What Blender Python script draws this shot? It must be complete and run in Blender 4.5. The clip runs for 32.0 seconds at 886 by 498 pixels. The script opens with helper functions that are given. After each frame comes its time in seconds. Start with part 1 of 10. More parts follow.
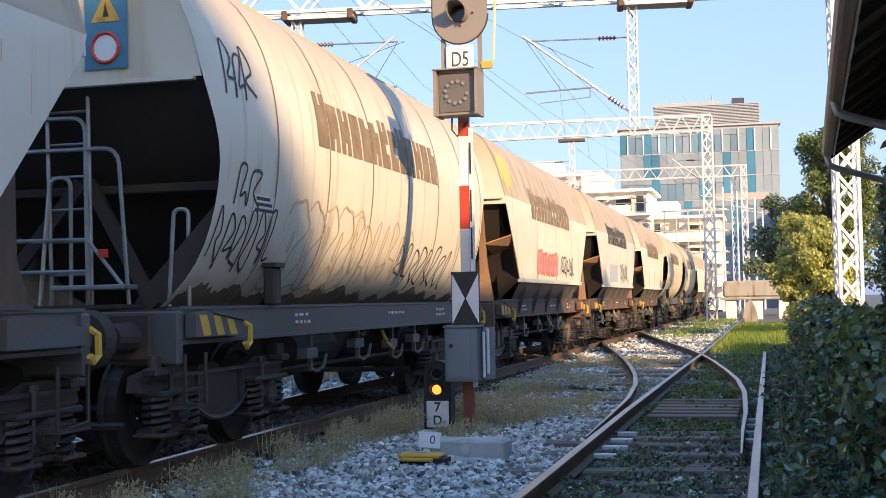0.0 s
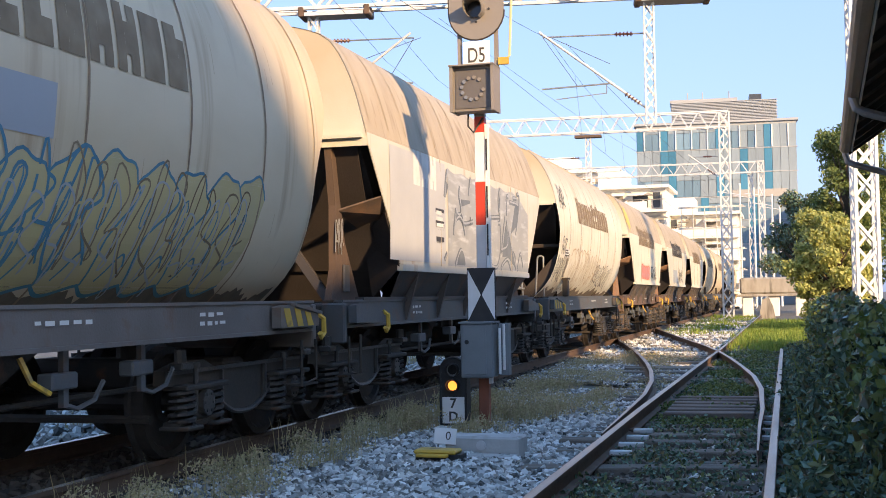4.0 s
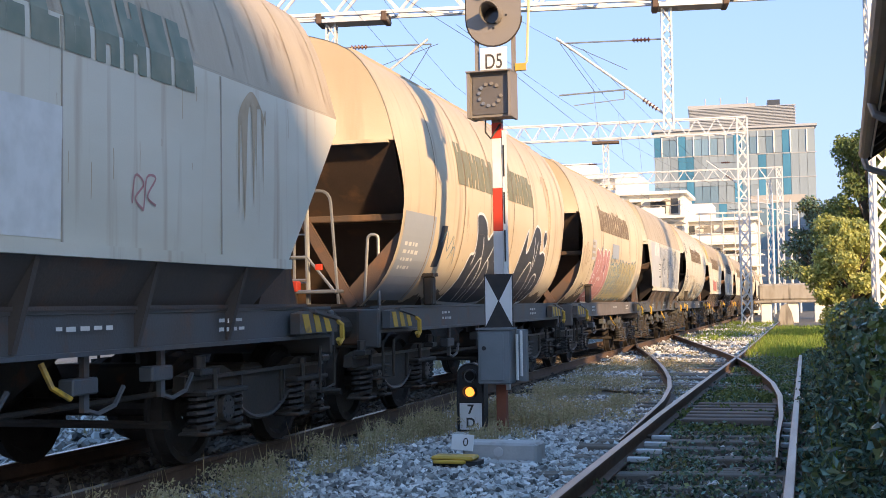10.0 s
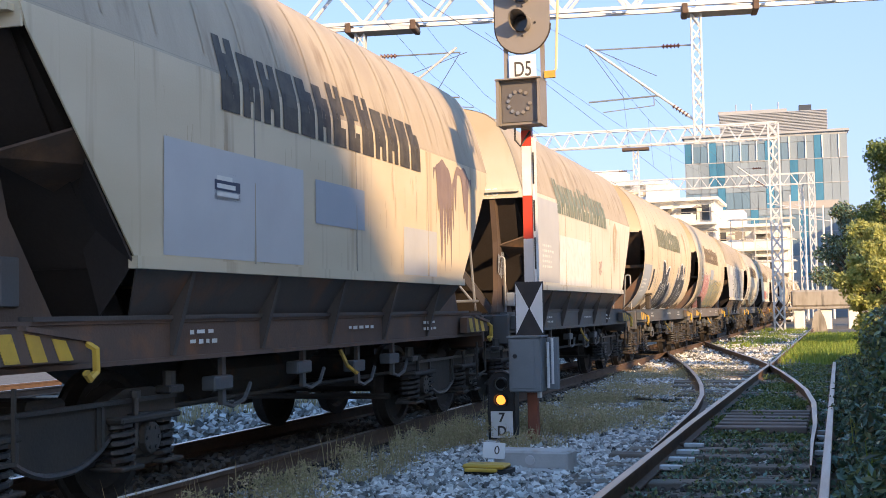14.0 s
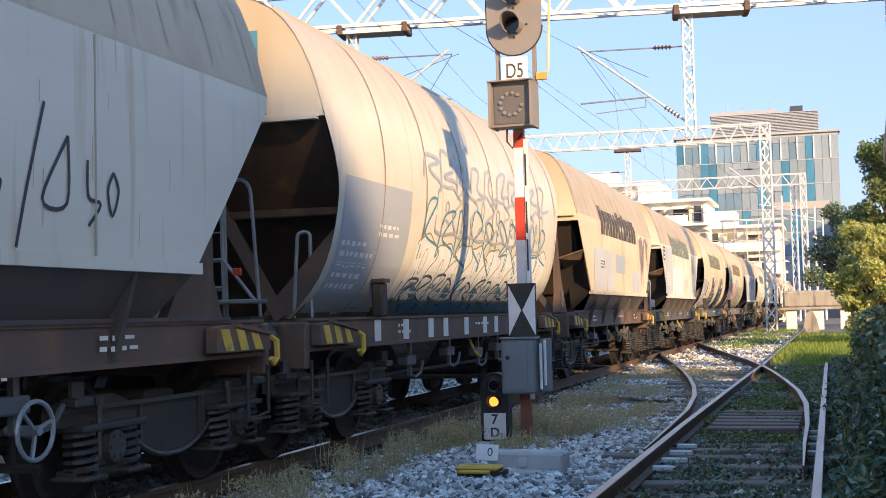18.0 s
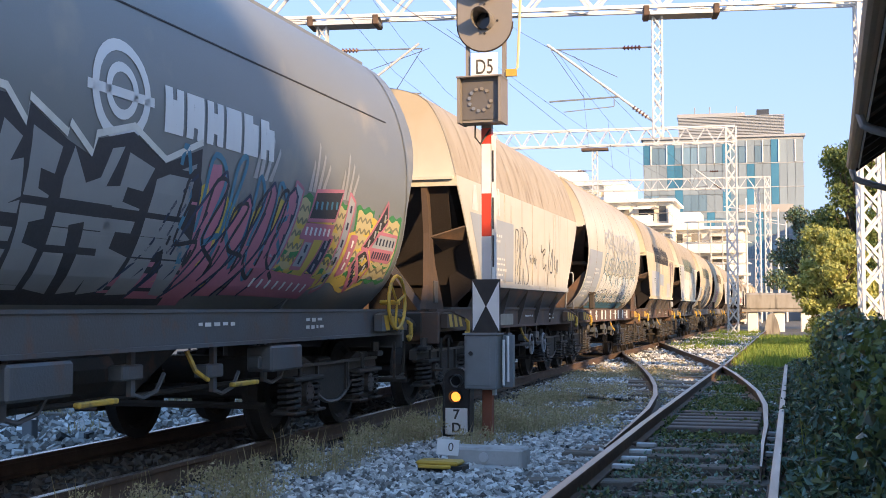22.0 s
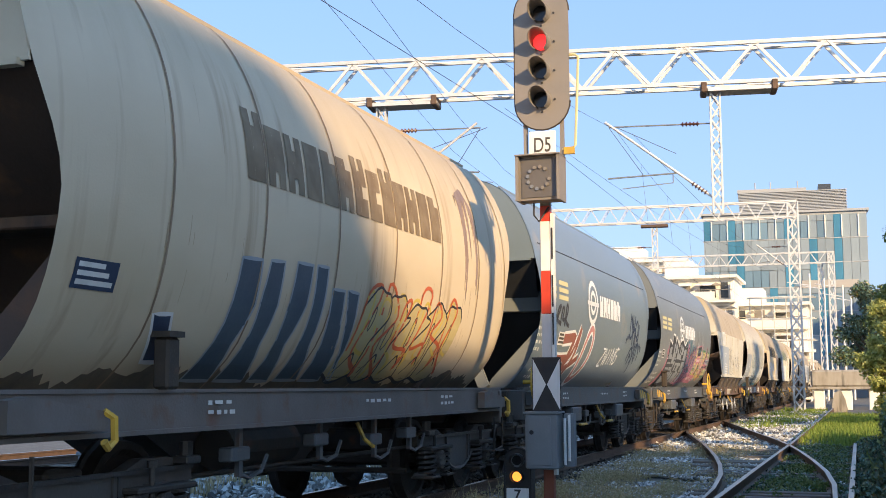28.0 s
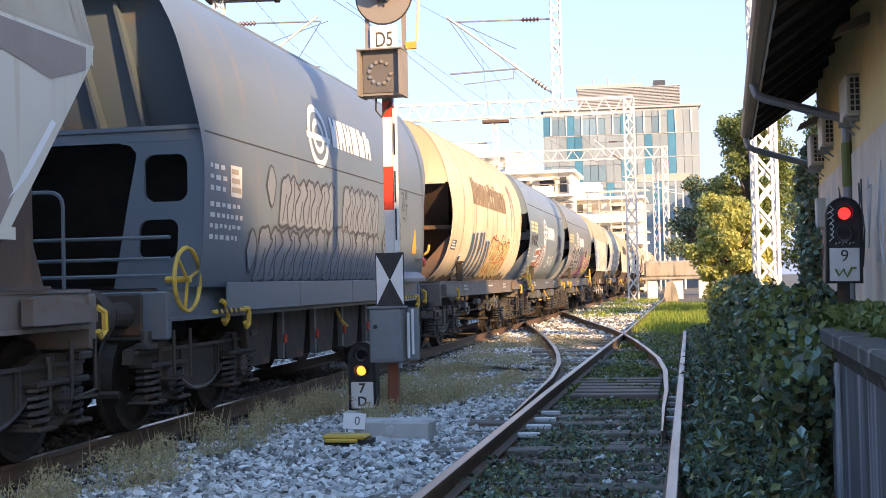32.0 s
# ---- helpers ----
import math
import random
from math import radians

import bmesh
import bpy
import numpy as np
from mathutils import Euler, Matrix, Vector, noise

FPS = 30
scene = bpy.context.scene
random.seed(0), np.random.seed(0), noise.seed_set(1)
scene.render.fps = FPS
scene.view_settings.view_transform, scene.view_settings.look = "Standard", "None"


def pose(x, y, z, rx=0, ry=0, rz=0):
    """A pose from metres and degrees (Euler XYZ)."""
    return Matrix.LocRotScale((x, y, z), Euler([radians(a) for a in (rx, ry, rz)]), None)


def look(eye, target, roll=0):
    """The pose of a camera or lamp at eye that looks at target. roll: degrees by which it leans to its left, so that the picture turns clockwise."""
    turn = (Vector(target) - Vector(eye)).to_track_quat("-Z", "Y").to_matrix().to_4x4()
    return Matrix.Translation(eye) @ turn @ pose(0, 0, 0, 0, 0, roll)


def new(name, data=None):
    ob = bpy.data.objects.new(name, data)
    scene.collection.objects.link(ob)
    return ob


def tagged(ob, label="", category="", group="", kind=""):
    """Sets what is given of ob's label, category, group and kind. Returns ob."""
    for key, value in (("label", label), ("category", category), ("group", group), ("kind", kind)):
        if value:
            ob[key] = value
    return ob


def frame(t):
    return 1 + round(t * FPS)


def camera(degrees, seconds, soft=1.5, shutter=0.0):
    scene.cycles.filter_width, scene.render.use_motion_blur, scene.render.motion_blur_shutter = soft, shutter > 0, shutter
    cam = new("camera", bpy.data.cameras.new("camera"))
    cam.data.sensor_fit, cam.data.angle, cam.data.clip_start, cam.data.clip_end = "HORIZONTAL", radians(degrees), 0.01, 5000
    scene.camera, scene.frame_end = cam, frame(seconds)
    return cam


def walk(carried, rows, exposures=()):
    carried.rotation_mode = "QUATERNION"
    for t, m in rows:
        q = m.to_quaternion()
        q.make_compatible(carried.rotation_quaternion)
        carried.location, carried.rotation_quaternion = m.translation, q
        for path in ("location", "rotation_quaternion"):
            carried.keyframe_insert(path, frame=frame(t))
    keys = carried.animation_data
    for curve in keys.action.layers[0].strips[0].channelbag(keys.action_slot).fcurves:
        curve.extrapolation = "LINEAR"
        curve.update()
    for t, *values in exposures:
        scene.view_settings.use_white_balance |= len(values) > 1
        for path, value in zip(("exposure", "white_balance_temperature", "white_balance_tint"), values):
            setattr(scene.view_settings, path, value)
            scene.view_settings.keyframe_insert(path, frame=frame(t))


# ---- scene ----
cam = camera(39.7, 32.0, 0.9)
PATH = [
    (0.0, pose(0, 0, 1.27, 92.478, 1.074, 14.891)),
    (0.5, pose(0, 0, 1.27, 92.393, 1.051, 14.977)),
    (1.0, pose(0, 0, 1.27, 92.277, 0.895, 15.153)),
    (1.5, pose(0, 0, 1.27, 92.201, 0.830, 15.330)),
    (2.0, pose(0, 0, 1.27, 92.198, 0.856, 15.368)),
    (2.5, pose(0, 0, 1.27, 92.196, 0.906, 15.474)),
    (4.5, pose(0, 0, 1.27, 92.362, 0.923, 15.659)),
    (5.0, pose(0, 0, 1.27, 92.391, 0.881, 15.677)),
    (5.5, pose(0, 0, 1.27, 92.243, 0.961, 15.782)),
    (6.0, pose(0, 0, 1.27, 92.226, 0.882, 15.944)),
    (6.5, pose(0, 0, 1.27, 92.242, 0.862, 16.095)),
    (7.0, pose(0, 0, 1.27, 92.216, 0.928, 16.249)),
    (7.5, pose(0, 0, 1.27, 92.211, 0.890, 16.253)),
    (8.0, pose(0, 0, 1.27, 92.333, 1.014, 16.254)),
    (8.5, pose(0, 0, 1.27, 92.389, 0.931, 16.216)),
    (9.0, pose(0, 0, 1.27, 92.368, 0.884, 16.215)),
    (9.5, pose(0, 0, 1.27, 92.409, 0.883, 16.215)),
    (10.0, pose(0, 0, 1.27, 92.611, 0.918, 16.441)),
    (10.5, pose(0, 0, 1.27, 92.882, 0.882, 16.625)),
    (11.0, pose(0, 0, 1.27, 92.893, 0.852, 16.898)),
    (11.5, pose(0, 0, 1.27, 92.951, 0.891, 17.010)),
    (12.0, pose(0, 0, 1.27, 93.222, 0.973, 17.215)),
    (12.5, pose(0, 0, 1.27, 93.348, 1.044, 17.446)),
    (13.0, pose(0, 0, 1.27, 93.285, 1.078, 17.673)),
    (13.5, pose(0, 0, 1.27, 93.238, 1.188, 17.775)),
    (14.0, pose(0, 0, 1.27, 93.013, 1.181, 17.863)),
    (14.5, pose(0, 0, 1.27, 92.734, 1.098, 17.979)),
    (15.0, pose(0, 0, 1.27, 92.581, 1.081, 17.994)),
    (15.5, pose(0, 0, 1.27, 92.569, 1.043, 18.149)),
    (17.5, pose(0, 0, 1.27, 92.998, 1.058, 17.680)),
    (18.0, pose(0, 0, 1.27, 93.091, 1.376, 17.520)),
    (18.5, pose(0, 0, 1.27, 93.167, 1.804, 17.465)),
    (19.0, pose(0, 0, 1.27, 93.102, 1.992, 17.312)),
    (19.5, pose(0, 0, 1.27, 93.221, 2.389, 17.162)),
    (20.0, pose(0, 0, 1.27, 93.387, 2.621, 17.052)),
    (20.5, pose(0, 0, 1.27, 93.339, 2.725, 16.855)),
    (21.0, pose(0, 0, 1.27, 93.071, 2.776, 16.554)),
    (21.5, pose(0, 0, 1.27, 93.023, 1.517, 16.289)),
    (22.0, pose(0, 0, 1.27, 92.818, 0.115, 15.846)),
    (22.5, pose(0, 0, 1.27, 93.013, -0.714, 15.569)),
    (23.0, pose(0, 0, 1.27, 93.709, -0.799, 15.468)),
    (23.5, pose(0, 0, 1.27, 94.184, -0.731, 15.408)),
    (24.0, pose(0, 0, 1.27, 94.344, -0.638, 15.294)),
    (24.5, pose(0, 0, 1.27, 94.377, -0.632, 15.279)),
    (25.0, pose(0, 0, 1.27, 94.815, -0.512, 15.403)),
    (25.5, pose(0, 0, 1.27, 95.023, -0.292, 15.419)),
    (27.5, pose(0, 0, 1.27, 96.369, 0.366, 18.031)),
    (28.0, pose(0, 0, 1.27, 96.468, 0.291, 18.635)),
    (28.5, pose(0, 0, 1.27, 96.194, 0.250, 19.493)),
    (29.0, pose(0, 0, 1.27, 95.873, 0.289, 20.385)),
    (29.5, pose(0, 0, 1.27, 95.560, 0.319, 19.401)),
    (30.0, pose(0, 0, 1.27, 94.577, 0.631, 17.007)),
    (30.5, pose(0, 0, 1.27, 93.100, 1.050, 13.382)),
    (31.0, pose(0, 0, 1.27, 92.009, 1.297, 11.925)),
    (31.5, pose(0, 0, 1.27, 91.306, 1.227, 11.611)),
    (32.0, pose(0, 0, 1.27, 91.516, 1.304, 11.365)),
]
walk(cam, PATH, [(0.0, 1.12, 7150, 18), (23.0, 1.12, 7150, 18), (25.0, 1.05, 7150, 18), (27.0, 0.96, 7000, 13), (28.0, 0.93, 7000, 12), (29.0, 0.94, 7000, 12), (30.0, 1.08, 7250, 17), (31.0, 1.32, 7700, 22), (32.0, 1.47, 7850, 22)])

# ---- light ----
SUN = Vector((1.0, -0.97, 0.47)).normalized()
world = bpy.data.worlds.new("world")
scene.world = world
world.use_nodes = True
wn = world.node_tree.nodes
sky = wn.new("ShaderNodeTexSky")
sky.sky_type = "NISHITA"
sky.sun_disc = False
sky.sun_elevation = math.asin(SUN.z)
sky.sun_rotation = math.atan2(SUN.x, SUN.y)
sky.air_density, sky.dust_density, sky.ozone_density = 1.0, 1.6, 2.0
wn["Background"].inputs[1].default_value = 0.15
haze = wn.new("ShaderNodeMix")
haze.data_type = "RGBA"
haze.inputs[0].default_value = 0.74
way = wn.new("ShaderNodeTexCoord")
height = wn.new("ShaderNodeSeparateXYZ")
world.node_tree.links.new(way.outputs["Generated"], height.inputs[0])
rise = wn.new("ShaderNodeValToRGB")
rise.color_ramp.elements[0].color, rise.color_ramp.elements[0].position = (0.280, 0.374, 0.648, 1), 0.06
rise.color_ramp.elements[1].color, rise.color_ramp.elements[1].position = (0.17, 0.43, 0.88, 1), 0.7
world.node_tree.links.new(height.outputs["Z"], rise.inputs[0])
deep = wn.new("ShaderNodeMix")
deep.data_type, deep.blend_type = "RGBA", "MULTIPLY"
deep.inputs[0].default_value = 1.0
deep.inputs[7].default_value = (5.0, 5.0, 5.0, 1)
world.node_tree.links.new(rise.outputs[0], deep.inputs[6])
world.node_tree.links.new(deep.outputs[2], haze.inputs[7])
cool = wn.new("ShaderNodeMix")
cool.data_type, cool.blend_type = "RGBA", "MULTIPLY"
cool.inputs[0].default_value = 1.0
cool.inputs[7].default_value = (0.92, 1.17, 1.48, 1)
world.node_tree.links.new(sky.outputs[0], cool.inputs[6])
world.node_tree.links.new(cool.outputs[2], haze.inputs[6])
world.node_tree.links.new(haze.outputs[2], wn["Background"].inputs[0])
sun_data = bpy.data.lights.new("sun", "SUN")
sun_data.energy, sun_data.angle, sun_data.color = 3.5, radians(1.7), (1.0, 0.73, 0.41)
sun = new("sun", sun_data)
sun.matrix_world = look(SUN * 60, (0, 0, 0))

# ---- materials ----
def mat(name, color, rough=0.7, metal=0.0, second=None, scale=3.0, amount=0.5, stretch=(1, 1, 1), bump=0.2, fine=40.0,
        stain=None, stain_scale=1.2, stain_amount=0.0, stain_stretch=(1, 1, 1), emit=0.0, vary=0.0, spec=0.5, dust=None):
    m = bpy.data.materials.new(name)
    m.use_nodes = True
    nt = m.node_tree
    n, l = nt.nodes, nt.links
    b = n["Principled BSDF"]
    b.inputs["Roughness"].default_value, b.inputs["Metallic"].default_value = rough, metal
    b.inputs["Specular IOR Level"].default_value = spec
    tc = n.new("ShaderNodeTexCoord")
    def tex(sc, st, detail=6.0):
        mp = n.new("ShaderNodeMapping")
        mp.inputs["Scale"].default_value = st
        l.new(tc.outputs["Object"], mp.inputs["Vector"])
        t = n.new("ShaderNodeTexNoise")
        t.inputs["Scale"].default_value, t.inputs["Detail"].default_value = sc, detail
        l.new(mp.outputs[0], t.inputs["Vector"])
        return t
    def ramp(src, lo, hi, c0, c1):
        r = n.new("ShaderNodeValToRGB")
        r.color_ramp.elements[0].position, r.color_ramp.elements[1].position = lo, hi
        r.color_ramp.elements[0].color, r.color_ramp.elements[1].color = c0, c1
        l.new(src, r.inputs[0])
        return r.outputs[0]
    def mix(fac, a, c, value=1.0):
        x = n.new("ShaderNodeMix")
        x.data_type = "RGBA"
        l.new(fac, x.inputs[0])
        for s, i in ((a, 6), (c, 7)):
            if isinstance(s, tuple):
                x.inputs[i].default_value = s
            else:
                l.new(s, x.inputs[i])
        return x.outputs[2]
    c = (*color, 1)
    out = c
    w1, w0 = (1, 1, 1, 1), (0, 0, 0, 1)
    if second:
        f = ramp(tex(scale, stretch).outputs[0], 0.5 - 0.28 * amount, 0.5 + 0.45 * (1 - amount) + 0.12, w0, w1)
        out = mix(f, c, (*second, 1))
    if stain:
        f = ramp(tex(stain_scale, stain_stretch, 8.0).outputs[0], 0.62 - stain_amount * 0.3, 0.78 - stain_amount * 0.18, w0, w1)
        out = mix(f, out, (*stain, 1))
    if dust:
        # settled dust on the upper curve of a body
        sep = n.new("ShaderNodeSeparateXYZ")
        l.new(tc.outputs["Object"], sep.inputs[0])
        ragged = n.new("ShaderNodeMath")
        ragged.operation = "MULTIPLY_ADD"
        ragged.inputs[1].default_value = 0.55
        l.new(tex(1.6, (1, 2.5, 0.5), 7.0).outputs[0], ragged.inputs[0])
        l.new(sep.outputs[2], ragged.inputs[2])
        f = n.new("ShaderNodeMapRange")
        f.inputs[1].default_value, f.inputs[2].default_value, f.inputs[4].default_value = 3.50, 4.25, 0.85
        l.new(ragged.outputs[0], f.inputs[0])
        out = mix(f.outputs[0], out, (*dust, 1))
    if vary:
        oi = n.new("ShaderNodeObjectInfo")
        hsv = n.new("ShaderNodeHueSaturation")
        mr = n.new("ShaderNodeMapRange")
        mr.inputs[3].default_value, mr.inputs[4].default_value = 1 - vary, 1 + vary
        l.new(oi.outputs["Random"], mr.inputs[0])
        l.new(mr.outputs[0], hsv.inputs["Value"])
        if isinstance(out, tuple):
            hsv.inputs["Color"].default_value = out
        else:
            l.new(out, hsv.inputs["Color"])
        out = hsv.outputs[0]
    if isinstance(out, tuple):
        b.inputs["Base Color"].default_value = out
    else:
        l.new(out, b.inputs["Base Color"])
    if bump:
        ft = tex(fine, (1, 1, 1), 4.0)
        bp = n.new("ShaderNodeBump")
        bp.inputs["Strength"].default_value, bp.inputs["Distance"].default_value = bump, 0.01
        l.new(ft.outputs[0], bp.inputs["Height"])
        l.new(bp.outputs[0], b.inputs["Normal"])
        rr = n.new("ShaderNodeMapRange")
        rr.inputs[3].default_value, rr.inputs[4].default_value = max(0.05, rough - 0.12), min(1, rough + 0.12)
        l.new(ft.outputs[0], rr.inputs[0])
        l.new(rr.outputs[0], b.inputs["Roughness"])
    if emit:
        b.inputs["Emission Color"].default_value, b.inputs["Emission Strength"].default_value = c, emit
    return m


def island(name, colors, rough=0.8, trans=0.0):
    """A material whose loose pieces differ from one another."""
    m = bpy.data.materials.new(name)
    m.use_nodes = True
    n, l = m.node_tree.nodes, m.node_tree.links
    b = n["Principled BSDF"]
    b.inputs["Roughness"].default_value = rough
    g = n.new("ShaderNodeNewGeometry")
    r = n.new("ShaderNodeValToRGB")
    r.color_ramp.elements[0].color, r.color_ramp.elements[1].color = (*colors[0], 1), (*colors[-1], 1)
    for i, c in enumerate(colors[1:-1]):
        r.color_ramp.elements.new((i + 1) / (len(colors) - 1)).color = (*c, 1)
    l.new(g.outputs["Random Per Island"], r.inputs[0])
    l.new(r.outputs[0], b.inputs["Base Color"])
    if trans:
        b.inputs["Transmission Weight"].default_value = 0.0
        t = n.new("ShaderNodeBsdfTranslucent")
        l.new(r.outputs[0], t.inputs[0])
        x = n.new("ShaderNodeMixShader")
        x.inputs[0].default_value = trans
        l.new(b.outputs[0], x.inputs[1])
        l.new(t.outputs[0], x.inputs[2])
        l.new(x.outputs[0], n["Material Output"].inputs[0])
    return m


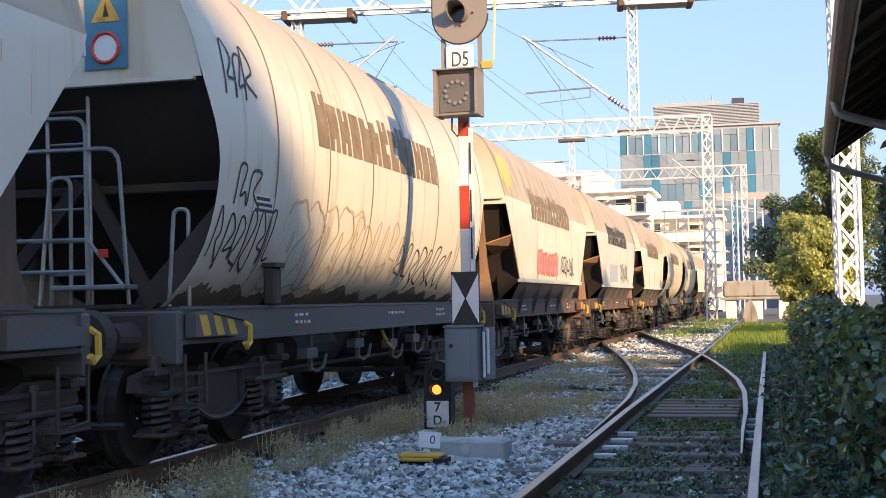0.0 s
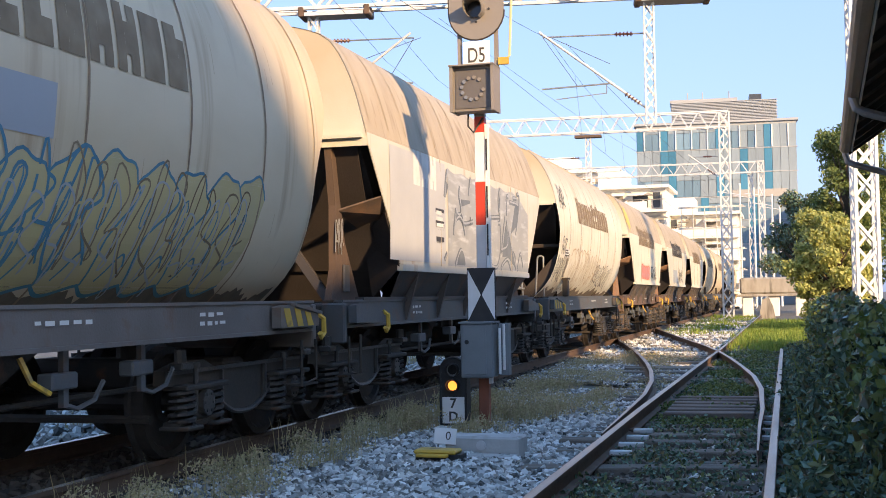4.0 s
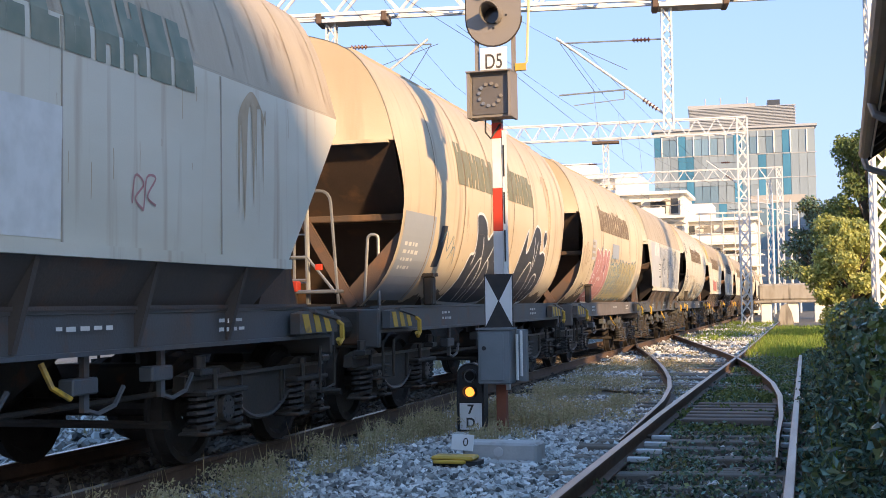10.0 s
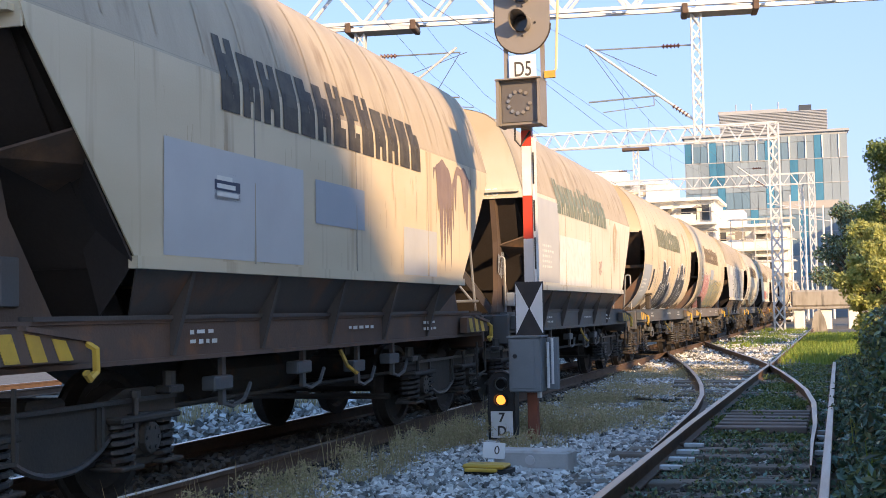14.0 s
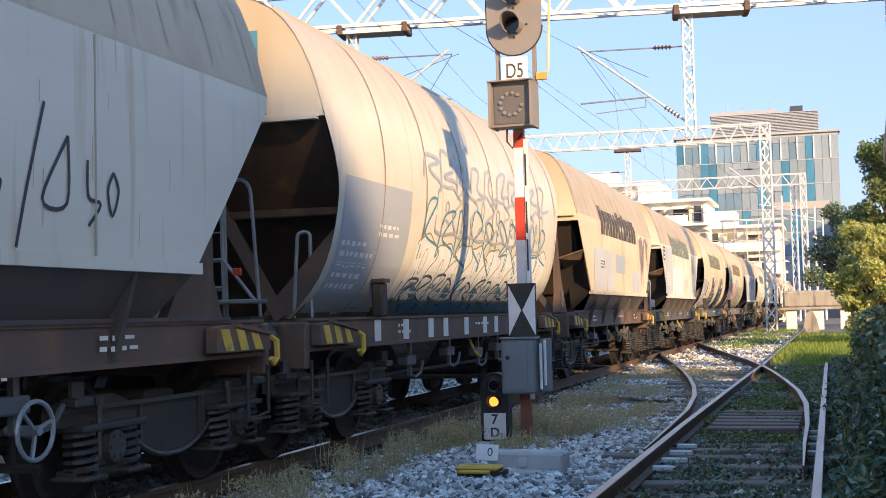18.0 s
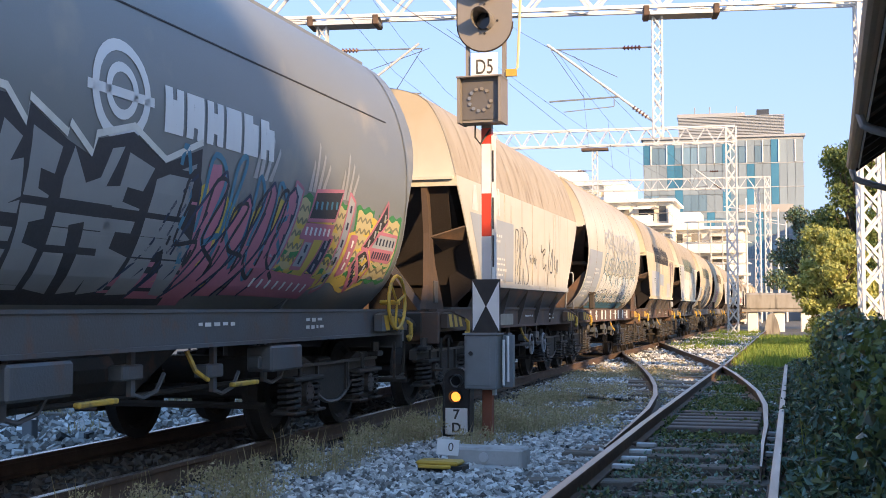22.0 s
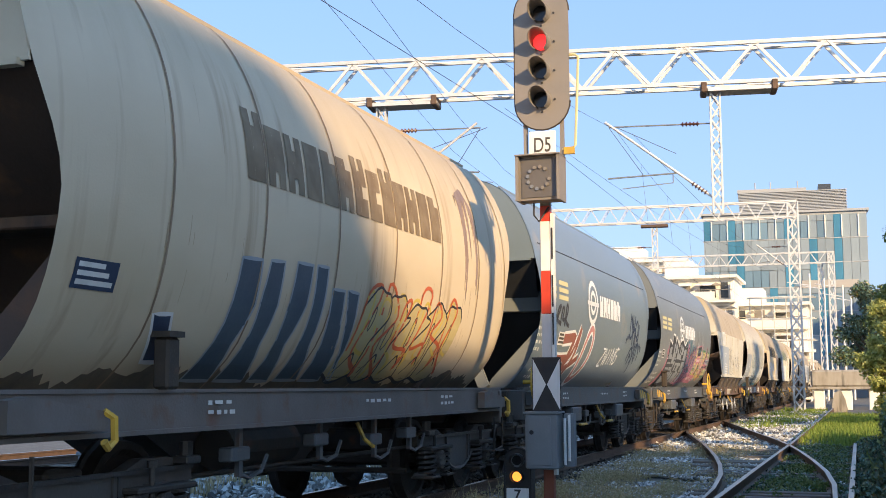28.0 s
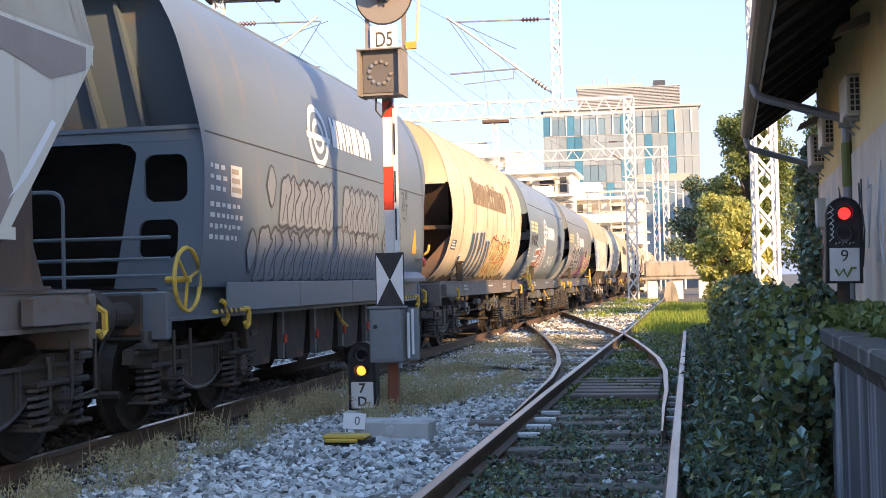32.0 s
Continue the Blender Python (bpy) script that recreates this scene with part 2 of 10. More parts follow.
RUST = (0.16, 0.075, 0.04)
GRIME = (0.20, 0.15, 0.10)
M = {
    "cream": mat("weathered_cream_paint", (0.67, 0.64, 0.53), 0.55, 0, (0.56, 0.515, 0.40), 1.3, 0.5, (1, 0.35, 1), 0.12, 60, (0.46, 0.36, 0.25), 2.2, 0.18, (1.2, 3.0, 0.16), dust=(0.47, 0.37, 0.235)),
    "beige": mat("dusty_beige_paint", (0.66, 0.56, 0.40), 0.6, 0, (0.53, 0.43, 0.28), 1.1, 0.55, (1, 0.4, 1), 0.12, 60, (0.44, 0.33, 0.21), 2.0, 0.20, (1.2, 2.8, 0.18), dust=(0.47, 0.37, 0.235)),
    "pale": mat("pale_grey_paint", (0.62, 0.595, 0.505), 0.5, 0, (0.52, 0.475, 0.385), 1.2, 0.5, (1, 0.4, 1), 0.1, 60, (0.48, 0.39, 0.28), 2.4, 0.17, (1.2, 3.0, 0.16), dust=(0.47, 0.37, 0.235)),
    "roofdust": mat("dusty_brown_roof_paint", (0.46, 0.39, 0.29), 0.75, 0, (0.36, 0.29, 0.21), 1.8, 0.5, (1, 1.5, 0.5), 0.25, 45, (0.26, 0.20, 0.14), 2.6, 0.12, (1, 2, 0.4)),
    "slate": mat("slate_grey_wagon_paint", (0.198, 0.218, 0.222), 0.38, 0, (0.168, 0.186, 0.190), 0.9, 0.5, (1, 0.5, 1), 0.06, 80, (0.30, 0.28, 0.24), 1.4, 0.05),
    "slateblue": mat("blue_slate_wagon_paint", (0.178, 0.228, 0.262), 0.36, 0, (0.150, 0.196, 0.228), 0.9, 0.5, (1, 0.5, 1), 0.06, 80, (0.30, 0.28, 0.24), 1.4, 0.05),
    "midgrey": mat("blue_grey_wagon_paint", (0.120, 0.160, 0.195), 0.38, 0, (0.098, 0.134, 0.165), 0.9, 0.5, (1, 0.5, 1), 0.06, 80, (0.2, 0.17, 0.14), 1.8, 0.08, (1, 2, 0.3)),
    "under": mat("grimy_dark_underframe_paint", (0.045, 0.041, 0.037), 0.65, 0, (0.075, 0.058, 0.044), 2.5, 0.5, (1, 1, 1), 0.3, 50, RUST, 3.0, 0.12, spec=0.25),
    "sill": mat("dark_grey_sill_paint", (0.085, 0.098, 0.108), 0.5, 0, (0.095, 0.075, 0.06), 1.6, 0.45, (1, 1, 1), 0.2, 50, RUST, 3.0, 0.16),
    "dustsill": mat("dusty_grey_brown_sill_paint", (0.17, 0.15, 0.135), 0.6, 0, (0.115, 0.095, 0.08), 1.8, 0.5, (1, 1, 1), 0.25, 50, RUST, 3.0, 0.18),
    "rustgear": mat("dusty_brown_running_gear", (0.16, 0.115, 0.078), 0.7, 0, (0.09, 0.065, 0.045), 2.5, 0.5, (1, 1, 1), 0.3, 50, RUST, 3.0, 0.15),
    "dustgear": mat("dusty_grey_running_gear", (0.085, 0.078, 0.072), 0.6, 0, (0.05, 0.044, 0.04), 2.5, 0.5, (1, 1, 1), 0.3, 50, RUST, 3.0, 0.12),
    "troughstone": mat("pale_trough_concrete", (0.47, 0.47, 0.45), 0.85, 0, (0.36, 0.35, 0.33), 5, 0.5, (1, 1, 1), 0.4, 40, (0.25, 0.22, 0.18), 4, 0.15),
    "boxface": mat("grey_brown_lamp_panel", (0.115, 0.105, 0.098), 0.5, 0, (0.14, 0.13, 0.12), 4, 0.5, bump=0.08),
    "rustsill": mat("rust_brown_sill_paint", (0.14, 0.085, 0.06), 0.75, 0, (0.08, 0.06, 0.05), 1.8, 0.5, (1, 1, 1), 0.3, 50, (0.22, 0.10, 0.05), 3.0, 0.25),
    # brown darkened so the end recess's shade is in the colour
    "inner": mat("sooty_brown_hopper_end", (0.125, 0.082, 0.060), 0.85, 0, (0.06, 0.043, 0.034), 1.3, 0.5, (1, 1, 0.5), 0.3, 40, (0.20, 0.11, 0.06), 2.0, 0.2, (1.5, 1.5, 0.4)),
    "rustinner": mat("rust_brown_hopper_end", (0.30, 0.17, 0.095), 0.85, 0, (0.17, 0.095, 0.06), 1.8, 0.5, (1, 1, 0.5), 0.3, 40, (0.36, 0.20, 0.09), 2.5, 0.25),
    "hopper": mat("dark_hopper_chute_paint", (0.068, 0.062, 0.060), 0.6, 0, (0.105, 0.078, 0.064), 1.5, 0.5, (1, 1, 0.5), 0.25, 45, RUST, 2.4, 0.18),
    "steel": mat("dull_wheel_steel", (0.05, 0.042, 0.037), 0.6, 0.4, (0.03, 0.025, 0.022), 4, 0.5),
    "yellow": mat("chipped_yellow_paint", (0.66, 0.40, 0.05), 0.55, 0, (0.40, 0.24, 0.06), 5, 0.4, (1, 1, 1), 0.2, 50, (0.12, 0.09, 0.06), 7, 0.15),
    "gear": mat("oily_dark_running_gear", (0.058, 0.056, 0.055), 0.42, 0.1, (0.032, 0.030, 0.029), 3, 0.5, (1, 1, 1), 0.35, 45, (0.10, 0.055, 0.035), 4, 0.15),
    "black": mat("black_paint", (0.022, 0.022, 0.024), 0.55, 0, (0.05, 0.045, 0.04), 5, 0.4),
    "rail": mat("rusty_rail_steel", (0.15, 0.095, 0.065), 0.75, 0.3, (0.09, 0.06, 0.045), 6, 0.5),
    "railtop": mat("dull_polished_rail_head", (0.40, 0.36, 0.32), 0.36, 0.75, (0.22, 0.15, 0.10), 5, 0.45, (1, 0.15, 1), 0.1, 90),
    "polished": mat("shiny_running_surface", (0.34, 0.31, 0.28), 0.30, 0.9, (0.22, 0.18, 0.15), 5, 0.4, (1, 0.1, 1), 0.04, 90),
    "sleeper": mat("weathered_timber", (0.19, 0.16, 0.13), 0.9, 0, (0.09, 0.072, 0.058), 7, 0.5, (0.3, 3, 1), 0.6, 60, (0.2, 0.18, 0.15), 4, 0.2, vary=0.25),
    "oilysleeper": mat("oily_buried_timber", (0.05, 0.042, 0.035), 0.9, 0, (0.03, 0.025, 0.02), 7, 0.5, (0.3, 3, 1), 0.6, 60, vary=0.25),
    "plankwood": mat("sunbleached_plank", (0.19, 0.145, 0.12), 0.85, 0, (0.09, 0.072, 0.06), 6, 0.5, (0.3, 4, 1), 0.5, 60, vary=0.15),
    "gravel": mat("grey_gravel_ground", (0.17, 0.155, 0.13), 0.95, 0, (0.075, 0.068, 0.055), 5.0, 0.5, (1, 1, 1), 1.0, 30, (0.10, 0.10, 0.05), 0.5, 0.25),
    "concrete": mat("weathered_concrete", (0.36, 0.33, 0.28), 0.9, 0, (0.24, 0.21, 0.17), 2.5, 0.5, (1, 1, 0.4), 0.5, 40, (0.10, 0.09, 0.075), 1.8, 0.25, (1.5, 1.5, 0.25)),
    "wallface": mat("streaked_platform_concrete", (0.15, 0.155, 0.165), 0.9, 0, (0.035, 0.038, 0.042), 3.0, 0.6, (1, 1.6, 0.15), 0.6, 40, (0.52, 0.55, 0.58), 1.5, 0.42, (1, 2.9, 0.12)),
    "wallcap": mat("dark_mossy_concrete_cap", (0.085, 0.08, 0.07), 0.9, 0, (0.045, 0.042, 0.036), 3.5, 0.5, (1, 1, 1), 0.6, 40, (0.28, 0.26, 0.23), 3, 0.15),
    "postrust": mat("rusty_red_post_paint", (0.32, 0.10, 0.055), 0.8, 0, (0.20, 0.075, 0.045), 6, 0.5, (1, 1, 0.5)),
    "galv": mat("pale_galvanised_steel", (0.62, 0.63, 0.63), 0.5, 0.2, (0.5, 0.5, 0.48), 3, 0.5, vary=0.04),
    "white": mat("white_enamel", (0.80, 0.80, 0.78), 0.45, 0, (0.68, 0.67, 0.62), 4, 0.4, bump=0.05),
    "red": mat("red_enamel", (0.62, 0.055, 0.025), 0.45, 0, (0.45, 0.05, 0.03), 5, 0.4, bump=0.05),
    "signal": mat("grey_brown_signal_plate", (0.24, 0.215, 0.19), 0.6, 0, (0.20, 0.18, 0.155), 3, 0.5, bump=0.08),
    "cabinet": mat("grey_cabinet_paint", (0.20, 0.225, 0.24), 0.55, 0, (0.16, 0.18, 0.19), 3, 0.5),
    "lens_dark": mat("dark_unlit_lens", (0.02, 0.02, 0.022), 0.12, bump=0),
    "lens_red": mat("lit_red_lens", (1.0, 0.03, 0.03), 0.3, bump=0, emit=0.9),
    "lens_amber": mat("lit_amber_lens", (1.0, 0.33, 0.05), 0.3, bump=0, emit=1.0),
    "plaster": mat("ochre_station_plaster", (0.86, 0.62, 0.27), 0.9, 0, (0.78, 0.55, 0.24), 1.5, 0.5, (1, 1, 1), 0.3, 50, (0.42, 0.34, 0.24), 0.9, 0.12),
    "peel": mat("peeling_pinkish_plaster", (0.78, 0.66, 0.52), 0.9, 0, (0.62, 0.42, 0.32), 3.0, 0.5, (1, 1, 0.3), 0.4, 40, (0.55, 0.5, 0.45), 2, 0.3),
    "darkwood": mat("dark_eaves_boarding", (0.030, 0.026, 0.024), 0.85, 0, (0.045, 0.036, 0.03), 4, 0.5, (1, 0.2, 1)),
    "gutter": mat("brown_painted_gutter", (0.24, 0.19, 0.15), 0.5, 0.1, (0.16, 0.12, 0.09), 4, 0.5, (1, 0.3, 1)),
    "tin": mat("grey_zinc_pipe", (0.32, 0.34, 0.36), 0.45, 0.5, (0.22, 0.22, 0.22), 5, 0.5),
    "tiles": mat("old_clay_roof_tiles", (0.30, 0.12, 0.07), 0.9, 0, (0.2, 0.09, 0.06), 3, 0.5),
    "plastic": mat("off_white_plastic", (0.60, 0.58, 0.52), 0.5, 0, (0.5, 0.47, 0.41), 5, 0.4, bump=0.05),
    "bark": mat("brown_bark", (0.12, 0.09, 0.065), 0.95, 0, (0.07, 0.05, 0.04), 6, 0.5, (1, 1, 0.2), 0.8, 30),
    "soil": mat("dark_leafy_soil", (0.06, 0.055, 0.03), 0.95, 0, (0.035, 0.04, 0.018), 4, 0.5, bump=0.8, fine=25),
    "glass": mat("blue_green_curtain_glass", (0.155, 0.245, 0.30), 0.3, 0.2, (0.19, 0.28, 0.33), 0.4, 0.5, bump=0, vary=0.25),
    "glassblue": mat("deep_blue_glass_panel", (0.05, 0.185, 0.28), 0.25, 0.2, (0.08, 0.27, 0.36), 0.4, 0.5, bump=0, vary=0.2),
    "glasspale": mat("pale_fritted_glass_panel", (0.26, 0.31, 0.335), 0.35, 0.1, (0.22, 0.275, 0.30), 0.4, 0.5, bump=0, vary=0.12),
    "facade": mat("pale_grey_facade_panel", (0.37, 0.38, 0.385), 0.7, 0, (0.33, 0.37, 0.40), 0.3, 0.5),
    "whitewall": mat("white_render_facade", (0.80, 0.77, 0.70), 0.85, 0, (0.72, 0.68, 0.6), 0.3, 0.5),
    "dimglass": mat("shaded_beige_window_glass", (0.30, 0.28, 0.25), 0.4, bump=0, vary=0.3),
    "shade": mat("dark_window_glass", (0.06, 0.065, 0.07), 0.2, bump=0),
    "wire": mat("dark_copper_wire", (0.06, 0.055, 0.05), 0.6, 0.3, bump=0),
    "brownpot": mat("brown_glazed_insulator", (0.12, 0.05, 0.03), 0.3, bump=0),
    "ink_black": mat("faded_black_lettering", (0.055, 0.05, 0.045), 0.7, 0, (0.14, 0.12, 0.09), 6, 0.4, bump=0.05),
    "ink_green": mat("faded_green_lettering", (0.17, 0.21, 0.16), 0.7, 0, (0.32, 0.31, 0.23), 5, 0.45, bump=0.05),
    "ink_brown": mat("faded_brown_lettering", (0.20, 0.14, 0.08), 0.7, 0, (0.32, 0.25, 0.16), 5, 0.45, bump=0.05),
    "ink_grey": mat("ghosted_grey_lettering", (0.36, 0.31, 0.24), 0.7, 0, (0.46, 0.40, 0.31), 5, 0.5, bump=0.05),
    "ink_white": mat("white_stencil_paint", (0.72, 0.72, 0.68), 0.6, 0, (0.55, 0.55, 0.5), 7, 0.35, bump=0.05),
    "ink_yellow": mat("pale_yellow_stencil_paint", (0.62, 0.56, 0.30), 0.6, bump=0.05),
    "g_pink": mat("dusky_pink_spray_paint", (0.52, 0.25, 0.23), 0.6, 0, (0.44, 0.20, 0.20), 3, 0.5, bump=0.05),
    "g_hotpink": mat("bright_pink_spray_paint", (0.52, 0.19, 0.26), 0.6, 0, (0.42, 0.18, 0.22), 3, 0.5, bump=0.05),
    "g_navy": mat("navy_spray_paint", (0.025, 0.04, 0.08), 0.55, 0, (0.04, 0.06, 0.11), 3, 0.5, bump=0.05),
    "g_blue": mat("pale_blue_paint_patch", (0.34, 0.38, 0.42), 0.6, 0, (0.38, 0.41, 0.44), 2, 0.5, bump=0.05),
    "g_teal": mat("teal_blue_spray_paint", (0.05, 0.20, 0.30), 0.55, 0, (0.08, 0.26, 0.36), 3, 0.5, bump=0.05),
    "g_yellow": mat("yellow_spray_paint", (0.62, 0.47, 0.10), 0.55, bump=0.05),
    "g_umber": mat("grey_umber_camouflage_paint", (0.27, 0.215, 0.19), 0.6, 0, (0.32, 0.26, 0.22), 3, 0.5, bump=0.05),
    "g_steelgrey": mat("steel_grey_spray_paint", (0.27, 0.29, 0.30), 0.5, 0.1, (0.33, 0.35, 0.35), 2.5, 0.5, bump=0.05),
    "g_silver": mat("silver_spray_paint", (0.48, 0.49, 0.49), 0.4, 0.35, (0.4, 0.41, 0.41), 3, 0.5, bump=0.05),
    "g_white": mat("white_spray_paint", (0.74, 0.76, 0.76), 0.55, bump=0.05),
    "g_slateblack": mat("slate_black_spray_paint", (0.045, 0.052, 0.066), 0.5, 0, (0.065, 0.068, 0.078), 3, 0.5, bump=0.05),
    "g_red": mat("red_orange_spray_paint", (0.58, 0.13, 0.05), 0.55, bump=0.05),
    "g_dark": mat("charcoal_spray_paint", (0.045, 0.045, 0.05), 0.6, bump=0.05),
    "g_brown": mat("brown_rust_runs", (0.46, 0.35, 0.23), 0.8, 0, (0.56, 0.46, 0.33), 4, 0.5, bump=0.1),
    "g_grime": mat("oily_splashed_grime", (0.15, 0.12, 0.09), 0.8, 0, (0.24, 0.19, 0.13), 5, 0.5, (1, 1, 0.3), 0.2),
    "g_sand": mat("dull_yellow_spray_paint", (0.55, 0.46, 0.22), 0.6, 0, (0.48, 0.42, 0.26), 4, 0.5, bump=0.05),
    "g_olive": mat("olive_spray_paint", (0.20, 0.20, 0.12), 0.6, 0, (0.26, 0.25, 0.16), 4, 0.5, bump=0.05),
    "grass_paint": mat("bright_green_spray_paint", (0.05, 0.25, 0.09), 0.55, bump=0.05),
    # near-black grey paints the shade of the slate wagons' end recess
    "inner_dark": mat("sooty_grey_hopper_plate", (0.045, 0.05, 0.058), 0.7, 0, (0.08, 0.08, 0.085), 1.5, 0.5, (1, 1, 0.4), 0.2),
    "g_mural": mat("dull_silver_mural_paint", (0.44, 0.445, 0.43), 0.5, 0.15, (0.32, 0.33, 0.33), 2.2, 0.55, (1, 1, 1.6), 0.1, 60, (0.62, 0.63, 0.62), 3.5, 0.3, (1, 0.5, 3)),
    "g_slatepaint": mat("slate_spray_paint", (0.13, 0.15, 0.17), 0.55, 0, (0.24, 0.26, 0.27), 3, 0.5, bump=0.05),
    "g_rustcore": mat("red_brown_spray_paint", (0.30, 0.11, 0.075), 0.6, 0, (0.24, 0.10, 0.07), 3, 0.5, bump=0.05),
    "g_steel": mat("steel_blue_spray_paint", (0.055, 0.085, 0.115), 0.55, 0, (0.085, 0.12, 0.155), 3, 0.5, bump=0.05),
    "g_faint": mat("faded_silver_spray_paint", (0.215, 0.25, 0.285), 0.5, 0.1, (0.16, 0.195, 0.23), 3, 0.5, bump=0.05),
    # near-black brown paints the deep shade inside the wagon ends
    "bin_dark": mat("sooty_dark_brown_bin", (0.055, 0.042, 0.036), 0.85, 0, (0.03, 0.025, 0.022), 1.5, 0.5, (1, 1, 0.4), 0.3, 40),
    "g_mauve": mat("dull_mauve_stain", (0.23, 0.17, 0.16), 0.7, 0, (0.34, 0.26, 0.22), 4, 0.5, (1, 1, 0.5), 0.1),
    "seam": mat("rusty_brown_weld_line", (0.24, 0.16, 0.10), 0.8, 0, (0.40, 0.31, 0.21), 6, 0.5, (1, 1, 0.4), 0.2),
    "patch": mat("fresh_grey_paint_patch", (0.50, 0.51, 0.51), 0.5, 0, (0.43, 0.44, 0.45), 2, 0.5, bump=0.05),
    "orange_tag": mat("orange_sticker", (0.75, 0.33, 0.03), 0.5, bump=0.05),
    # pale teal and near-black leaves put highlights and gap shade into the colour
    "leaf_dark": island("dark_ivy_leaves", [(0.018, 0.032, 0.016), (0.14, 0.22, 0.13), (0.24, 0.40, 0.34), (0.03, 0.05, 0.025), (0.30, 0.34, 0.13), (0.05, 0.085, 0.04), (0.19, 0.31, 0.22), (0.022, 0.04, 0.02), (0.26, 0.20, 0.09)], 0.30, 0.22),
    "leaf_mid": island("green_leaves", [(0.07, 0.11, 0.025), (0.14, 0.19, 0.05), (0.22, 0.25, 0.08)], 0.5, 0.25),
    "leaf_yellow": island("yellow_green_leaves", [(0.26, 0.29, 0.07), (0.42, 0.43, 0.13), (0.56, 0.54, 0.20)], 0.6, 0.3),
    "weed": island("dusty_yellow_green_weed", [(0.30, 0.26, 0.13), (0.50, 0.42, 0.23), (0.40, 0.35, 0.17), (0.60, 0.50, 0.31), (0.44, 0.32, 0.21)], 0.85, 0.25),
    "grass_dry": island("dry_grass", [(0.40, 0.32, 0.17), (0.52, 0.42, 0.24), (0.34, 0.29, 0.15), (0.58, 0.48, 0.30)], 0.85, 0.25),
    "grass_green": island("green_grass", [(0.14, 0.22, 0.035), (0.22, 0.31, 0.05), (0.34, 0.38, 0.09)], 0.8, 0.35),
    "stone": island("white_grey_ballast", [(0.05, 0.052, 0.05), (0.46, 0.47, 0.45), (0.80, 0.81, 0.78), (0.16, 0.16, 0.145), (0.66, 0.67, 0.65), (0.07, 0.07, 0.062), (0.40, 0.40, 0.38), (0.76, 0.77, 0.74)], 0.9),
    "stone_dark": island("oily_brown_ballast", [(0.05, 0.04, 0.035), (0.12, 0.10, 0.08), (0.17, 0.15, 0.13)], 0.9),
    "litter": island("fallen_leaves", [(0.30, 0.10, 0.02), (0.16, 0.09, 0.03), (0.35, 0.22, 0.05), (0.45, 0.05, 0.02)], 0.8),
}

# ---- mesh helpers ----
def bm_box(bm, x0, x1, y0, y1, z0, z1, bevel=0.0):
    vs = [bm.verts.new(p) for p in ((x0, y0, z0), (x1, y0, z0), (x1, y1, z0), (x0, y1, z0), (x0, y0, z1), (x1, y0, z1), (x1, y1, z1), (x0, y1, z1))]
    fs = [bm.faces.new([vs[i] for i in q]) for q in ((3, 2, 1, 0), (4, 5, 6, 7), (0, 1, 5, 4), (1, 2, 6, 5), (2, 3, 7, 6), (3, 0, 4, 7))]
    if bevel:
        es = {e for f in fs for e in f.edges}
        bmesh.ops.bevel(bm, geom=list(es), offset=bevel, segments=1, affect="EDGES", clamp_overlap=True)
    return bm


def bm_tube(bm, a, b, r, n=8, r2=None, caps=True):
    a, b = Vector(a), Vector(b)
    d = (b - a).normalized()
    u = d.orthogonal().normalized()
    v = d.cross(u)
    rings = []
    for p, q in ((a, r), (b, r if r2 is None else r2)):
        rings.append([bm.verts.new(p + (u * math.cos(k * 2 * math.pi / n) + v * math.sin(k * 2 * math.pi / n)) * q) for k in range(n)])
    for k in range(n):
        bm.faces.new((rings[0][k], rings[0][(k + 1) % n], rings[1][(k + 1) % n], rings[1][k]))
    if caps:
        bm.faces.new(rings[0][::-1])
        bm.faces.new(rings[1])
    return bm


def bm_path(bm, pts, r, n=6):
    pts = [Vector(p) for p in pts]
    rings = []
    u = (pts[1] - pts[0]).orthogonal().normalized()
    for i, p in enumerate(pts):
        d = (pts[min(i + 1, len(pts) - 1)] - pts[max(i - 1, 0)]).normalized()
        u = (u - d * u.dot(d)).normalized()
        v = d.cross(u)
        rings.append([bm.verts.new(p + (u * math.cos(k * 2 * math.pi / n) + v * math.sin(k * 2 * math.pi / n)) * r) for k in range(n)])
    for a, b in zip(rings, rings[1:]):
        for k in range(n):
            bm.faces.new((a[k], a[(k + 1) % n], b[(k + 1) % n], b[k]))
    bm.faces.new(rings[0][::-1])
    bm.faces.new(rings[-1])
    return bm


def bm_bar(bm, a, b, w, t, up=(0, 0, 1)):
    """A flat bar from a to b, w wide across, t thick."""
    a, b = Vector(a), Vector(b)
    d = (b - a).normalized()
    s = d.cross(Vector(up))
    s = s.normalized() if s.length > 1e-4 else d.orthogonal().normalized()
    q = d.cross(s)
    r = []
    for p in (a, b):
        r.append([bm.verts.new(p + s * i * w / 2 + q * j * t / 2) for i, j in ((-1, -1), (1, -1), (1, 1), (-1, 1))])
    for k in range(4):
        bm.faces.new((r[0][k], r[0][(k + 1) % 4], r[1][(k + 1) % 4], r[1][k]))
    bm.faces.new(r[0][::-1])
    bm.faces.new(r[1])
    return bm


def bm_prism(bm, poly, axis, a, b):
    """Extrudes a polygon of (u, v) along an axis from a to b. Axis x: (y, z); y: (x, z); z: (x, y)."""
    def put(u, v, w):
        return {"x": (w, u, v), "y": (u, w, v), "z": (u, v, w)}[axis]
    lo = [bm.verts.new(put(u, v, a)) for u, v in poly]
    hi = [bm.verts.new(put(u, v, b)) for u, v in poly]
    n = len(poly)
    for k in range(n):
        bm.faces.new((lo[k], lo[(k + 1) % n], hi[(k + 1) % n], hi[k]))
    bm.faces.new(lo[::-1])
    bm.faces.new(hi)
    return bm


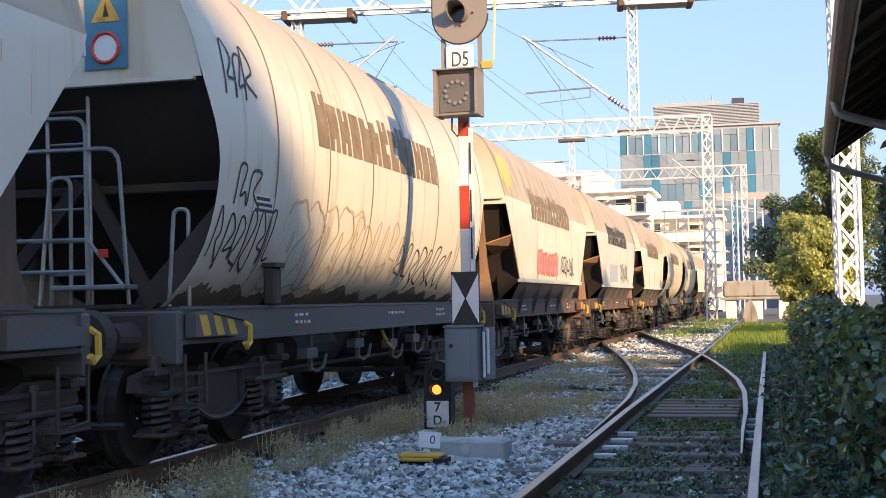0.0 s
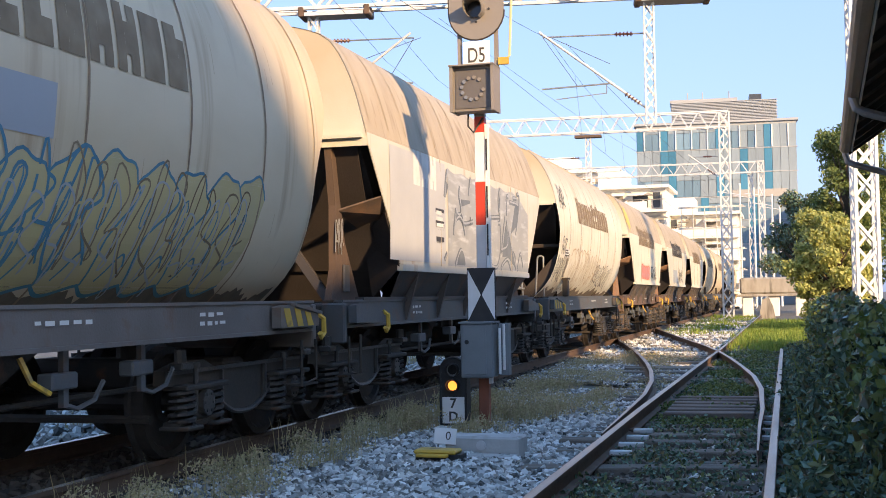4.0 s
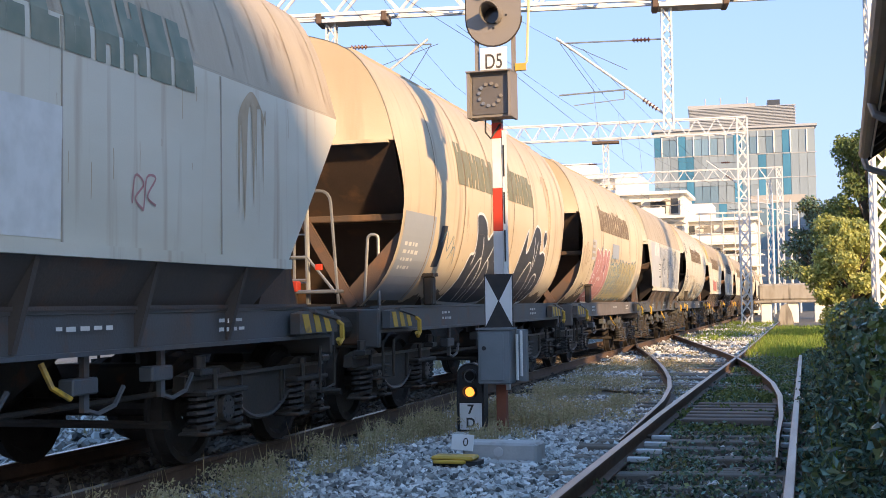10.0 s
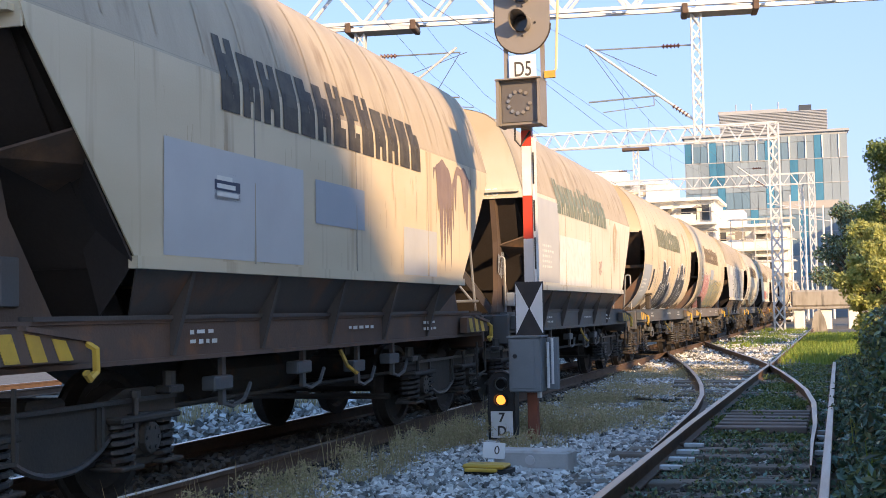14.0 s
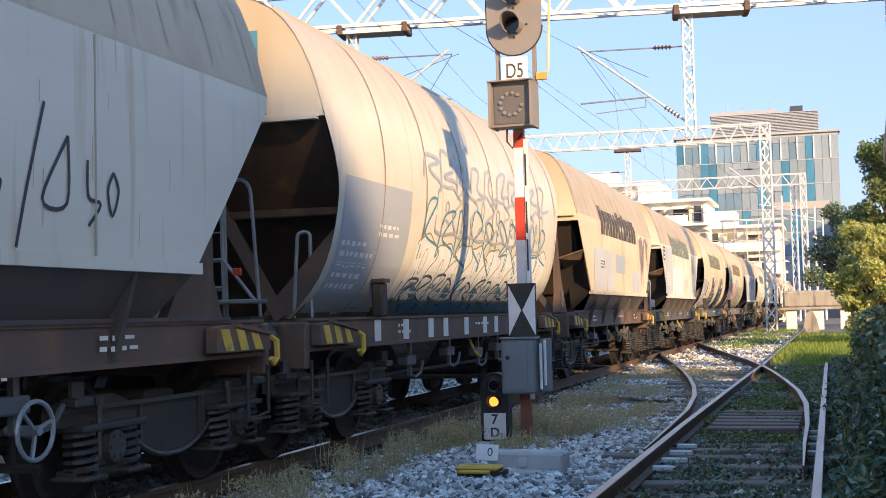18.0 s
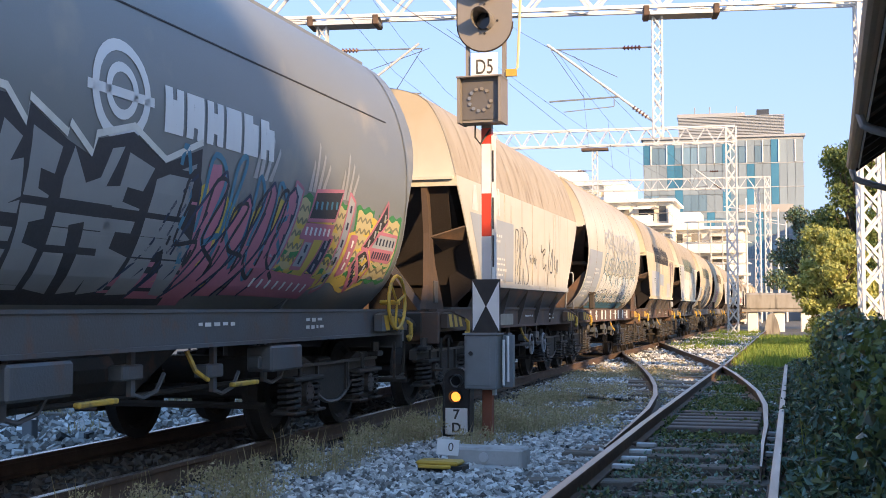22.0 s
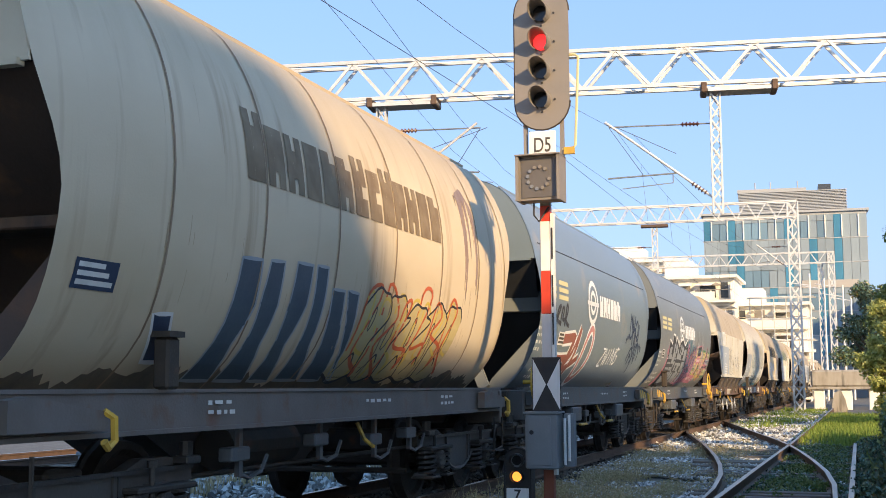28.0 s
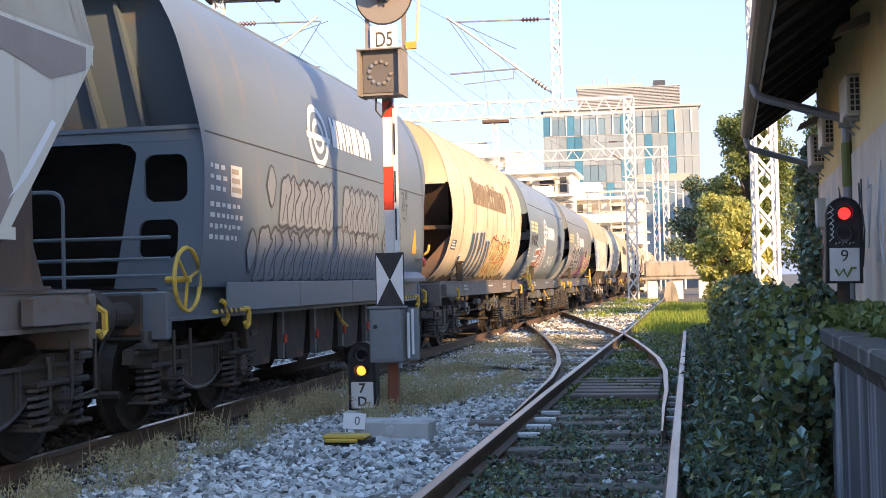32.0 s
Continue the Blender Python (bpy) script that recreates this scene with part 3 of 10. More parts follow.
CACHE = {}


def mesh_of(key, make, material, smooth=False):
    """One mesh for each key and material, shared by all that look alike."""
    k = (key, material)
    if k not in CACHE:
        bm = bmesh.new()
        make(bm)
        bmesh.ops.recalc_face_normals(bm, faces=bm.faces)
        me = bpy.data.meshes.new(key)
        bm.to_mesh(me)
        bm.free()
        me.materials.append(M[material])
        if smooth:
            me.polygons.foreach_set("use_smooth", [True] * len(me.polygons))
        CACHE[k] = me
    return CACHE[k]


COUNT = [0]


def part(name, make, material, parent=None, label="", at=None, key=None, smooth=False):
    """Links what make(bm) builds as one mesh object under a thing or part."""
    if key is None:
        COUNT[0] += 1
        key = f"{name}_{COUNT[0]}"
    ob = new(name, mesh_of(key, make, material, smooth))
    if parent:
        ob.parent = parent
    if at is not None:
        ob.matrix_basis = at
    if label:
        tagged(ob, label)
    return ob


def thing(name, label, category, at=None, group="", kind=""):
    ob = new(name)
    ob.empty_display_size = 0.2
    if at is not None:
        ob.matrix_basis = at
    return tagged(ob, label, category, group, kind)


def raw(name, verts, faces, material, smooth=False):
    me = bpy.data.meshes.new(name)
    me.from_pydata(verts, [], faces)
    me.materials.append(M[material])
    if smooth:
        me.polygons.foreach_set("use_smooth", [True] * len(me.polygons))
    return new(name, me)


def text_mesh(name, body, size, material, parent, at, label="", bold=0.0):
    """Flat lettering in the built-in font, lying in its own xy plane."""
    cu = bpy.data.curves.new(name, "FONT")
    cu.body, cu.size, cu.align_x, cu.align_y = body, size, "CENTER", "CENTER"
    cu.offset = bold
    tmp = new(name, cu)
    me = bpy.data.meshes.new_from_object(tmp.evaluated_get(bpy.context.evaluated_depsgraph_get()))
    bpy.data.objects.remove(tmp)
    bpy.data.curves.remove(cu)
    me.materials.clear()
    me.materials.append(M[material])
    ob = new(name, me)
    ob.parent = parent
    ob.matrix_basis = at
    if label:
        tagged(ob, label)
    return ob

# ---- ground and tracks ----
TRACK_X = -5.71
SIDING_X = -0.87


def ground_sheet():
    xs = [-1500, -600, -200, -80, -40, -22, -14, -10, -8.2, -7.2, -5.71, -4.2, -3.4, -2.6, -1.8, -0.87, 0.1, 0.7, 1.2, 3, 8, 20, 60, 200, 700, 1500]
    ys = [-300, -60, -20, -6, 0, 3, 5, 7, 9, 11, 13, 15, 18, 21, 25, 30, 36, 44, 54, 70, 90, 130, 200, 400, 1200, 3000]
    v, f = [], []
    for j, y in enumerate(ys):
        for i, x in enumerate(xs):
            z = -0.24 + 0.05 * noise.noise((x * 0.7, y * 0.5, 0.3))
            if -8.2 < x < -3.4 or -1.8 < x < 0.1:
                z = min(z, -0.22)
            v.append((x, y, z))
    n = len(xs)
    for j in range(len(ys) - 1):
        for i in range(n - 1):
            f.append((j * n + i, j * n + i + 1, (j + 1) * n + i + 1, (j + 1) * n + i))
    return tagged(raw("ground", v, f, "gravel"), "gravelly railway ground with soil and ballast", "ground", kind="structure")


ground_sheet()

RAIL_FOOT = [(-0.07, -0.16), (0.07, -0.16), (0.07, -0.148), (0.012, -0.13), (0.012, -0.045), (0.036, -0.035), (0.036, -0.004), (-0.036, -0.004), (-0.036, -0.035), (-0.012, -0.045), (-0.012, -0.13), (-0.07, -0.148)]


def sweep(bm, prof, line, thin=False):
    rings = []
    for i, (x, y) in enumerate(line):
        a, b = Vector(line[max(i - 1, 0)]), Vector(line[min(i + 1, len(line) - 1)])
        d = (b - a).normalized()
        k = min(1.0, 0.22 + 0.26 * i) if thin else 1.0
        rings.append([bm.verts.new((x + d.y * u * k, y - d.x * u * k, w - 0.012 * (thin and i == 0))) for u, w in prof])
    n = len(prof)
    for a, b in zip(rings, rings[1:]):
        for k in range(n):
            bm.faces.new((a[k], a[(k + 1) % n], b[(k + 1) % n], b[k]))
    bm.faces.new(rings[0])
    bm.faces.new(rings[-1][::-1])


def rail(line, label, group, thin=False, top="railtop"):
    r = thing("rail", label, "rail", group=group, kind="structure")
    part("rail_web", lambda bm: sweep(bm, RAIL_FOOT, line, thin), "rail", r)
    part("rail_head", lambda bm: sweep(bm, [(-0.034, -0.004), (-0.03, 0.0), (0.03, 0.0), (0.034, -0.004)], line, thin), top, r)
    return r


for sx in (-0.75, 0.75):
    rail([(TRACK_X + sx, -20), (TRACK_X + sx, 40), (TRACK_X + sx, 260)], "worn rusty steel rail of the main track", "main track rails", top="polished")
    for tx in (-11.0, -15.6):
        rail([(tx + sx, -20), (tx + sx, 260)], "rusty steel rail of a far track", "far track rails", top="polished")
rail([(-1.62, -8), (-1.62, 14), (-1.57, 22), (-1.5, 30), (-1.5, 110)], "rusty rail of the overgrown siding", "siding rails")
rail([(-0.14, -8), (-0.14, 29.2)], "rusty rail of the siding ending in weeds", "siding rails")
CURVE_L = [(-1.70, 11.5), (-1.73, 13.5), (-1.80, 16), (-1.97, 18.5), (-2.22, 20.8), (-2.55, 23.2), (-2.95, 25.8), (-3.42, 28.6), (-3.98, 31.7), (-4.6, 35), (-4.95, 37.5)]
CURVE_R = [(-0.26, 10.4), (-0.285, 12.2), (-0.29, 14), (-0.36, 17), (-0.52, 19.6), (-0.78, 22.2), (-1.12, 25.2), (-1.52, 28.3), (-2.0, 31.3), (-2.6, 34.6), (-3.35, 38.8), (-4.2, 43.7), (-4.9, 47.6)]
rail(CURVE_L, "curved turnout rail joining the main track", "turnout rails", True)
rail(CURVE_R, "curved turnout rail crossing the siding at a frog", "turnout rails", True)


def sleeper_mesh(bm):
    bm_box(bm, -1.3, 1.3, -0.12, 0.12, -0.30, -0.158, 0.012)


rnd = random.Random(4)
bed = thing("main_track_sleepers", "dark oily timber sleepers under the main track", "sleepers", kind="structure")
for i in range(110):
    part("sleeper", sleeper_mesh, "oilysleeper", bed, at=pose(TRACK_X + rnd.uniform(-0.03, 0.03), -4 + i * 0.62, rnd.uniform(-0.04, -0.02), 0, 0, rnd.uniform(-1, 1)), key="sleeper")
bed = thing("siding_sleepers", "weathered timber sleepers of the overgrown siding", "sleepers", kind="structure")
for i in range(66):
    y = 2 + i * 0.60
    if 15.5 < y < 16.4 or 17.8 < y < 20.5 and i % 3 == 0:
        continue
    w = 0 if y < 16 else min(1.6, (y - 16) * 0.11)
    part("sleeper", lambda bm, w=w: bm_box(bm, -1.3 - w, 1.3, -0.12, 0.12, -0.30, -0.158, 0.012), "sleeper", bed,
         at=pose(SIDING_X + rnd.uniform(-0.06, 0.06), y, rnd.uniform(-0.04, 0.012), 0, rnd.uniform(-0.8, 0.8), rnd.uniform(-3, 3)), key=f"sleeper_{round(w, 1)}")
for tx in (-11.0, -15.6):
    bed = thing("far_track_sleepers", "sleepers of a far track", "sleepers", kind="structure")
    for i in range(40):
        part("sleeper", sleeper_mesh, "sleeper", bed, at=pose(tx, 6 + i * 0.65, 0), key="sleeper")


def scatter_stones(name, label, material, count, area, size, seed, keep=None, zbase=-0.22, pile=0.9):
    """Crushed stone: chipped, flattened blocks, each turned and tilted its own way."""
    r = np.random.RandomState(seed)
    base = np.array([(x, y, z) for z in (-1, 1) for y in (-1, 1) for x in (-1, 1)], float)
    tri = np.array([(0, 2, 3, 1), (4, 5, 7, 6), (0, 1, 5, 4), (2, 6, 7, 3), (0, 4, 6, 2), (1, 3, 7, 5)])
    x, y = r.uniform(area[0], area[1], count), area[2] + (area[3] - area[2]) * r.uniform(size=count) ** 1.5
    if keep:
        ok = np.array([keep(a, b) for a, b in zip(x, y)])
        x, y = x[ok], y[ok]
    n = len(x)
    s = size * r.uniform(0.45, 1.35, n)
    p = base[None] * (r.uniform(0.55, 1.15, (n, 1, 3)) * np.array((1.0, 0.8, 0.55))) * r.uniform(0.55, 1.05, (n, 8, 3)) * s[:, None, None]
    for i, j, amp in ((1, 2, 0.7), (0, 2, 0.7), (0, 1, 3.14)):
        t = r.uniform(-amp, amp, n)[:, None]
        c, d = p[:, :, i] * np.cos(t) - p[:, :, j] * np.sin(t), p[:, :, i] * np.sin(t) + p[:, :, j] * np.cos(t)
        p[:, :, i], p[:, :, j] = c, d
    p += np.stack([x, y, zbase + s * r.uniform(0.0, pile, n)], 1)[:, None, :]
    f = (tri[None] + (np.arange(n) * 8)[:, None, None]).reshape(-1, 4)
    return tagged(raw(name, p.reshape(-1, 3).tolist(), f.tolist(), material), label, "ballast", kind="stuff")


def near_ballast(x, y):
    n = noise.noise((x * 0.35, y * 0.28, 4.0))
    if x < -3.9:
        return n > -0.55
    return n > -0.28 and not (x > -1.7)


scatter_stones("ballast", "white-grey crushed stone ballast between the tracks", "stone", 88000, (-4.75, -1.5, 4.5, 34), 0.034, 1, near_ballast)
scatter_stones("ballast", "oily brown ballast between the main rails", "stone_dark", 15000, (-7.2, -4.6, 3, 32), 0.045, 2)
scatter_stones("ballast", "sunlit pale ballast beyond the train", "stone", 9000, (-10.6, -7.0, 6, 45), 0.055, 3)
scatter_stones("ballast", "pale ballast in the siding bed", "stone", 6500, (-1.75, 0.0, 5, 30), 0.032, 5, lambda x, y: noise.noise((x, y * 0.5, 1.0)) > 0.10)
scatter_stones("ballast", "dark soiled ballast in the siding bed", "stone_dark", 9000, (-1.8, 0.1, 5, 30), 0.034, 7)
scatter_stones("ballast", "sunlit pale ballast at the turnout", "stone", 9000, (-5.0, -1.6, 30, 75), 0.06, 6)

# ---- wagons ----
SEC_R = [(0.90, 1.27), (1.12, 1.48), (1.29, 1.74), (1.41, 2.12), (1.47, 2.62), (1.455, 3.0), (1.39, 3.36), (1.27, 3.68), (1.10, 3.96), (0.90, 4.14), (0.58, 4.27), (0.28, 4.33), (0.0, 4.345)]
SEC_A = [(1.44, 1.63), (1.45, 2.2), (1.45, 2.98), (1.435, 3.08), (1.37, 3.35), (1.28, 3.64), (1.15, 3.92), (0.98, 4.12), (0.66, 4.24), (0.3, 4.29), (0.0, 4.3)]
SEC_L = [(1.36, 1.27), (1.42, 1.5), (1.455, 1.9), (1.47, 2.5), (1.455, 3.0), (1.39, 3.36), (1.27, 3.68), (1.10, 3.96), (0.90, 4.14), (0.58, 4.27), (0.28, 4.33), (0.0, 4.345)]
BODY = 4.63


def dense(sec, n):
    """Smooth points through a half section, by chord length."""
    p = np.array(sec)
    d = np.concatenate([[0], np.cumsum(np.hypot(*np.diff(p, axis=0).T))])
    out = []
    for s in np.linspace(0, d[-1], n):
        i = min(max(np.searchsorted(d, s) - 1, 0), len(p) - 2)
        t = (s - d[i]) / (d[i + 1] - d[i])
        a, b, c, e = p[max(i - 1, 0)], p[i], p[i + 1], p[min(i + 2, len(p) - 1)]
        q = 0.5 * ((2 * b) + (-a + c) * t + (2 * a - 5 * b + 4 * c - e) * t * t + (-a + 3 * b - 3 * c + e) * t ** 3)
        out.append((float(max(q[0], 0)), float(q[1])))
    return out


def lat(sec, z):
    for (a, b), (c, d) in zip(sec, sec[1:]):
        if b <= z <= d:
            return a + (c - a) * (z - b) / (d - b)
    return sec[0][0] if z < sec[0][1] else 0.0


def smooth01(a, b, x):
    t = min(max((x - a) / (b - a), 0), 1)
    return t * t * (3 - 2 * t)


def end_round(z):
    return BODY + 0.32 * smooth01(2.35, 3.3, z)


def end_angular(z):
    return 4.75 - 1.2 * min(max((2.98 - z) / 1.35, 0), 1)


def shell(bm, half, end, zmin=-1, zmax=9, steps=9, off=0.0):
    """The skin between two heights of a section, both sides, following the end line."""
    pts = [q for q in half if zmin <= q[1] <= zmax]
    loop = [(a, z) for a, z in pts]
    if zmax > 8:
        loop = loop + [(-a, z) for a, z in reversed(pts[:-1])]
        loops = [loop]
    else:
        loops = [loop, [(-a, z) for a, z in loop]]
    for lp in loops:
        rings = []
        for k in range(steps + 1):
            t = -1 + 2 * k / steps
            rings.append([bm.verts.new((a, t * end(z), z)) for a, z in lp])
        for r, s in zip(rings, rings[1:]):
            for i in range(len(lp) - 1):
                bm.faces.new((r[i], r[i + 1], s[i + 1], s[i]))


def thicken(bm, t=0.02):
    bmesh.ops.recalc_face_normals(bm, faces=bm.faces)
    bmesh.ops.solidify(bm, geom=list(bm.faces), thickness=t)


def ring_band(bm, half, y, w=0.03, off=0.008, zmin=1.2, side=0):
    for sgn in ((1, -1) if side == 0 else (side,)):
        rows = []
        for i, (a, z) in enumerate(half):
            if z < zmin:
                continue
            b = half[min(i + 1, len(half) - 1)]
            c = half[max(i - 1, 0)]
            n = Vector((b[1] - c[1], -(b[0] - c[0]))).normalized() * off
            rows.append([bm.verts.new(((a + n.x) * sgn, y + w / 2 * s, z + n.y)) for s in (-1, 1)])
        for r, s in zip(rows, rows[1:]):
            bm.faces.new((r[0], r[1], s[1], s[0]))


HALF_R, HALF_A, HALF_L = dense(SEC_R, 26), dense(SEC_A, 24), dense(SEC_L, 26)


def curve_pts(ctrl, n=8):
    out = []
    m = len(ctrl)
    for i in range(m - 1):
        a, b, c, e = ctrl[max(i - 1, 0)], ctrl[i], ctrl[i + 1], ctrl[min(i + 2, m - 1)]
        for k in range(n):
            t = k / n
            out.append(tuple(0.5 * ((2 * b[j]) + (-a[j] + c[j]) * t + (2 * a[j] - 5 * b[j] + 4 * c[j] - e[j]) * t * t + (-a[j] + 3 * b[j] - 3 * c[j] + e[j]) * t ** 3) for j in (0, 1)))
    out.append(tuple(ctrl[-1]))
    return out


# flat paint on the camera's and the far side of a wagon: u along, z up
class Paint:
    def __init__(self, sec, off=0.006):
        self.sec, self.off, self.v, self.f = sec, 0.4 * off + 0.0018, [], []

    def point(self, u, z):
        a = lat(self.sec, z)
        n = Vector((1, -(lat(self.sec, z + 0.02) - lat(self.sec, z - 0.02)) / 0.04)).normalized() * self.off
        self.v.append((a + n.x, u, z + n.y))
        return len(self.v) - 1

    def fill(self, u0, u1, lo, hi, nu=1, nv=4):
        lo = lo if callable(lo) else (lambda u, c=lo: c)
        hi = hi if callable(hi) else (lambda u, c=hi: c)
        rows = []
        for i in range(nu + 1):
            u = u0 + (u1 - u0) * i / nu
            rows.append([self.point(u, lo(u) + (hi(u) - lo(u)) * j / nv) for j in range(nv + 1)])
        for r, s in zip(rows, rows[1:]):
            for j in range(nv):
                self.f.append((r[j], s[j], s[j + 1], r[j + 1]))
        return self

    def quad(self, corners, nv=6):
        """A slanted block: bottom left, bottom right, top right, top left as (u, z)."""
        a, b, c, d = corners
        rows = []
        for j in range(nv + 1):
            t = j / nv
            rows.append([self.point(p[0] + (q[0] - p[0]) * t, p[1] + (q[1] - p[1]) * t) for p, q in ((a, d), (b, c))])
        for r, s in zip(rows, rows[1:]):
            self.f.append((r[0], r[1], s[1], s[0]))
        return self

    def poly(self, ring, step=0.12):
        """Fills any outline, in level strips that follow the curve of the body."""
        edges = list(zip(ring, ring[1:] + ring[:1]))
        lo, hi = min(q[1] for q in ring), max(q[1] for q in ring)
        levels = sorted({round(q[1], 4) for q in ring} | {round(lo + k * step, 4) for k in range(int((hi - lo) / step) + 1)})
        def cross(z):
            return sorted(a[0] + (b[0] - a[0]) * (z - a[1]) / (b[1] - a[1]) for a, b in edges if (a[1] > z) != (b[1] > z))
        for a, b in zip(levels, levels[1:]):
            if b - a < 1e-3:
                continue
            low, top = cross(a + 1e-4), cross(b - 1e-4)
            if len(low) == len(top):
                for k in range(0, len(low) - 1, 2):
                    self.f.append((self.point(low[k], a), self.point(low[k + 1], a), self.point(top[k + 1], b), self.point(top[k], b)))
        return self

    def stroke(self, pts, w):
        left, right = [], []
        for i, (u, z) in enumerate(pts):
            a, b = pts[max(i - 1, 0)], pts[min(i + 1, len(pts) - 1)]
            d = Vector((b[0] - a[0], b[1] - a[1]))
            d = d.normalized() if d.length > 1e-6 else Vector((1, 0))
            left.append(self.point(u - d.y * w / 2, z + d.x * w / 2))
            right.append(self.point(u + d.y * w / 2, z - d.x * w / 2))
        for i in range(len(pts) - 1):
            self.f.append((left[i], right[i], right[i + 1], left[i + 1]))
        return self

    def put(self, name, material, parent, label=""):
        ob = raw(name, self.v, self.f, material)
        ob.parent = parent
        if label:
            tagged(ob, label)
        return ob


def scribble(sec, name, material, parent, u0, u1, z0, z1, letters, w, seed, off=0.010, label=""):
    """One unbroken loopy spray-can line, with no words in it."""
    r = random.Random(seed)
    step = (u1 - u0) / letters
    c = []
    for i in range(letters):
        a = u0 + i * step
        for x, y in ((0.0, r.uniform(0.0, 0.25)), (0.25, r.uniform(0.7, 1.0)), (r.uniform(0.6, 1.05), r.uniform(0.6, 1.0)), (r.uniform(0.2, 0.5), r.uniform(0.25, 0.5)), (r.uniform(0.8, 1.2), r.uniform(0.0, 0.4))):
            c.append((a + step * x, z0 + (z1 - z0) * y))
    return Paint(sec, off).stroke(curve_pts(c, 5), w).put(name, material, parent, label)


def bubble(sec, name, fill, line, parent, u0, u1, z0, z1, letters, seed, lw=0.035, lean=0.12, gap=0.98, off=0.008, label=""):
    """A row of chunky spray-painted shapes, each with its outline."""
    r = random.Random(seed)
    step = (u1 - u0) / letters
    for i in range(letters):
        p, o = Paint(sec, off + 0.0005 * i), Paint(sec, off + 0.003 + 0.0005 * i)
        a, b = u0 + i * step, u0 + (i + gap + 0.1) * step
        lo, hi = z0 + r.uniform(0, 0.10) * (z1 - z0), z1 - r.uniform(0, 0.18) * (z1 - z0)
        sh = lean * (hi - lo)
        ph, bite = r.uniform(0, 6), r.uniform(-0.1, 0.22)
        def lo_f(u):
            t = (u - a) / (b - a)
            return lo + (hi - lo) * (0.14 * abs(2 * t - 1) ** 4 + bite * math.exp(-((t - 0.5) / 0.12) ** 2))
        def hi_f(u):
            t = (u - a) / (b - a)
            return hi - (hi - lo) * (0.16 * abs(2 * t - 1) ** 3 + 0.10 * math.sin(6 * t + ph) ** 2)
        p.fill(a, b, lo_f, hi_f, 12, 6)
        for k in range(len(p.v)):
            x, u, z = p.v[k]
            p.v[k] = (x, u + sh * ((z - lo) / max(hi - lo, 0.01) - 0.5), z)
        ring = [(a + (b - a) * t / 12, lo_f(a + (b - a) * t / 12)) for t in range(13)] + [(b - (b - a) * t / 12, hi_f(b - (b - a) * t / 12)) for t in range(13)]
        ring.append(ring[0])
        m = (a + b) / 2
        inner = [(m + 0.10 * step * math.cos(k * 0.7), lo + (0.55 + 0.12 * math.sin(k * 0.7)) * (hi - lo)) for k in range(10)]
        for c in (ring, inner):
            o.stroke([(u + sh * ((z - lo) / max(hi - lo, 0.01) - 0.5), z) for u, z in c], lw)
        top = p.put(name, fill, parent, label) if fill else None
        o.put(name + "_outline", line, top or parent)


NOTCH = ("", "t", "bm", "tb", "s", "m", "b", "ts")


def piece(sec, w, name, ring, fill, line, lw=0.035, off=0.012, label="", smooth=3):
    """A spray-painted shape with its outline."""
    ring = [tuple(q) for q in (curve_pts(ring + ring[:1], smooth)[:-1] if smooth else ring)]
    body = Paint(sec, off).poly(ring).put(name, fill, w, label)
    if line:
        fine = [(a[0] + (b[0] - a[0]) * k / 3, a[1] + (b[1] - a[1]) * k / 3) for a, b in zip(ring, ring[1:] + ring[:1]) for k in range(3)]
        Paint(sec, off + 0.004).stroke(fine + fine[:2], lw).put(name + "_outline", line, body)
    return body


def lines(sec, w, name, material, rows, lw, off=0.017, label=""):
    """A set of freehand strokes."""
    for row in rows:
        Paint(sec, off).stroke(curve_pts(row, 5), lw).put(name, material, w, label)


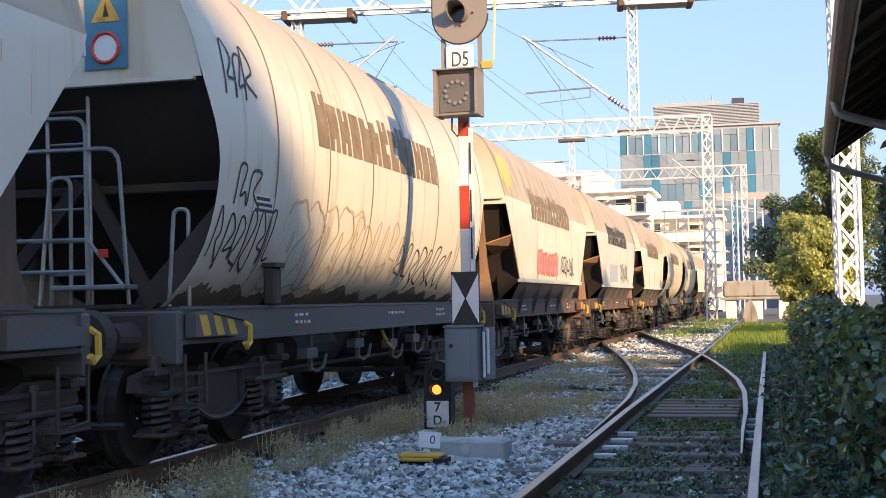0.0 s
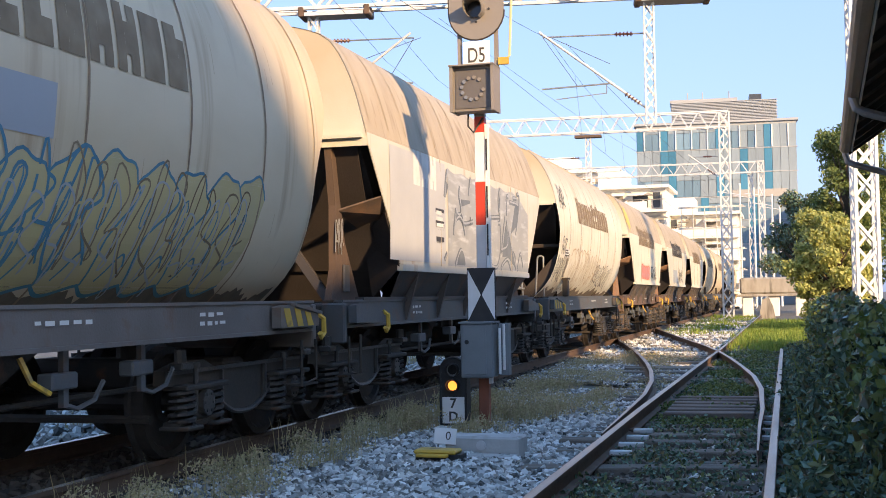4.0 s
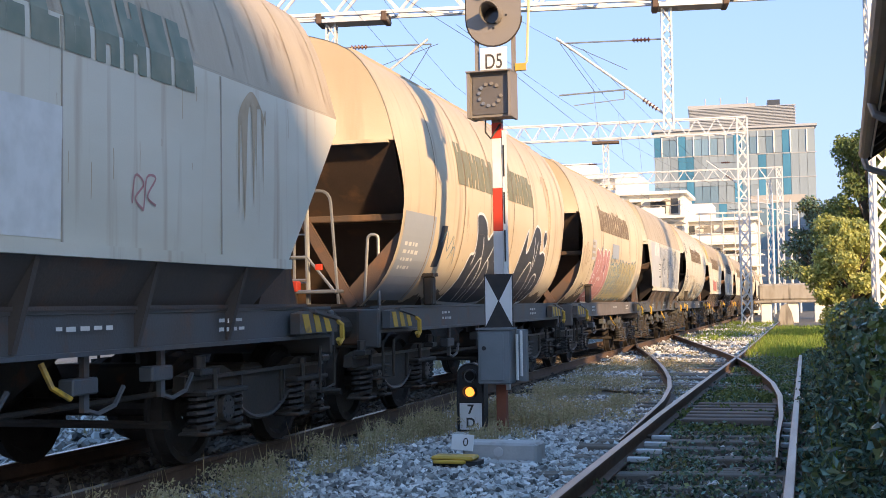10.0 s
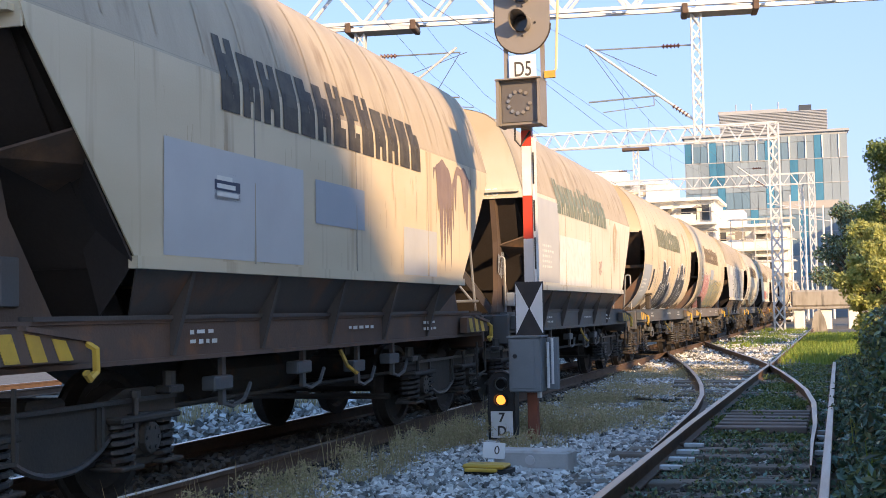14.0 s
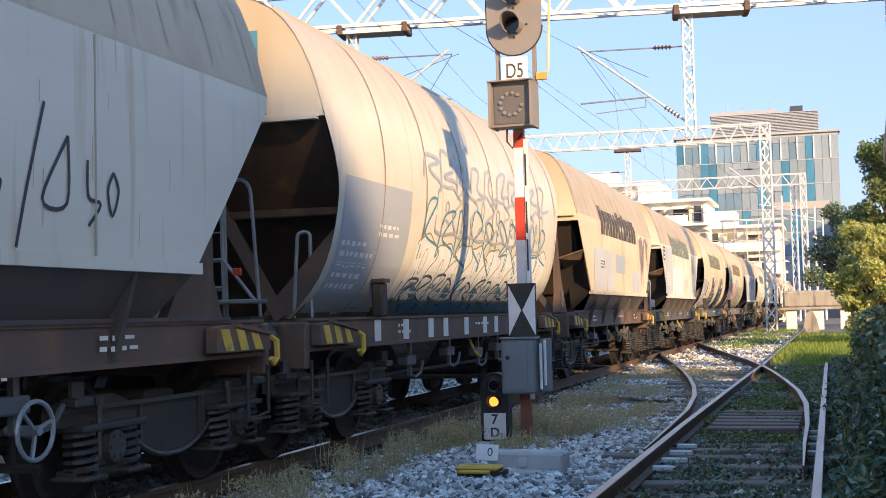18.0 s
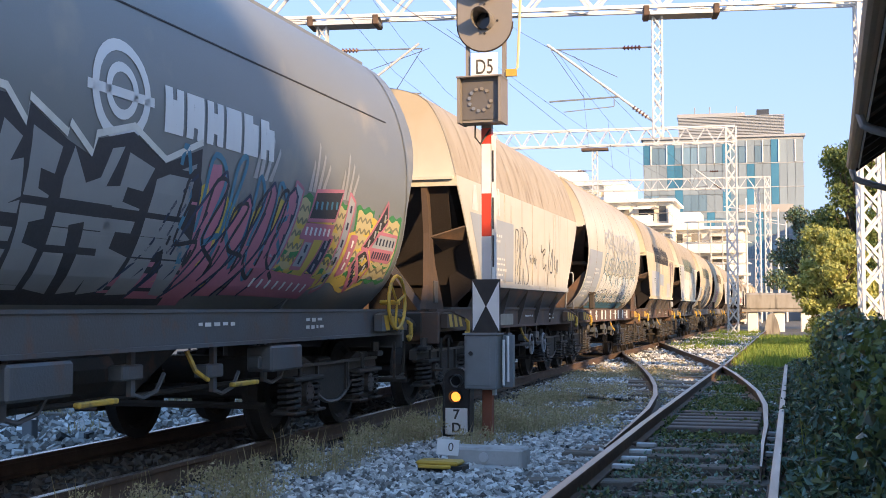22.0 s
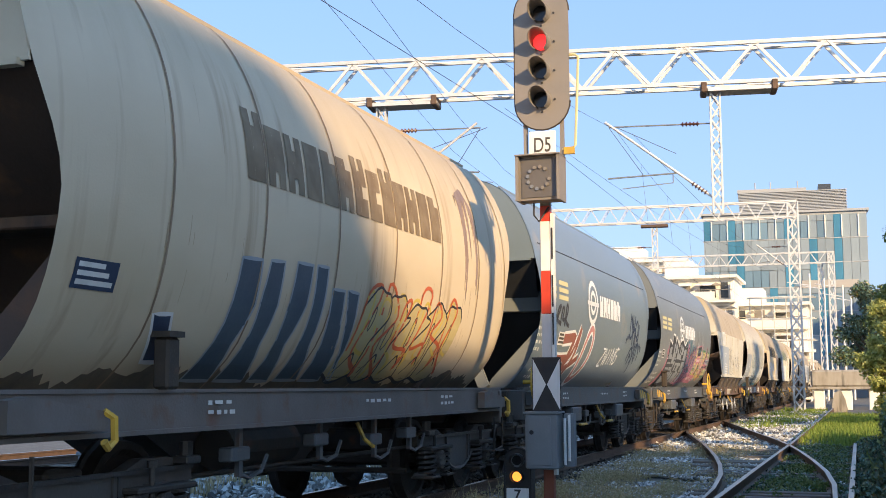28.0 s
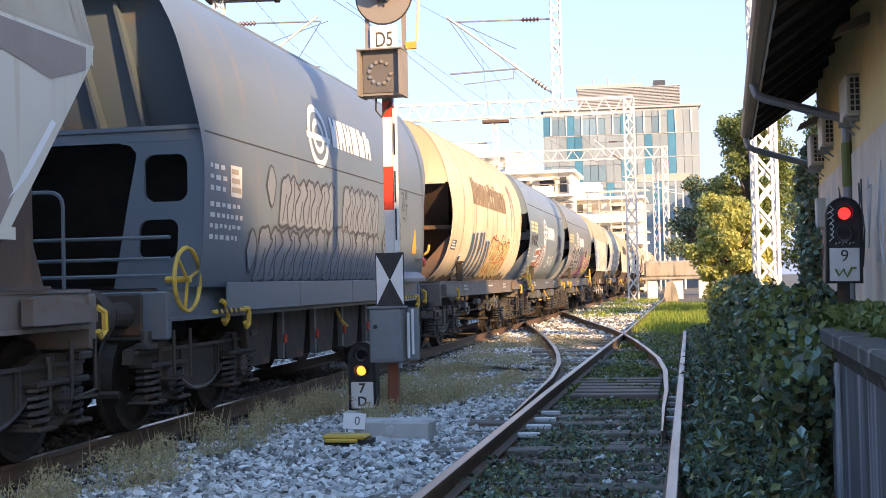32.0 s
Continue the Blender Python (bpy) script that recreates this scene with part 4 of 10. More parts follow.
def throwup(sec, w, name, u0, u1, z0, z1, n, seed, fill, line, lean=0.25, lw=0.03, off=0.012, label="", slit=False):
    """One run of swollen joined letter-like forms: wavy rim, parting lines and small inner loops."""
    r = random.Random(seed)
    step, h = (u1 - u0) / n, z1 - z0
    tops = [r.uniform(0.0, 0.16) for _ in range(n + 1)]
    ph = r.uniform(0, 6)
    def slant(pts):
        return [(u + lean * (z - (z0 + z1) / 2), z) for u, z in pts]
    def rim(t):
        k = min(int(t), n - 1)
        f = t - k
        return z1 - h * (tops[k] * (1 - f) + tops[k + 1] * f) - h * 0.13 * (1 - math.sin(math.pi * f) ** 0.7) - h * 0.05 * math.sin(5 * t + ph) ** 2
    def foot(t):
        f = t - int(t)
        return z0 + h * 0.05 * (1 - math.sin(math.pi * f)) + h * 0.03 * math.sin(3 * t + ph) ** 2
    m = 10 * n
    ring = [(u0 + step * k / 10, foot(k / 10)) for k in range(m + 1)] + [(u0 + step * k / 10, rim(k / 10)) for k in range(m, -1, -1)]
    ring = slant(ring)
    top = Paint(sec, off).poly(ring).put(name, fill, w, label) if fill else None
    def line_part(pts, lw):
        Paint(sec, off + 0.004).stroke(pts, lw).put(name + "_outline", line, top or w)
    line_part(ring + ring[:2], lw)
    for k in range(1, n):
        u, b = u0 + step * k, r.uniform(0.15, 0.3) * step
        line_part(slant(curve_pts([(u, rim(k)), (u + b, z1 - 0.35 * h), (u - b, z1 - 0.62 * h), (u + 0.3 * b, foot(k))], 6)), lw)
    for k in range(n):
        u, zc = u0 + step * (k + 0.5), z0 + h * r.uniform(0.45, 0.62)
        a, b = step * r.uniform(0.06, 0.12), h * r.uniform(0.10, 0.2)
        if slit:
            line_part(slant(curve_pts([(u - a, z0 + 0.12 * h), (u + a, zc), (u - a * 0.5, zc + 1.4 * b)][: 2 + k % 2], 4)), lw * 0.8)
            continue
        line_part(slant([(u + a * math.cos(q * 0.7), zc + b * math.sin(q * 0.7)) for q in range(10)]), lw * 0.7)
        line_part(slant(curve_pts([(u - 0.2 * step, z0 + 0.1 * h), (u - 0.05 * step, z0 + 0.28 * h), (u + 0.18 * step, z0 + 0.2 * h)], 5)), lw * 0.8)


def word_blocks(sec, material, parent, u0, u1, z0, z1, n, slim=0.16, tall=(), label="plain painted letter-sized block"):
    """A painted firm name as plain notched blocks in its colour."""
    step = (u1 - u0) / n
    for i in range(n):
        up = 0.15 * (z1 - z0) if i in tall else 0
        a, b = u0 + step * (i + 0.6 * slim), u0 + step * (i + 1 - 0.6 * slim)
        m, h, top = (b - a), (z1 - z0), z1 + up
        kind = NOTCH[(i * 5 + 1) % len(NOTCH)]
        p = Paint(sec, 0.011)
        p.fill(a, a + 0.40 * m, z0, top, 1, 5)
        p.fill(a + 0.40 * m, a + 0.62 * m, z0 + 0.26 * h * ("b" in kind), top - 0.26 * h * ("t" in kind), 1, 5)
        if "s" in kind:
            p.fill(a + 0.62 * m, b, z0, z0 + 0.36 * h, 1, 2)
            p.fill(a + 0.62 * m, b, z0 + 0.6 * h, top, 1, 3)
        else:
            p.fill(a + 0.62 * m, b, z0, top - 0.2 * h * ("m" in kind), 1, 5)
        p.put("name_block", material, parent, label)


def stencil(sec, parent, u0, z1, rows, w, material="ink_white", h=0.05, seed=1):
    """Rows of short unreadable stencil bars."""
    r = random.Random(seed)
    for k in range(rows):
        z = z1 - k * h * 2.0
        u = u0
        p = Paint(sec, 0.010)
        while u < u0 + w * r.uniform(0.6, 1.0):
            d = r.uniform(0.05, 0.16)
            p.fill(u, u + d * 0.8, z - h * r.uniform(0.7, 1.0), z, 1, 1)
            u += d + 0.025
        tagged(p.put("stencil_bar", material, parent), "row of small stencilled bars", kind="stuff")


def plate(sec, parent, u0, u1, z0, z1, material, label="", bars=None, nv=4):
    ob = Paint(sec, 0.009).fill(u0, u1, z0, z1, 3, max(nv, int((z1 - z0) / 0.09))).put("painted_panel", material, parent, label)
    if bars:
        p = Paint(sec, 0.013)
        n = 3
        for k in range(n):
            a = z0 + (z1 - z0) * (0.14 + 0.29 * k)
            p.fill(u0 + 0.08 * (u1 - u0), u1 - (0.08 + 0.12 * k) * (u1 - u0), a, a + 0.17 * (z1 - z0), 1, 1)
        p.put("panel_bar", bars, ob)
    return ob


# bogies
def wheelset_mesh(bm):
    bm_tube(bm, (-0.95, 0, 0), (0.95, 0, 0), 0.075, 10)
    for s in (-1, 1):
        prof = [(0.68, 0.49), (0.71, 0.49), (0.725, 0.465), (0.82, 0.455), (0.82, 0.40), (0.78, 0.36), (0.77, 0.16), (0.80, 0.12), (0.72, 0.12), (0.74, 0.16), (0.745, 0.36), (0.69, 0.40)]
        rings = []
        for k in range(22):
            c, d = math.cos(k * 2 * math.pi / 22), math.sin(k * 2 * math.pi / 22)
            rings.append([bm.verts.new((s * x, r * c, r * d)) for x, r in prof])
        for k in range(22):
            a, b = rings[k], rings[(k + 1) % 22]
            for i in range(len(prof)):
                bm.faces.new((a[i], a[(i + 1) % len(prof)], b[(i + 1) % len(prof)], b[i]))


def side_frame_mesh(bm):
    up = [(-1.42, 0.62), (-1.40, 0.74), (-1.08, 0.80), (-0.75, 0.80), (-0.45, 0.70), (0.45, 0.70), (0.75, 0.80), (1.08, 0.80), (1.40, 0.74), (1.42, 0.62), (1.16, 0.60), (1.14, 0.50), (0.62, 0.50), (0.45, 0.42), (0.20, 0.33), (-0.20, 0.33), (-0.45, 0.42), (-0.62, 0.50), (-1.14, 0.50), (-1.16, 0.60)]
    bm_prism(bm, up, "x", -0.05, 0.05)
    for y in (-0.42, 0.42):
        bm_box(bm, -0.07, 0.07, y - 0.03, y + 0.03, 0.40, 0.72)


def spring_mesh(bm):
    r = 0.10
    bm_path(bm, [(r * math.cos(k * math.pi / 4.5), r * math.sin(k * math.pi / 4.5), 0.056 * k / 9) for k in range(46)], 0.021, 5)


def axle_box_mesh(bm):
    bm_box(bm, -0.10, 0.10, -0.15, 0.15, -0.14, 0.17, 0.03)
    bm_tube(bm, (0.09, 0, 0), (0.15, 0, 0), 0.11, 12)
    bm_box(bm, -0.08, 0.08, -0.36, 0.36, -0.19, -0.13, 0.015)


def bolster_mesh(bm):
    bm_box(bm, -0.98, 0.98, -0.2, 0.2, 0.50, 0.78, 0.03)
    bm_tube(bm, (0, 0, 0.7), (0, 0, 0.98), 0.18, 14)


WHEELS = []


def bogie(wagon, y, tone):
    b = new("bogie")
    b.parent = wagon
    b.matrix_basis = pose(0, y, 0)
    part("bolster", bolster_mesh, "under", b, key="bolster")
    for sx in (-1, 1):
        part("side_frame", side_frame_mesh, tone, b, at=pose(sx * 1.0, 0, 0), key="side_frame")
    for sy in (-0.9, 0.9):
        ws = part("wheelset", wheelset_mesh, "steel", b, "dull steel wheels on an axle", at=pose(0, sy, 0.46), key="wheelset", smooth=False)
        WHEELS.append((ws, sy))
        for sx in (-1, 1):
            part("axle_box", axle_box_mesh, tone, b, at=pose(sx * 1.02, sy, 0.46, 0, 0, 0 if sx > 0 else 180), key="axle_box")
            for dy in (-0.25, 0.25):
                part("coil_spring", spring_mesh, "gear", b, at=pose(sx * 1.06, sy + dy, 0.29), key="coil_spring")
            part("spring_seat", lambda bm: (bm_box(bm, -0.13, 0.13, -0.40, -0.12, 0.265, 0.295, 0.01), bm_box(bm, -0.13, 0.13, 0.12, 0.40, 0.265, 0.295, 0.01), bm_box(bm, -0.12, 0.12, -0.38, 0.38, 0.575, 0.62, 0.012)), "under", b, at=pose(sx * 1.06, sy, 0), key="spring_seat")
            part("damper_link", lambda bm: (bm_tube(bm, (0.12, -0.13, 0.40), (0.12, -0.13, 0.74), 0.022, 6), bm_tube(bm, (0.12, -0.13, 0.74), (0.12, -0.13, 0.79), 0.038, 8)), "gear", b, at=pose(sx * 1.0 if sx > 0 else -1.24, sy, 0), key="damper_link")
            part("axle_cover", lambda bm: [bm_tube(bm, (0.13, 0, 0), (0.156, 0, 0), 0.105, 12)] + [bm_tube(bm, (0.15, 0.075 * math.cos(k * math.pi / 3), 0.075 * math.sin(k * math.pi / 3)), (0.165, 0.075 * math.cos(k * math.pi / 3), 0.075 * math.sin(k * math.pi / 3)), 0.014, 6) for k in range(6)], "gear", b, at=pose(sx * 1.02, sy, 0.46, 0, 0, 0 if sx > 0 else 180), key="axle_cover")
            part("brake_block", lambda bm: bm_prism(bm, [(-0.05, -0.16), (0.03, -0.18), (0.05, 0.0), (0.03, 0.18), (-0.05, 0.16)], "x", -0.05, 0.05), "rail", b, at=pose(sx * 0.76, sy + (0.52 if sy < 0 else -0.52), 0.46), key="brake_block")
    for sx in (-1, 1):
        part("frame_rib", lambda bm: (bm_box(bm, 0.05, 0.085, -1.38, 1.38, 0.705, 0.735), bm_box(bm, 0.05, 0.08, -0.46, -0.43, 0.44, 0.70), bm_box(bm, 0.05, 0.08, 0.43, 0.46, 0.44, 0.70)), "gear", b, at=pose(sx * 1.0, 0, 0, 0, 0, 0 if sx > 0 else 180), key="frame_rib")
        part("belly_lip", lambda bm: bm_path(bm, [(0.06, y, z) for y, z in curve_pts([(-0.66, 0.56), (-0.56, 0.50), (-0.40, 0.40), (-0.2, 0.33), (0.0, 0.315), (0.2, 0.33), (0.40, 0.40), (0.56, 0.50), (0.66, 0.56)], 3)], 0.022, 6), "gear", b, at=pose(sx * 1.0, 0, 0, 0, 0, 0 if sx > 0 else 180), key="belly_lip")
        for k in (-1, 1):
            part("side_pad", lambda bm: (bm_box(bm, 0.04, 0.17, -0.10, 0.10, 0.74, 0.80, 0.012), bm_tube(bm, (0.10, 0, 0.80), (0.10, 0, 0.90), 0.05, 8)), "gear", b, at=pose(sx * 1.0, k * 1.25, 0, 0, 0, 0 if sx > 0 else 180), key="side_pad")
    for sy in (-1.36, 0.0, 1.36):
        part("brake_beam", lambda bm: bm_tube(bm, (-0.9, 0, 0.36), (0.9, 0, 0.36), 0.035, 6), "under", b, at=pose(0, sy, 0), key="brake_beam")
    return b


def sill_mesh(bm, z0=0.98, z1=1.27, half=5.02):
    c = [(-0.07, z0 - 0.004), (0.045, z0 - 0.004), (0.045, z0 + 0.026), (0.02, z0 + 0.028), (0.02, z1 - 0.025), (0.035, z1 - 0.022), (0.035, z1 + 0.004), (-0.07, z1 + 0.004), (-0.07, z1 - 0.02), (-0.02, z1 - 0.025), (-0.02, z0 + 0.028), (-0.07, z0 + 0.026)]
    bm_prism(bm, c, "y", -half, half)


def buffer_mesh(bm):
    bm_box(bm, -0.19, 0.19, 0, 0.04, -0.19, 0.19, 0.02)
    bm_tube(bm, (0, 0.03, 0), (0, 0.34, 0), 0.125, 14, 0.11)
    bm_tube(bm, (0, 0.34, 0), (0, 0.55, 0), 0.085, 12)
    bm_tube(bm, (0, 0.55, 0), (0, 0.60, 0), 0.20, 18, 0.225)
    bm_tube(bm, (0, 0.60, 0), (0, 0.635, 0), 0.225, 18, 0.20)


def underframe(w, tone="sill", bog="under", hazard=True, sill_x=1.24):
    for sx in (-1, 1):
        part("side_sill", sill_mesh, tone, w, at=pose(sx * sill_x, 0, 0, 0, 0, 0 if sx > 0 else 180), key="side_sill")
    for sy in (-1, 1):
        r = 0 if sy > 0 else 180
        part("headstock", lambda bm: bm_box(bm, -1.28, 1.28, 4.96, 5.06, 0.82, 1.24, 0.015), tone, w, at=pose(0, 0, 0, 0, 0, r), key="headstock")
        part("end_deck", lambda bm: bm_box(bm, -1.2, 1.2, 3.3, 4.96, 1.20, 1.26), "under", w, at=pose(0, 0, 0, 0, 0, r), key="end_deck")
        for sx in (-1, 1):
            part("buffer", buffer_mesh, bog, w, at=pose(sx * 0.875, sy * 5.06, 1.04, 0, 0, r), key="buffer")
            a0 = 3.98 if sy > 0 else -4.93
            hy = a0 + 0.93
            if hazard:
                st = part("corner_step", lambda bm, sx=sx, a0=a0: bm_prism(bm, [(a0, 1.03), (a0, 1.215), (a0 + 0.18, 1.235), (a0 + 0.92, 1.14), (a0 + 0.92, 1.03)], "x", sx * 1.28, sx * 1.37), tone, w,
                          "dark corner board with yellow stripes" if hazard == 1 else "", key=f"corner_step_{sx}_{sy}")
                if hazard == 1:
                    for k in range(3):
                        a = a0 + 0.14 + 0.25 * k
                        part("yellow_stripe", lambda bm, a=a, sx=sx, a0=a0: bm_prism(bm, [(a, 1.038), (a + 0.135, 1.038), (a + 0.055, 1.205 - 0.128 * max(a - a0 - 0.26, 0)), (a - 0.08, 1.205 - 0.128 * max(a - a0 - 0.39, 0))], "x", sx * 1.365, sx * 1.374), "yellow", st, key=f"yellow_stripe_{sx}_{sy}_{k}")
            if hazard == 1:
                part("step_lip", lambda bm, sx=sx, a0=a0: bm_bar(bm, (sx * 1.36, a0 + 0.3, 1.235), (sx * 1.36, a0 + 0.96, 1.155), 0.06, 0.03, (0, 0, 1)), tone, st, key=f"step_lip_{sx}_{sy}")
            part("rope_hook", lambda bm, sx=sx, hy=hy: bm_path(bm, [(sx * 1.36, hy - 0.02, 1.14), (sx * 1.40, hy + 0.03, 1.10), (sx * 1.40, hy + 0.04, 0.96), (sx * 1.40, hy - 0.03, 0.92), (sx * 1.40, hy - 0.07, 0.96)], 0.026, 6), "yellow", w, "yellow towing hook", key=f"rope_hook_{sx}_{sy}")
            part("shunter_step", lambda bm, sx=sx, sy=sy: (bm_path(bm, [(sx * 1.3, sy * 4.98, 0.9), (sx * 1.3, sy * 4.98, 0.52), (sx * 1.3, sy * 4.62, 0.48), (sx * 1.3, sy * 4.62, 0.9)], 0.016, 5), bm_box(bm, sx * 1.12, sx * 1.32, min(sy * 4.62, sy * 4.98), max(sy * 4.62, sy * 4.98), 0.47, 0.49)), "under", w, key=f"shunter_step_{sx}_{sy}")
        part("draw_hook", lambda bm: (bm_box(bm, -0.05, 0.05, 5.04, 5.3, 0.98, 1.1, 0.02), bm_path(bm, [(0, 5.28, 1.06), (0, 5.42, 1.0), (0, 5.62, 0.92)], 0.035, 6)), "under", w, at=pose(0, 0, 0, 0, 0, r), key="draw_hook")
    bogie(w, -3.85, bog)
    bogie(w, 3.85, bog)
    part("center_sill", lambda bm: bm_box(bm, -0.25, 0.25, -4.95, 4.95, 0.95, 1.2), "under", w, key="center_sill")
    # brake gear between the bogies
    part("air_tank", lambda bm: bm_tube(bm, (0.55, -1.2, 0.78), (0.55, 0.1, 0.78), 0.19, 12), "under", w, key="air_tank")
    part("brake_cylinder", lambda bm: (bm_tube(bm, (-0.3, 0.5, 0.72), (-0.3, 1.2, 0.72), 0.17, 12), bm_tube(bm, (-0.3, 1.2, 0.72), (-0.3, 1.9, 0.66), 0.03, 6)), "under", w, key="brake_cylinder")
    for y, dz in ((-1.9, 0.0), (-0.4, 0.05), (0.9, 0.0), (1.9, 0.03)):
        part("brake_hanger", lambda bm: (bm_box(bm, 1.13, 1.17, -0.03, 0.03, 0.60, 1.0), bm_path(bm, [(1.15, 0.0, 0.62), (1.16, 0.15, 0.58), (1.16, 0.35, 0.62), (1.14, 0.5, 0.74)], 0.018, 5), bm_box(bm, 1.08, 1.20, -0.20, 0.10, 0.72, 0.83, 0.012)), "sill", w, at=pose(0, y, dz), key="brake_hanger")
    part("brake_lever", lambda bm: bm_path(bm, [(1.2, 0.35, 0.95), (1.26, 0.38, 0.80), (1.3, 0.52, 0.72)], 0.02, 5), "yellow", w, "small yellow brake lever", key="brake_lever")
    part("brake_rod", lambda bm: bm_tube(bm, (0.9, -2.6, 0.62), (0.9, 2.6, 0.62), 0.022, 6), "under", w, key="brake_rod")


def bend(pts, r=0.10, n=4):
    """A bent tube's line: straight runs with rounded corners."""
    v = [Vector(q) for q in pts]
    out = [v[0]]
    for a, c, e in zip(v, v[1:], v[2:]):
        p, q = c + (a - c).normalized() * min(r, (a - c).length * 0.49), c + (e - c).normalized() * min(r, (e - c).length * 0.49)
        out += [p.lerp(c, t / n).lerp(c.lerp(q, t / n), t / n) for t in range(n + 1)]
    return out + [v[-1]]


def handrails(w, sy, tone="under", ladder=True):
    y, q = sy * 4.82, sy * 4.5
    rails = {
        "main": bend([(-1.1, y, 1.30), (-1.1, y, 2.58), (0.64, y, 2.57), (0.73, y, 1.30)], 0.14),
        "upper": bend([(-0.62, y, 1.30), (-0.62, y, 2.85), (0.34, y, 2.83), (0.36, y, 1.30)], 0.12),
        "low_loop": bend([(-0.10, y - sy * 0.03, 1.30), (0.0, y - sy * 0.03, 2.35), (0.19, y - sy * 0.03, 2.35), (0.19, y - sy * 0.03, 1.30)], 0.09),
        "side_loop": bend([(0.92, q, 1.28), (0.97, q, 2.08), (1.08, q - sy * 0.04, 2.08), (1.08, q - sy * 0.04, 1.28)], 0.055),
        "mid_rail": [(-1.1, y, 1.84), (0.36, y, 1.83), (0.70, y, 1.42)],
        "knee_rail": [(-1.1, y, 1.58), (0.36, y, 1.57)],
    }
    for name, line in rails.items():
        part("handrail", lambda bm, line=line: bm_path(bm, line, 0.019, 6), tone, w, "tubular end platform handrail", key=f"handrail_{name}_{sy}")
    if ladder:
        for x, top in ((-0.03, 3.25), (0.34, 4.05)):
            part("ladder_upright", lambda bm, x=x, top=top: bm_tube(bm, (x, y - sy * 0.10, 1.30), (x, y - sy * 0.02, top), 0.018, 6), tone, w, key=f"ladder_upright_{x}_{sy}")
        for k in range(7):
            part("ladder_rung", lambda bm: bm_tube(bm, (-0.03, 0, 0), (0.34, 0, 0), 0.012, 5), tone, w, at=pose(0, y - sy * 0.08, 1.55 + 0.27 * k), key="ladder_rung")
    part("rail_tag", lambda bm: bm_box(bm, 0.46, 0.54, y - 0.02, y + 0.02, 1.68, 1.75, 0.006), "red", w, "small red rail tag", key=f"rail_tag_{sy}")
    part("platform", lambda bm: bm_box(bm, -1.15, 0.72, min(sy * 4.55, sy * 5.02), max(sy * 4.55, sy * 5.02), 1.27, 1.30), "under", w, key=f"platform_{sy}")
    part("step_board", lambda bm: bm_box(bm, 0.1, 0.75, min(sy * 4.7, sy * 4.95), max(sy * 4.7, sy * 4.95), 1.42, 1.46, 0.008), tone, w, key=f"step_board_{sy}")


def roof_gear(w, tone, z=4.345):
    part("roof_walkway", lambda bm: bm_box(bm, -0.32, 0.32, -4.5, 4.5, z + 0.005, z + 0.05), tone, w, key=f"roof_walkway_{z}")
    for k in range(4):
        part("roof_hatch", lambda bm: bm_tube(bm, (0, 0, 0), (0, 0, 0.10), 0.28, 14, 0.24), tone, w, at=pose(0, -3.0 + 2 * k, z + 0.03), key="roof_hatch")
    for sx in (-1, 1):
        part("rain_strip", lambda bm, sx=sx: bm_box(bm, sx * 0.86 - 0.02, sx * 0.86 + 0.02, -4.7, 4.7, 4.145, 4.185), tone, w, key=f"rain_strip_{sx}")


def end_slope(bm, sy, y_top, z_top, x_top, y_bot, z_bot, x_bot):
    q = [(x_top, sy * y_top, z_top), (-x_top, sy * y_top, z_top), (-x_bot, sy * y_bot, z_bot), (x_bot, sy * y_bot, z_bot)]
    n = 5
    rows = []
    for k in range(n + 1):
        t = k / n
        rows.append([bm.verts.new(Vector(q[0]).lerp(q[3], t)), bm.verts.new(Vector(q[1]).lerp(q[2], t))])
    for a, b in zip(rows, rows[1:]):
        bm.faces.new((a[0], a[1], b[1], b[0]))
    thicken(bm, 0.015)


